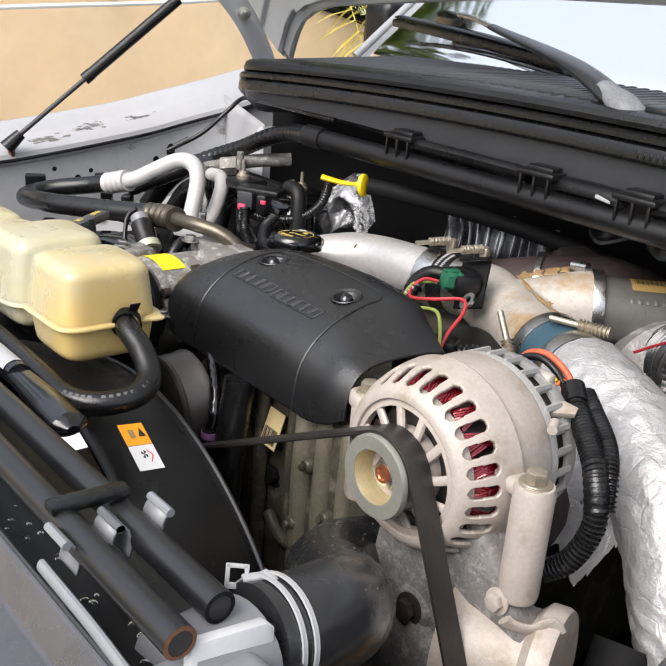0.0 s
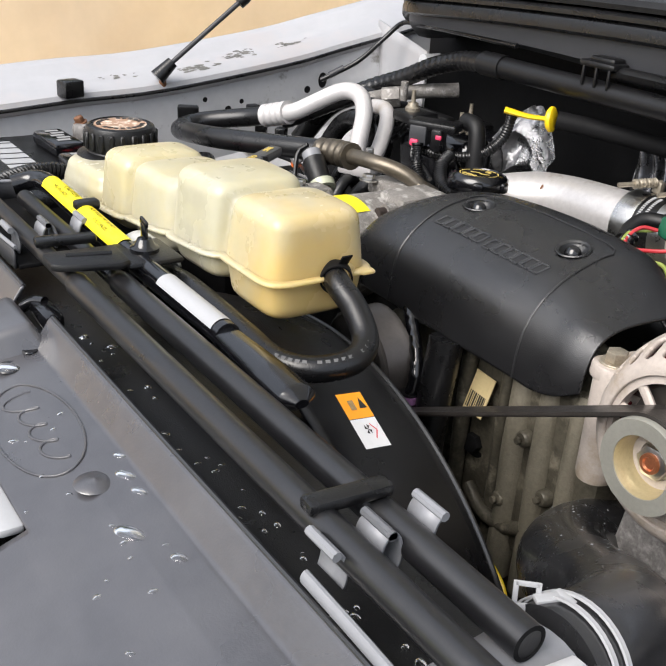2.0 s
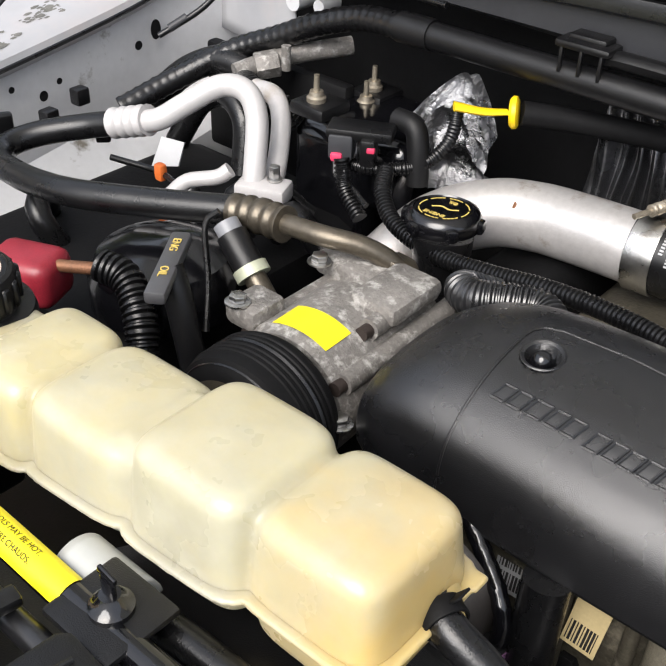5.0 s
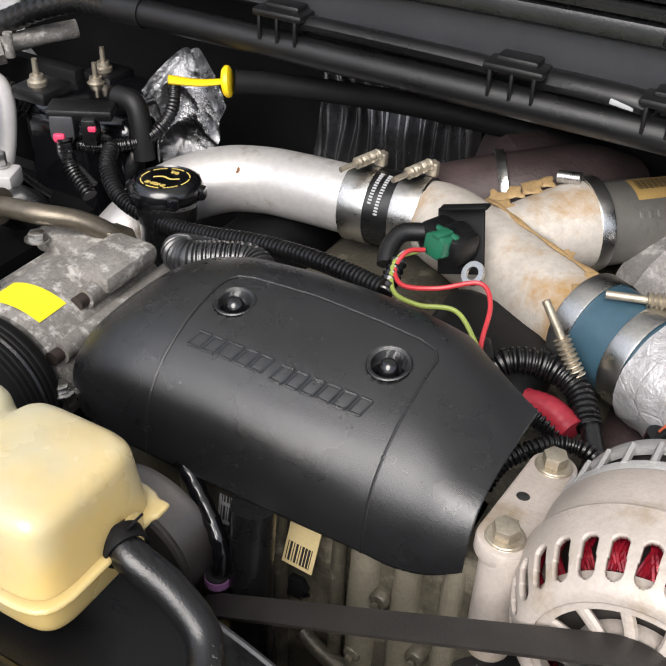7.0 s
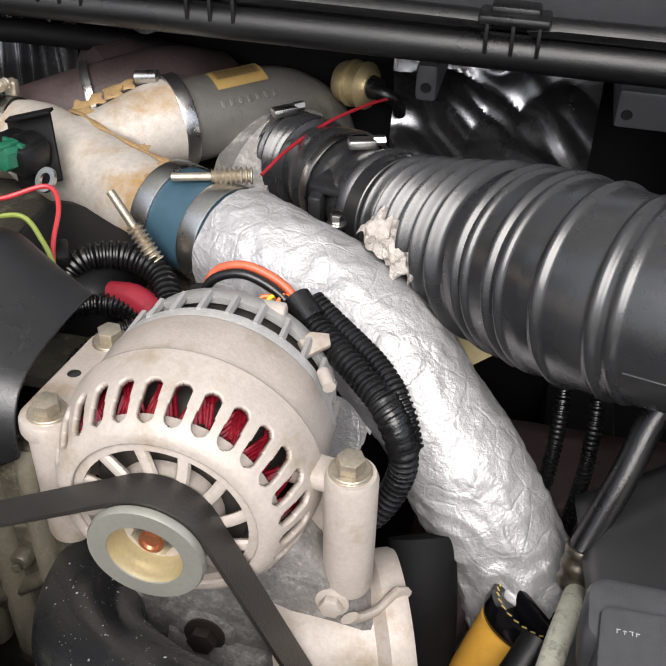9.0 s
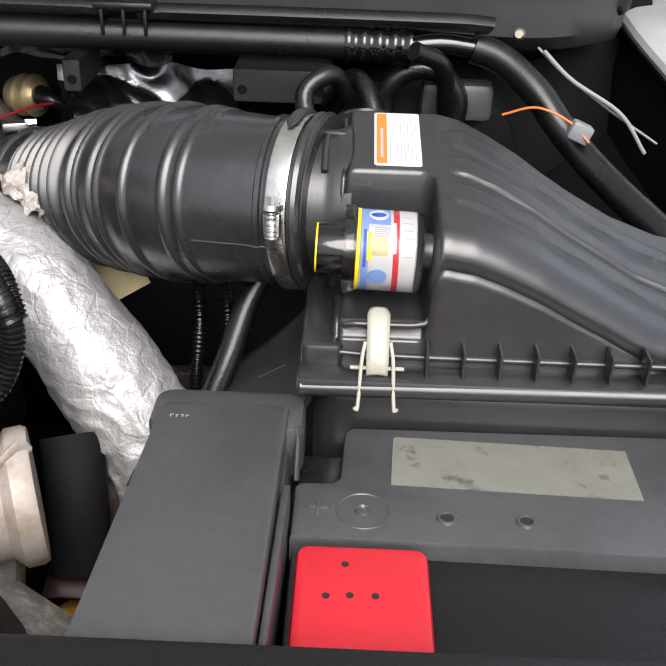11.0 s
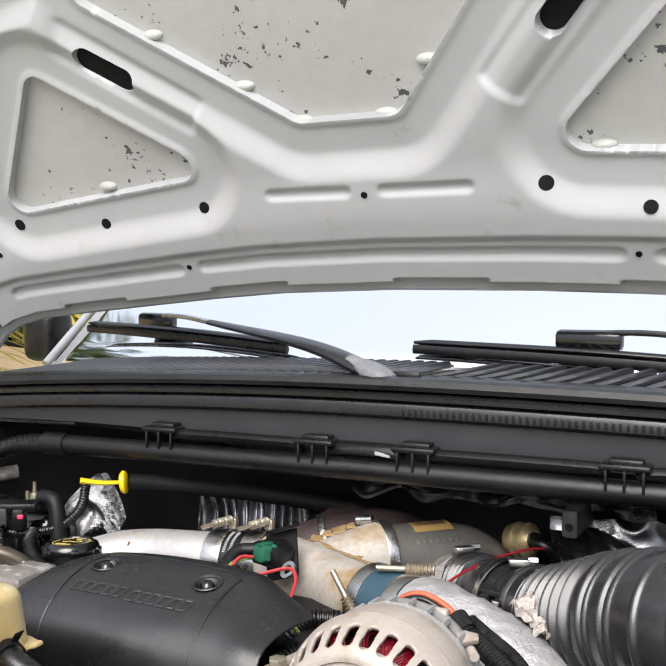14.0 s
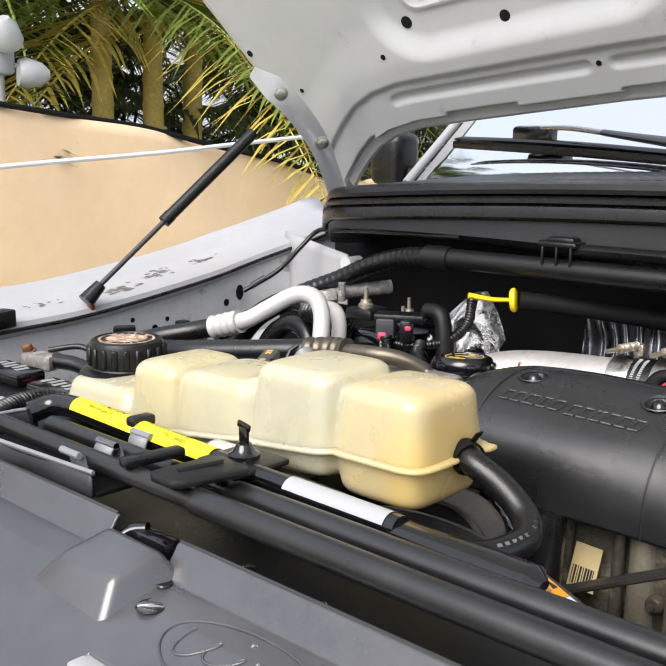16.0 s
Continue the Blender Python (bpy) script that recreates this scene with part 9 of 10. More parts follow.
    part("lower_box", Geo().box((0.755, 0.375, 0.965), (0.34, 0.25, 0.145), 0.02, seg=3), LIDBLACK, e)
    side = Geo()
    side.sheet(lambda u, v: V(0.590 - 0.085 * (1 - v) ** 1.5 - 0.02 * u * (1 - v), 0.240 + 0.16 * u, 0.930 + 0.112 * v), 14, 14)
    part("lower_side", side, LIDBLACK, e, "flared lower side panel", solid=0.003)
    tri = Geo().tube([(0.545, 0.268, 1.024), (0.566, 0.266, 1.038), (0.572, 0.256, 1.040), (0.545, 0.268, 1.024)], 0.0006, 6, straight=True)
    part("moulded_triangle", tri, LIDBLACK, e)
    # warning label on the lid
    def on(u, v, lift=0.0):
        x, y = 0.6228 + 0.0345 * u, 0.350 + 0.0835 * v
        return V(x, y, 1.1562 + 0.155 * (y - 0.35) + 0.0006 + lift)

    lab = part("warning_label", Geo().prism(rounded(0.6228, 0, 0.6573, 0.0845, 0.0025), 0.0005, Matrix.Translation((0, 0.350, 1.1565)) @ Matrix.Rotation(math.atan(0.155), 4, "X")), PAPER, e, "white label with an orange band")
    part("orange_band", Geo().sheet(lambda u, v: on(0.05 + 0.22 * u, 0.03 + 0.94 * v, 0.0006), 2, 6), LABELDEEP, lab)
    hd = Geo()
    hd.sheet(lambda u, v: on(0.13 + 0.06 * u, 0.12 + 0.55 * v, 0.0009), 1, 2)
    part("heading_bar", hd, PALEINK, lab)
    ln = Geo()
    for k in range(8):
        for h0, h1 in ((0.06, 0.48), (0.53, 0.93)):
            p = 0.33 + 0.078 * k
            ln.add([on(p, h0, 0.0006), on(p + 0.018, h0, 0.0006), on(p + 0.018, h1 - 0.05 * (k % 3), 0.0006), on(p, h1 - 0.05 * (k % 3), 0.0006)], [(0, 1, 2, 3)])
    part("printed_lines", ln, PALEINK, lab)
    # latch
    lv = Geo()
    blade = spline([(0.629, 0.2405, 1.050), (0.629, 0.2415, 1.058), (0.629, 0.250, 1.0715), (0.629, 0.260, 1.0805), (0.629, 0.2685, 1.0830)], 0.002)
    for sx in (-0.0072, -0.0036, 0, 0.0036, 0.0072):
        lv.v += [tuple(q + V(sx * (1.0 if k < len(blade) - 3 else 0.92 - 0.13 * (k - len(blade) + 3)), 0, -0.0009 * (abs(sx) / 0.0072) ** 2)) for k, q in enumerate(blade)]
    nb = len(blade)
    lv.f = [(i * nb + k, i * nb + k + 1, (i + 1) * nb + k + 1, (i + 1) * nb + k) for i in range(4) for k in range(nb - 1)]
    part("latch_lever", lv, LATCHGREY, e, "cream over-centre latch", solid=0.003)
    wire = Geo()
    for s in (-1, 1):
        wire.tube([(0.629 + s * 0.0085, 0.247, 1.070), (0.629 + s * 0.0105, 0.239, 1.060), (0.629 + s * 0.0115, 0.230, 1.040), (0.629 + s * 0.0120, 0.227, 1.034), (0.629 + s * 0.0125, 0.2245, 1.030), (0.629 + s * 0.0145, 0.225, 1.032)], 0.0013, 8, 0.002)
    wire.tube([(0.611, 0.240, 1.054), (0.647, 0.240, 1.054)], 0.0014, 8, 0.01)
    part("latch_bail", wire, LATCHGREY, e)
    # restriction gauge canister
    c = thing("filter_gauge", (0.62, 0.30, 1.09), "clear filter gauge canister with a red, white and blue label", "filter gauge")

    def m_at(x):
        return axis((x, 0.300, 1.1135), (1, 0, -0.03))

    def skin(xa, xb, a0, a1, r, n=14):
        """A piece of the wrapped label; 0 degrees is on top, 90 in front."""
        return Geo().sheet(lambda u, v: V(xa + (xb - xa) * u, 0.300 - r * math.sin(radians(a0 + (a1 - a0) * v)), 1.1135 - 0.03 * (xa + (xb - xa) * u - 0.62) + r * math.cos(radians(a0 + (a1 - a0) * v))), 4, n)

    part("stub", Geo().lathe([(0.0, 0.003), (0.0135, 0.003), (0.0150, 0), (0.0168, 0), (0.0175, 0.002), (0.0175, 0.024), (0, 0.024)], m_at(0.585), 32), GLOSS, c, "gloss black inlet stub")
    part("stub_face", Geo().lathe([(0.0152, 0), (0.0172, 0), (0.0172, 0.0012), (0.0152, 0.0012)], m_at(0.5840), 32, close=True), YELLOW, c, "yellow end ring")
    part("clear_flange", Geo().lathe([(0.010, 0), (0.0300, 0.0), (0.0305, 0.002), (0.0305, 0.0065), (0.0285, 0.009), (0.010, 0.009)], m_at(0.603), 44, close=True), CLEAR, c)
    part("dark_core", Geo().lathe([(0, 0.0), (0.0170, 0.0), (0.0170, 0.004), (0, 0.004)], m_at(0.6055), 40), GLOSS, c)
    part("yellow_ring", Geo().lathe([(0.0255, 0), (0.0282, 0.0006), (0.0282, 0.0030), (0.0255, 0.0036)], m_at(0.6108), 44), YELLOW, c, "yellow ring")
    part("canister", Geo().lathe([(0.0, 0.0), (0.0255, 0.0), (0.0262, 0.001), (0.0262, 0.0365), (0.0245, 0.0375), (0, 0.0375)], m_at(0.6145), 44), PAPER, c, "white wrapped canister")
    part("blue_field", skin(0.6152, 0.6200, -80, 170, 0.02645, 40), PALEBLUE, c)
    part("blue_field", skin(0.6200, 0.6345, -80, 26, 0.02645, 24), PALEBLUE, c)
    part("label_disc", Geo().lathe([(0, 0.0004), (0.0066, 0.0004), (0.0068, 0)], axis((0.6265, 0.2970, 1.1400), (0, -0.10, 1)), 26), PAPER, c)
    part("label_oval", Geo().lathe([(0, 0.0004), (0.0044, 0.0004), (0.0046, 0)], axis((0.6265, 0.2969, 1.1405), (0, -0.10, 1)) @ Matrix.Diagonal((1.1, 0.62, 1, 1)), 20), BLUEINK, c)
    part("label_disc", Geo().lathe([(0, 0.0004), (0.0062, 0.0004), (0.0064, 0)], axis((0.6265, 0.2738, 1.1057), (0, -0.96, -0.29)), 26), PALEBLUE, c)
    part("label_patch", skin(0.6190, 0.6222, 40, 82, 0.0266), YELLOW, c)
    part("label_patch", skin(0.6165, 0.6185, 36, 92, 0.0266), BLUEINK, c)
    part("label_patch", skin(0.6225, 0.6330, 48, 74, 0.0266), LABELTAN, c)
    part("red_band", skin(0.6365, 0.6405, -80, 22, 0.0266, 24), REDINK, c)
    part("red_band", skin(0.6385, 0.6405, 22, 70, 0.0266), REDINK, c)
    part("red_band", skin(0.6365, 0.6405, 70, 150, 0.0266, 20), REDINK, c)
    bars = Geo()
    for k in range(5):
        q = skin(0.6238, 0.6345, 31 + 3.4 * k, 32.4 + 3.4 * k, 0.0266, 2)
        bars.add(q.v, q.f)
    for k in range(6):
        q = skin(0.6430, 0.6500, 8 + 13 * k, 9.2 + 13 * k, 0.0266, 2)
        bars.add(q.v, q.f)
    part("printed_lines", bars, PALEINK, c)
    part("clear_sleeve", Geo().lathe([(0.0275, 0), (0.0280, 0.001), (0.0280, 0.041), (0.0265, 0.044), (0.0, 0.0445)], m_at(0.613), 44), CLEAR, c)
    part("rear_neck", Geo().lathe([(0.011, 0), (0.013, 0.004), (0.013, 0.016)], m_at(0.655), 24), LIDBLACK, c)


def build_right_boxes():
    e = thing("fuse_box", (0.53, 0.12, 0.90), "black plastic fuse box with a stepped lid", "fuse box")
    part("body", Geo().box((0.530, 0.05, 0.935), (0.088, 0.34, 0.16), 0.006), BOXGREY, e)
    rim = Geo().prism(rounded(0.4800, 0.198, 0.5825, 0.2450, 0.013), 0.040, Matrix.Translation((0, 0, 0.990)), bevel=0.0055)
    part("rear_rim", rim, BOXGREY, e, "rounded raised rim of the lid")
    part("lid", Geo().prism([(0.470, -0.14), (0.4870, 0.2165), (0.4913, 0.2215), (0.5680, 0.2235), (0.5720, 0.2190), (0.5660, -0.14)], 0.05, Matrix.Translation((0, 0, 0.9835)), bevel=0.0022), BOXGREY, e)
    part("side_rail", Geo().prism([(0.566, -0.14), (0.5725, 0.150), (0.5775, 0.150), (0.571, -0.14)], 0.040, Matrix.Translation((0, 0, 0.985)), bevel=0.002), BOXGREY, e)
    tx = Geo()
    for k in range(4):
        tx.box((0.4965 + 0.0034 * k, 0.206 - 0.0006 * (k % 2), 1.0336), (0.0022, 0.0004, 0.0002), 0)
        tx.box((0.4958 + 0.0034 * k + 0.0006 * (k % 3), 0.2047, 1.0336), (0.0005, 0.0026, 0.0002), 0)
    part("printed_marks", tx, LABELWHITE, e)
    part("clip", Geo().tube([(0.5775, 0.207, 1.028), (0.579, 0.203, 1.020), (0.579, 0.190, 1.006), (0.579, 0.186, 1.000)], 0.0045, 12, 0.003, flat=0.4, up=(1, 0, 0.3)), BOXGREY, e)
    b = thing("battery", (0.70, 0.10, 0.85), "black-topped battery with a red terminal cover", "battery")
    part("case", Geo().box((0.735, 0.085, 0.905), (0.30, 0.20, 0.17), 0.008), PLASTIC, b)
    part("lower_deck", Geo().box((0.735, 0.060, 0.981), (0.312, 0.165, 0.014), 0.004), BOXGREY, b)
    top = [(0.5785, 0.1285), (0.5785, 0.176), (0.5825, 0.180), (0.603, 0.181), (0.607, 0.186), (0.609, 0.236), (0.6145, 0.2425), (0.88, 0.247), (0.88, 0.1225)]
    part("top_cover", Geo().prism(top, 0.024, Matrix.Translation((0, 0, 0.980)), bevel=0.0035), BOXGREY, b, "grey-black moulded battery cover")
    part("pocket_floor", Geo().box((0.594, 0.211, 0.975), (0.030, 0.06, 0.008), 0.002), SATIN, b)
    part("worn_label", Geo().prism([(0.6400, 0.1795), (0.80, 0.174), (0.80, 0.226), (0.6445, 0.2315), (0.6425, 0.2295)], 0.0005, Matrix.Translation((0, 0, 1.0041))), material("worn_grey_label", (0.17, 0.17, 0.145), 0.5, 0.0, 0.1, 40, stain=(0.045, 0.045, 0.045), stain_amount=0.16, stain_scale=34), b, "scuffed grey label remnant")
    pl = Geo().box((0.5945, 0.1545, 1.0040), (0.0135, 0.0030, 0.0030), 0.0012)
    pl.box((0.5945, 0.1545, 1.0040), (0.0030, 0.0135, 0.0030), 0.0012)
    part("plus_mark", pl, BOXGREY, b, "moulded plus sign")
    part("vent_ring", Geo().lathe([(0.0155, 0), (0.0160, 0.0006), (0.0168, 0.0006), (0.0172, 0)], Matrix.Translation((0.6222, 0.1532, 1.0040)), 40), BOXGREY, b)
    part("vent_boss", Geo().lathe([(0, 0.0008), (0.0022, 0.0008), (0.0034, 0.0020), (0.0046, 0.0020), (0.0054, 0)], Matrix.Translation((0.6222, 0.1532, 1.0040)), 24), BOXGREY, b)
    for x in (0.6735, 0.722):
        part("vent_collar", Geo().lathe([(0.0040, 0.0002), (0.0045, 0.0016), (0.0058, 0.0016), (0.0066, 0)], Matrix.Translation((x, 0.149, 1.0040)), 24), BOXGREY, b)
        part("vent_hole", Geo().lathe([(0, 0.0004), (0.0044, 0.0004)], Matrix.Translation((x, 0.149, 1.0040)), 20), INK, b)
    red = Geo().prism(rounded(0.5835, 0.02, 0.6600, 0.1170, 0.008), 0.024, Matrix.Translation((0, 0, 0.985)), bevel=0.005)
    rc = part("terminal_cover", red, RED, b, "bright red terminal cover")
    for x, y in ((0.6120, 0.100), (0.602, 0.075), (0.615, 0.076), (0.629, 0.076)):
        part("cover_hole", Geo().lathe([(0, 0.0003), (0.0022, 0.0003), (0.0022, 0)], Matrix.Translation((x, y, 1.0090)), 14), INK, rc)
    # ochre filler tube and its cap
    f = thing("oil_fill_tube", (0.43, 0.30, 0.75), "ochre plastic filler tube with a black cap", "filler tube")
    m = axis((0.460, 0.328, 0.866), (0.35, 0.30, 0.9))
    part("tube", Geo().tube([(0.455, 0.323, 0.862), (0.435, 0.302, 0.805), (0.410, 0.275, 0.73), (0.38, 0.25, 0.65)], 0.0285, 32, 0.01), FILLER, f)
    cap = Geo().lathe([(0, 0.004), (0.022, 0.004), (0.024, 0.010), (0.029, 0.012), (0.0325, 0.010), (0.033, 0.0), (0.030, -0.008), (0, -0.008)], m, 40)
    cap.box(m @ V(0, 0, 0.010), (0.050, 0.006, 0.014), 0.002, m=m.to_3x3().to_4x4())
    part("cap", cap, GLOSS, f, "gloss black filler cap with a grip bar")
    pr = Geo()
    for k in range(26):
        a = 2 * math.pi * k / 26
        pr.box(m @ V(0.0285 * math.cos(a), 0.0285 * math.sin(a), 0.0123), (0.0014, 0.004, 0.0004), 0, m=m.to_3x3().to_4x4() @ Matrix.Rotation(a + 0.4, 4, "Z"))
    part("cap_print", pr, GOLDINK, f)
    part("base_flange", Geo().lathe([(0, 0), (0.06, 0), (0.06, 0.012), (0.03, 0.02)], Matrix.Translation((0.41, 0.27, 0.74)), 24), FILLER, f)
    h = thing("pale_hose", (0.47, 0.23, 0.9), "dirty pale rubber hose beside the fuse box", "hose")
    part("hose", Geo().tube([(0.492, 0.335, 0.90), (0.484, 0.295, 0.925), (0.474, 0.250, 0.930), (0.466, 0.200, 0.925), (0.46, 0.12, 0.90)], 0.0085, 14, 0.006), material("pale_dirty_rubber", (0.48, 0.47, 0.38), 0.5, 0.0, 0.15, 30, stain=(0.15, 0.14, 0.1), stain_amount=0.3, stain_scale=60), h)
    part("plug", Geo().tube([(0.468, 0.285, 0.905), (0.455, 0.262, 0.890), (0.440, 0.238, 0.872)], 0.0125, 14, 0.005), PLASTIC, h, "black taped plug")
    k = thing("steering_hose", (0.52, 0.45, 0.9), "black hose with a dull steel fitting", "hose")
    part("hose", Geo().tube([(0.545, 0.43, 1.045), (0.525, 0.410, 1.012), (0.5115, 0.385, 0.976), (0.4954, 0.360, 0.936), (0.4915, 0.353, 0.926)], 0.0105, 16, 0.006), RUBBER, k)
    part("fitting", Geo().tube([(0.4925, 0.354, 0.929), (0.4907, 0.348, 0.912), (0.4905, 0.344, 0.897)], lambda t, s: 0.0125 + 0.001 * math.sin(s * 500), 16, 0.002), DARKSTEEL, k)
    lo = thing("wheelhouse_loom", (0.50, 0.40, 0.85), "black corrugated conduits deep beside the air box", "wiring loom")
    for x, y in ((0.462, 0.475), (0.490, 0.468)):
        part("conduit", corrugated([(x, y + 0.05, 0.985), (x + 0.006, y + 0.02, 0.945), (x + 0.004, y - 0.01, 0.89), (x - 0.006, y - 0.03, 0.82)], 0.0060, 0.0042, 0.0008), RUBBER, lo)
    g_ = Geo().sheet(lambda u, v: V(0.36 + 0.24 * u, 0.28 + 0.30 * v, 0.79 + 0.05 * v + 0.006 * noise.noise(V(u * 5, v * 5, 3))), 16, 16)
    single("wheelhouse_panel", g_, material("purple_brown_primer", (0.040, 0.021, 0.022), 0.5, 0.0, 0.3, 20, stain=(0.09, 0.07, 0.06), stain_amount=0.2, stain_scale=40), "dull purple-brown wheelhouse panel low in the bay", "panel", kind="structure", solid=0.003)
    # brake fluid reservoir behind the air box
    r = thing("brake_reservoir", (0.62, 0.54, 1.08), "cream brake fluid reservoir with a black cap", "reservoir")
    part("tank", Geo().box((0.622, 0.505, 1.090), (0.088, 0.075, 0.066), 0.025, seg=4), CREAMCAP, r)
    part("collar", Geo().lathe([(0.0, 0.006), (0.041, 0.006), (0.047, 0.004), (0.0485, 0.0), (0.0475, -0.010)], Matrix.Translation((0.6195, 0.497, 1.128)), 40), CREAMCAP, r)
    part("cap", Geo().lathe([(0.0275, 0), (0.0275, 0.011), (0.0262, 0.0135), (0.0235, 0.0140), (0.0225, 0.0120), (0, 0.0120)], Matrix.Translation((0.6195, 0.497, 1.1335)), 36), RUBBER, r, "ribbed black cap")
    for k in range(36):
        a = 2 * math.pi * k / 36
        part("grip_rib", Geo().box((0.6195 + 0.0276 * math.cos(a), 0.497 + 0.0276 * math.sin(a), 1.1395), (0.0016, 0.0016, 0.010), 0), RUBBER, r)
    for pts in ([(0.57, 0.57, 1.10), (0.56, 0.585, 1.14), (0.585, 0.60, 1.155), (0.60, 0.62, 1.13)], [(0.66, 0.60, 1.18), (0.69, 0.62, 1.16), (0.70, 0.66, 1.10)], [(0.635, 0.57, 1.10), (0.617, 0.61, 1.142), (0.60, 0.65, 1.138), (0.58, 0.70, 1.10)]):
        part("brake_hose", Geo().tube(pts, 0.009, 12, 0.006), RUBBER, r)
    d = thing("brake_booster", (0.68, 0.80, 1.0), "black brake booster drum on the bulkhead", "brake booster")
    part("drum", Geo().lathe([(0, 0), (0.08, 0.0), (0.11, 0.02), (0.115, 0.06), (0.115, 0.10)], axis((0.68, 0.70, 1.02), (0, 1, 0)), 48), DULL, d)
    part("ring_hose", Geo().tube([(0.674 + 0.038 * math.cos(a), 0.66, 1.112 + 0.036 * math.sin(a)) for a in [math.pi * (k / 12) for k in range(-2, 15)]], 0.0105, 14, straight=True), RUBBER, d)
    part("square_boss", Geo().box((0.712, 0.685, 1.112), (0.075, 0.03, 0.040), 0.008), BOXGREY, d)
    # red and white tag low beside the duct
    t = Geo().prism([(-0.022, -0.03), (0.022, -0.03), (0.022, 0.03), (-0.022, 0.03)], 0.001, axis((0.384, 0.52, 0.985), (0.35, -0.8, 0.5)) @ Matrix.Rotation(0.35, 4, "Z"))
    tg = single("caution_tag", t, LABELTAN, "aged caution tag with a red heading", "label")
    part("red_heading", Geo().prism([(-0.021, 0.017), (0.021, 0.017), (0.021, 0.029), (-0.021, 0.029)], 0.0005, axis((0.384, 0.52, 0.985), (0.35, -0.8, 0.5)) @ Matrix.Rotation(0.35, 4, "Z") @ Matrix.Translation((0, 0, 0.001))), REDINK, tg)
    # water pump outlet and casting below the alternator
    w = thing("water_pump_outlet", (0.35, 0.25, 0.90), "sandy cast water pump outlet below the alternator", "pump casting")
    part("drum", Geo().lathe([(0, 0), (0.052, 0), (0.054, 0.004), (0.054, 0.016), (0.046, 0.024), (0.046, 0.075), (0.052, 0.09), (0, 0.09)], axis((0.376, 0.268, 0.912), (-0.93, -0.36, -0.05)), 44), ALTCASE, w)
    part("saddle", Geo().tube([(0.346, 0.228, 0.964), (0.352, 0.234, 0.959), (0.362, 0.244, 0.958), (0.370, 0.252, 0.966), (0.374, 0.256, 0.958)], 0.008, 12, 0.004, flat=0.4, up=(0, 1, 0)), ALTCASE, w)
    part("pivot_bolt", hexbolt(Geo(), (0.334, 0.232, 0.972), (0, -1, 0.1), 0.0075, 0.006), ALTCASE, w)
    part("sloping_arm", Geo().prism([(-0.11, 0.02), (0.10, -0.075), (0.12, -0.04), (-0.04, 0.07), (-0.11, 0.075)], 0.03, axis((0.33, 0.235, 0.83), (0, -1, 0.3)), bevel=0.005), SALTED, w)
    part("bolt_boss", Geo().lathe([(0, 0.002), (0.018, 0.002), (0.021, 0.0), (0.022, -0.006)], axis((0.2475, 0.231, 0.9125), (0, -1, 0.1)), 28), SALTED, w)
    part("cover_bolt", hexbolt(Geo(), (0.2475, 0.229, 0.9125), (0, -1, 0.1), 0.0100, 0.008), DARKBOLT, w)
    part("exhaust_pipe", Geo().tube([(0.42, 0.45, 0.78), (0.40, 0.40, 0.84), (0.39, 0.36, 0.80), (0.38, 0.33, 0.70)], 0.03, 20, 0.01), TURBO, w)
    part("black_guard", Geo().tube([(0.375, 0.36, 0.90), (0.385, 0.33, 0.86), (0.39, 0.30, 0.80)], 0.026, 20, 0.01, flat=0.5), DULL, w)


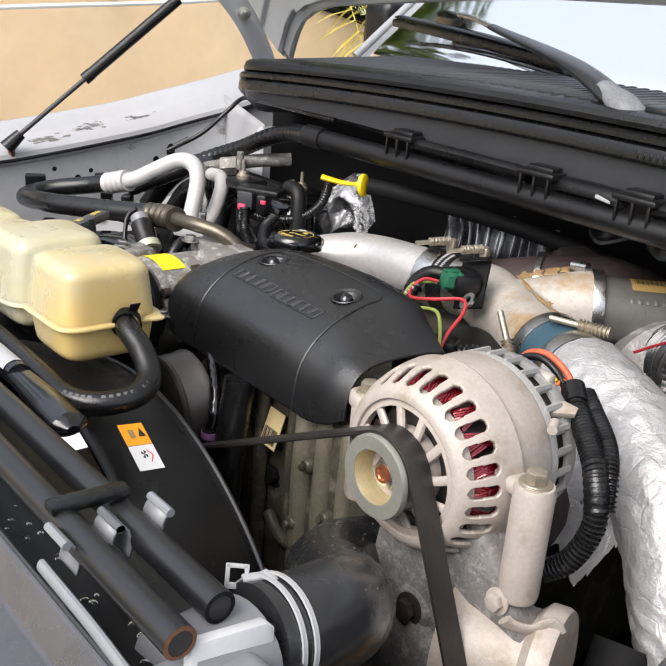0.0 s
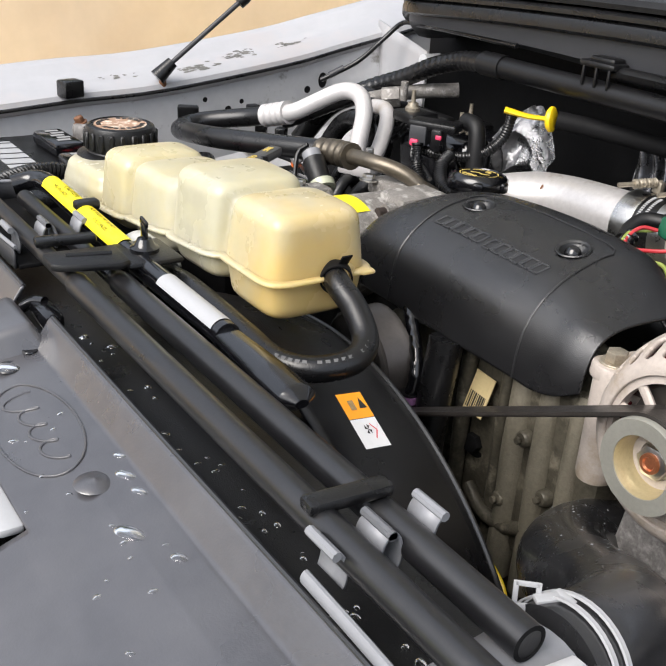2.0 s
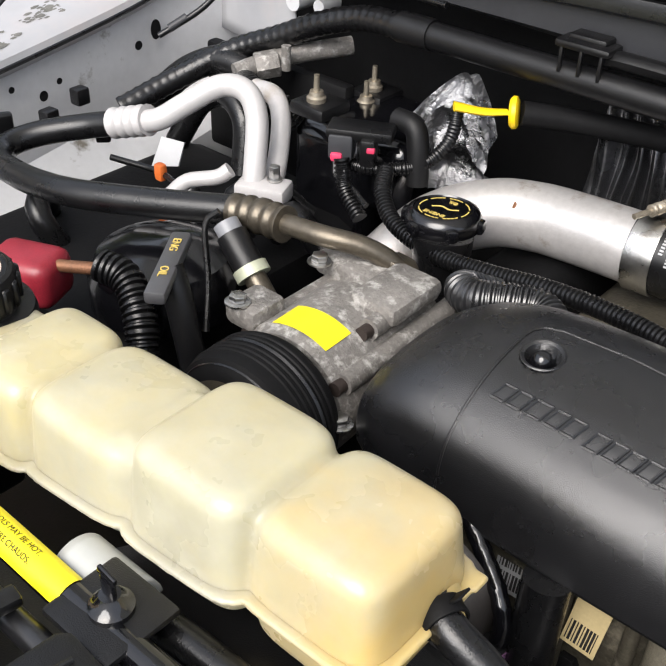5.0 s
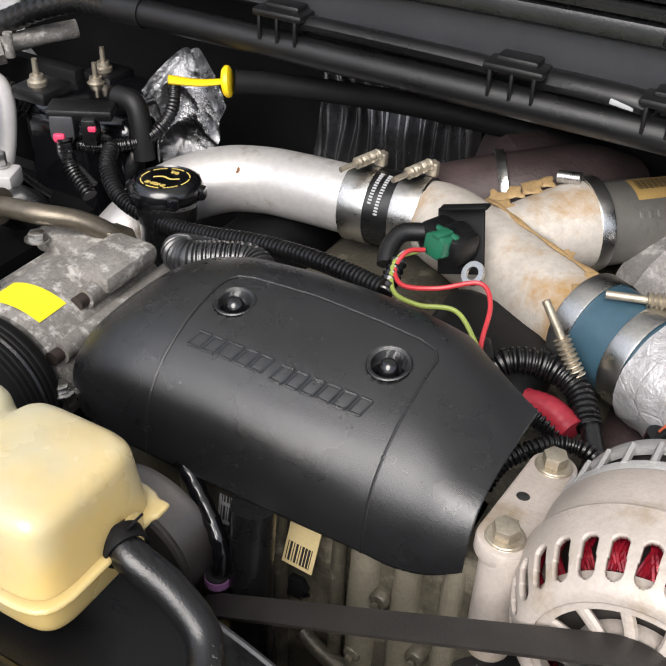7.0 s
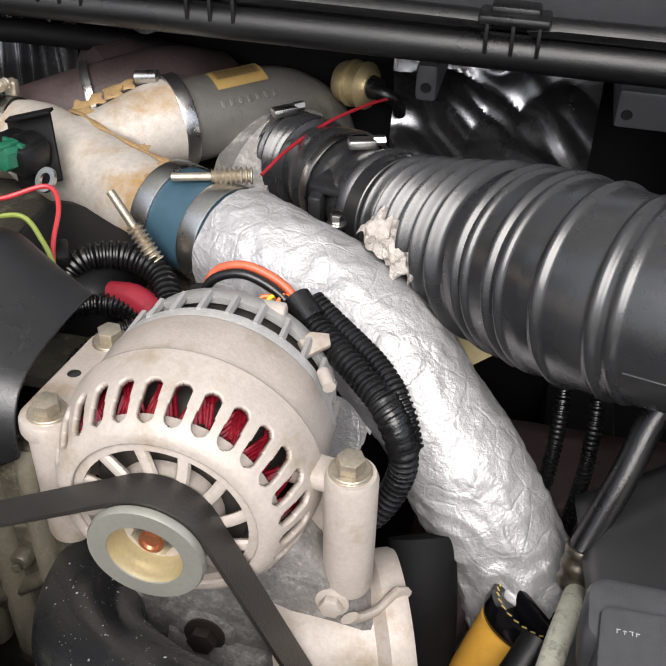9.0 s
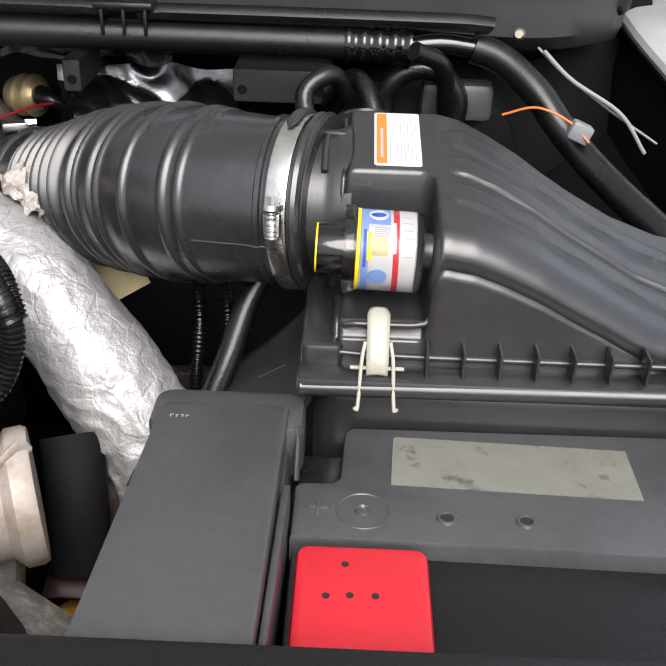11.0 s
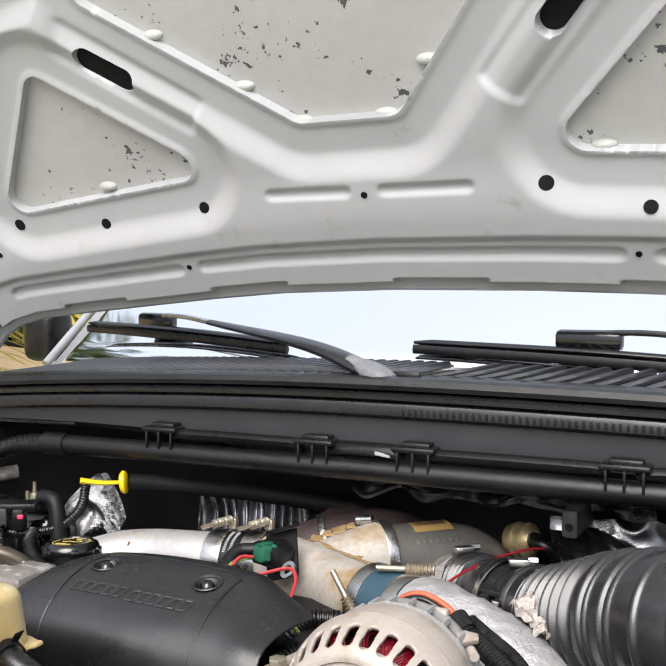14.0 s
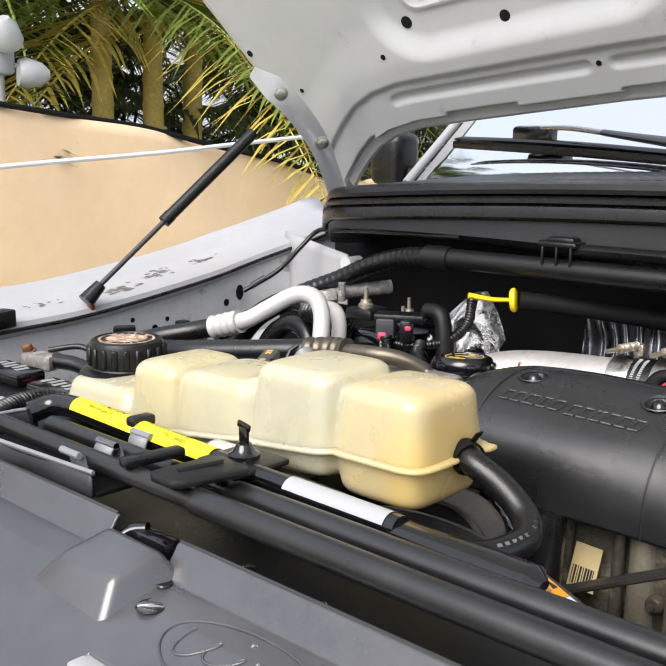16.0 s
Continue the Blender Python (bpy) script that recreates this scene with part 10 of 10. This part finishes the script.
def build_cowl_bar():
    e = thing("harness_bar", (0.06, 0.66, 1.15), "long black harness tube clipped along the cowl", "harness tube")
    part("tube", Geo().tube([(-0.49, 0.677, 1.166), (-0.2, 0.668, 1.169), (0.2, 0.657, 1.172), (0.61, 0.648, 1.173)], 0.0150, 20, 0.03), PLASTIC, e)
    part("end_sleeve", Geo().tube([(-0.50, 0.6775, 1.166), (-0.455, 0.676, 1.1665)], 0.0172, 20, 0.01), PLASTIC, e)
    part("taped_end", Geo().tube([(0.595, 0.648, 1.173), (0.660, 0.648, 1.172)], lambda t, s: 0.0165 + 0.0012 * math.sin(s * 420), 18, 0.002), GLOSS, e, "frayed tape")
    part("bright_cable", Geo().tube([(0.655, 0.648, 1.172), (0.69, 0.65, 1.176), (0.725, 0.652, 1.172)], 0.0095, 14, 0.005), GLOSS, e)
    part("cable_tail", Geo().tube([(0.720, 0.652, 1.173), (0.750, 0.652, 1.162), (0.785, 0.645, 1.135), (0.815, 0.625, 1.100), (0.85, 0.58, 1.07), (0.90, 0.50, 1.04)], 0.0150, 16, 0.006), RUBBER, e)
    clips = (-0.272, -0.020, 0.123, 0.382)
    for x in clips:
        y, z = 0.672 - 0.026 * (x + 0.3) / 0.9, 1.172
        c = Geo()
        for dx in (-0.021, 0.0, 0.021):
            c.box((x + dx, y - 0.0135, z + 0.016), (0.0035, 0.005, 0.026), 0.001)
        c.box((x, y - 0.002, z + 0.031), (0.058, 0.030, 0.008), 0.003)
        c.box((x, y + 0.004, z + 0.036), (0.040, 0.022, 0.008), 0.003)
        part("clip", c, PLASTIC, e, "black harness clip")
    # channel pieces between the clips
    for x0, x1 in ((-0.245, -0.048), (0.004, 0.098), (0.150, 0.355), (0.410, 0.72)):
        ch = Geo()
        yy = 0.676 - 0.024 * ((x0 + x1) / 2 + 0.3) / 0.9
        ch.tube([(x0, yy + 0.002, 1.192), (x0 + 0.008, yy, 1.196), (x1 - 0.008, yy - 0.006, 1.197), (x1, yy - 0.004, 1.193)], lambda t, s: 0.012, 10, 0.02, flat=0.75)
        part("channel", ch, PLASTIC, e)
    part("white_tab", Geo().box((0.080, 0.652, 1.194), (0.022, 0.004, 0.005), 0.001, m=Matrix.Rotation(0.12, 4, "Y")), LABELWHITE, e, "white tape tab")
    for x0, x1, z0, z1 in ((0.478, 0.582, 1.096, 1.132), (0.298, 0.318, 1.10, 1.135)):
        pb = single("bulkhead_bracket", Geo().box(((x0 + x1) / 2, 0.80, (z0 + z1) / 2), (x1 - x0, 0.20, z1 - z0), 0.004), GREYPLASTIC, "dull black bracket with bolt holes on the bulkhead", "bracket", "bulkhead brackets")
        for x in ((x0 + 0.010, x1 - 0.012) if x1 - x0 > 0.05 else ((x0 + x1) / 2,)):
            part("bolt_hole", Geo().lathe([(0, 0), (0.004, 0), (0.005, 0.001)], axis((x, 0.6995, z0 + 0.014), (0, -1, 0)), 14), DULL, pb)
    # loose plug and wires by the far wing
    w = thing("loose_wiring", (0.82, 0.6, 1.1), "loose thin wires with a small pale plug", "wiring")
    for pts, mat, r in (([(0.75, 0.61, 1.12), (0.78, 0.60, 1.131), (0.81, 0.59, 1.122), (0.83, 0.58, 1.105)], ORANGE, 0.0012), ([(0.78, 0.60, 1.184), (0.81, 0.60, 1.158), (0.86, 0.60, 1.128), (0.89, 0.60, 1.09)], GREYINK, 0.002), ([(0.775, 0.605, 1.186), (0.80, 0.60, 1.165), (0.85, 0.605, 1.13), (0.90, 0.60, 1.10)], LIGHTGREY, 0.0012)):
        part("wire", Geo().tube(pts, r, 8, 0.004), mat, w)
    part("plug", Geo().box((0.822, 0.59, 1.112), (0.022, 0.015, 0.018), 0.003, m=Matrix.Rotation(0.4, 4, "Y")), LIGHTGREY, w, "pale plug with red mark")
    part("ground_lug", Geo().lathe([(0, 0.004), (0.004, 0.004), (0.006, 0), (0.006, -0.004)], axis((0.765, 0.66, 1.186), (-0.2, -1, 0.2)), 18), BRASSY, w)


def build_left_edge():
    s = thing("gas_strut", (-0.91, 0.36, 1.09), "black gas strut holding up the bonnet", "gas strut")
    a, b = V(-0.910, 0.360, 1.098), V(-0.842, 0.640, 1.345)
    m = a.lerp(b, 0.44)
    part("rod", Geo().tube([a, m], 0.0042, 12, 0.05), GREYPLASTIC, s)
    part("cylinder", Geo().tube([m, b], 0.0098, 18, 0.05), PLASTIC, s)
    part("end_collar", Geo().tube([m - (b - a) * 0.012, m + (b - a) * 0.03], 0.0106, 18, 0.004), PLASTIC, s)
    part("ball_socket", Geo().tube([a + V(0, -0.012, -0.012), a + (b - a) * 0.05], lambda t, q: 0.0135 - 0.004 * t, 16, 0.004), RUBBER, s)
    part("ball_stud", Geo().tube([a + V(0, -0.004, -0.004), a + V(-0.004, 0, -0.026)], 0.006, 12, 0.004), RUSTBOLT, s)
    g = Geo().box((-0.895, 0.198, 1.080), (0.026, 0.034, 0.026), 0.003, m=Matrix.Rotation(0.25, 4, "Z"))
    single("bonnet_rest_pad", g, RUBBER, "black rubber bonnet rest block on the wing", "rubber block")
    # paint rubbed through on the wing's flange, in ragged flakes
    flakes = Geo()
    rng = np.random.RandomState(14)
    for y, a0, n_, spread in ((0.575, 0.052, 150, 0.075), (0.435, 0.030, 40, 0.028), (0.30, 0.045, 16, 0.06)):
        for k in range(n_):
            yy, aa = y + rng.normal(0, 0.5) * spread, a0 + rng.normal(0, 0.007)
            d = float(np.interp(yy, [0.2, 0.36, 0.60, 0.72], [0.898, 0.908, 0.924, 0.926]))
            z = float(np.interp(yy, [0.2, 0.36, 0.60, 0.72], [1.062, 1.068, 1.095, 1.118])) + float(np.interp(aa, [0.018, 0.05, 0.085, 0.10], [0.012, 0.017, 0.022, 0.034]))
            r = rng.uniform(0.0015, 0.0045)
            m = Matrix.Translation((-d - aa, yy, z + 0.0012)) @ Matrix.Rotation(0.14, 4, "Y") @ Matrix.Rotation(0.12, 4, "X")
            flakes.add([m @ V(r * rng.uniform(0.5, 1.2) * math.cos(q), 1.9 * r * rng.uniform(0.5, 1.2) * math.sin(q), 0) for q in (0, 0.9, 1.8, 2.7, 3.6, 4.5, 5.4)], [tuple(range(7))])
    ob = part("worn_flakes", flakes, material("bare_grey_primer", (0.15, 0.145, 0.13), 0.6, 0.2, 0.3, 60), body, "bare patches worn through the paint")
    ob["kind"] = "stuff"
    b = thing("second_battery", (-0.65, 0.06, 0.9), "black battery with white label bars and corroded terminals", "battery")
    part("case", Geo().box((-0.665, 0.055, 0.935), (0.30, 0.19, 0.18), 0.006), PLASTIC, b)
    part("top", Geo().box((-0.665, 0.055, 1.028), (0.30, 0.19, 0.014), 0.004), PLASTIC, b)
    for x, y in ((-0.725, 0.118), (-0.600, 0.110)):
        part("vent_cap", Geo().box((x, y, 1.044), (0.085, 0.042, 0.018), 0.005, m=Matrix.Rotation(0.05, 4, "Z")), GLOSS, b, "raised vent cap")
        w_ = Geo()
        for k in range(5):
            w_.box((x - 0.028 + 0.013 * k, y + 0.004 * (k % 2), 1.0535), (0.008, 0.018, 0.0004), 0)
        part("cap_print", w_, GREYINK, b)
    xx = -0.790
    for k, wd in enumerate((0.006, 0.022, 0.022, 0.020, 0.022, 0.020, 0.022, 0.024)):
        part("label_bar", Geo().prism([(xx, 0.030), (xx + wd, 0.030), (xx + wd + 0.006, 0.068), (xx + 0.006, 0.068)], 0.0005, Matrix.Translation((0, 0, 1.0352))), LABELWHITE, b, "white printed bar")
        xx += wd + 0.006
    for k in range(6):
        x = -0.62 + 0.014 * k
        part("label_bar", Geo().prism([(x, 0.010), (x + 0.010, 0.010), (x + 0.012, 0.022), (x + 0.002, 0.022)], 0.0005, Matrix.Translation((0, 0, 1.0352))), LABELWHITE, b)
    for k in range(5):
        x = -0.79 + 0.05 * k
        part("label_bar", Geo().prism([(x, -0.028), (x + 0.040, -0.028), (x + 0.044, -0.006), (x + 0.004, -0.006)], 0.0005, Matrix.Translation((0, 0, 1.0352))), LABELWHITE, b)
    part("red_print", Geo().lathe([(0, 0.0005), (0.012, 0.0005), (0.012, 0)], Matrix.Translation((-0.652, 0.125, 1.0352)) @ Matrix.Diagonal((1.4, 1, 1, 1)), 20), RED, b)
    t = Geo().box((-0.745, 0.172, 1.048), (0.050, 0.030, 0.022), 0.005, m=Matrix.Rotation(0.3, 4, "Z"))
    part("terminal_clamp", t, SALTED, b, "corroded lead clamp")
    part("terminal_bolt", hexbolt(Geo(), (-0.765, 0.165, 1.058), (0, -0.4, 1), 0.007, 0.008), RUSTBOLT, b)
    part("cable", Geo().tube([(-0.725, 0.178, 1.050), (-0.69, 0.19, 1.048), (-0.64, 0.20, 1.035), (-0.58, 0.23, 1.00)], 0.010, 14, 0.006), RUBBER, b)
    part("cable", Geo().tube([(-0.74, 0.18, 1.062), (-0.70, 0.205, 1.068), (-0.66, 0.215, 1.050)], 0.004, 10, 0.006), RUBBER, b)
    c = thing("battery_loom", (-0.52, 0.03, 1.05), "black corrugated conduit beside the tank", "wiring loom")
    part("conduit", corrugated([(-0.475, -0.060, 1.045), (-0.510, -0.030, 1.058), (-0.535, 0.020, 1.062), (-0.535, 0.060, 1.058), (-0.52, 0.10, 1.04)], 0.0095, 0.005, 0.001), RUBBER, c)
    r = thing("red_terminal_boot", (-0.55, 0.23, 1.0), "red rubber terminal boot with corrugated cable", "terminal boot")
    part("boot", Geo().box((-0.572, 0.222, 1.022), (0.070, 0.052, 0.048), 0.012, m=Matrix.Rotation(0.4, 4, "Z"), seg=3), TAPERED, r)
    part("cable", Geo().tube([(-0.545, 0.235, 1.036), (-0.495, 0.258, 1.042)], 0.006, 12, 0.004), RUSTBOLT, r)
    part("conduit", corrugated([(-0.505, 0.256, 1.044), (-0.478, 0.262, 1.038), (-0.448, 0.250, 1.018), (-0.425, 0.232, 0.985), (-0.41, 0.22, 0.95)], 0.0140, 0.0062, 0.0016, 18), RUBBER, r)
    # harness at the engine's front
    h = thing("front_harness", (-0.05, 0.22, 0.95), "black taped harness with a purple-ringed sensor plug", "wiring loom")
    part("harness", Geo().tube([(-0.105, 0.250, 1.030), (-0.075, 0.235, 1.012), (-0.050, 0.222, 0.995), (-0.040, 0.215, 0.975), (-0.042, 0.212, 0.955)], lambda t, s: 0.0065 + 0.0003 * math.sin(s * 500), 12, 0.002), GLOSS, h)
    part("plug", Geo().tube([(-0.042, 0.212, 0.962), (-0.044, 0.212, 0.915)], 0.0092, 16, 0.005), PLASTIC, h)
    part("purple_ring", Geo().tube([(-0.042, 0.212, 0.960), (-0.0422, 0.212, 0.953)], 0.0098, 16, 0.003), material("dusty_purple_plastic", (0.22, 0.10, 0.22), 0.45), h, "dusty purple ring")
    part("brass_base", Geo().tube([(-0.044, 0.212, 0.918), (-0.044, 0.212, 0.906)], 0.0165, 6, 0.006), ZINC, h)
    part("riser_hose", Geo().tube([(-0.025, 0.235, 1.02), (-0.022, 0.225, 0.96), (-0.015, 0.215, 0.90), (-0.01, 0.21, 0.80)], 0.0165, 20, 0.01), RUBBER, h, "thick black riser hose")
    for dx, mat in ((0.0, RED), (0.006, YELLOW)):
        part("wire", Geo().tube([(0.125 + dx, 0.165, 0.905), (0.150 + dx, 0.160, 0.895), (0.165 + dx, 0.155, 0.87), (0.168 + dx, 0.152, 0.84)], 0.0022, 8, 0.004), mat, h)


build_air_duct()
build_air_box()
build_right_boxes()
build_cowl_bar()
build_left_edge()
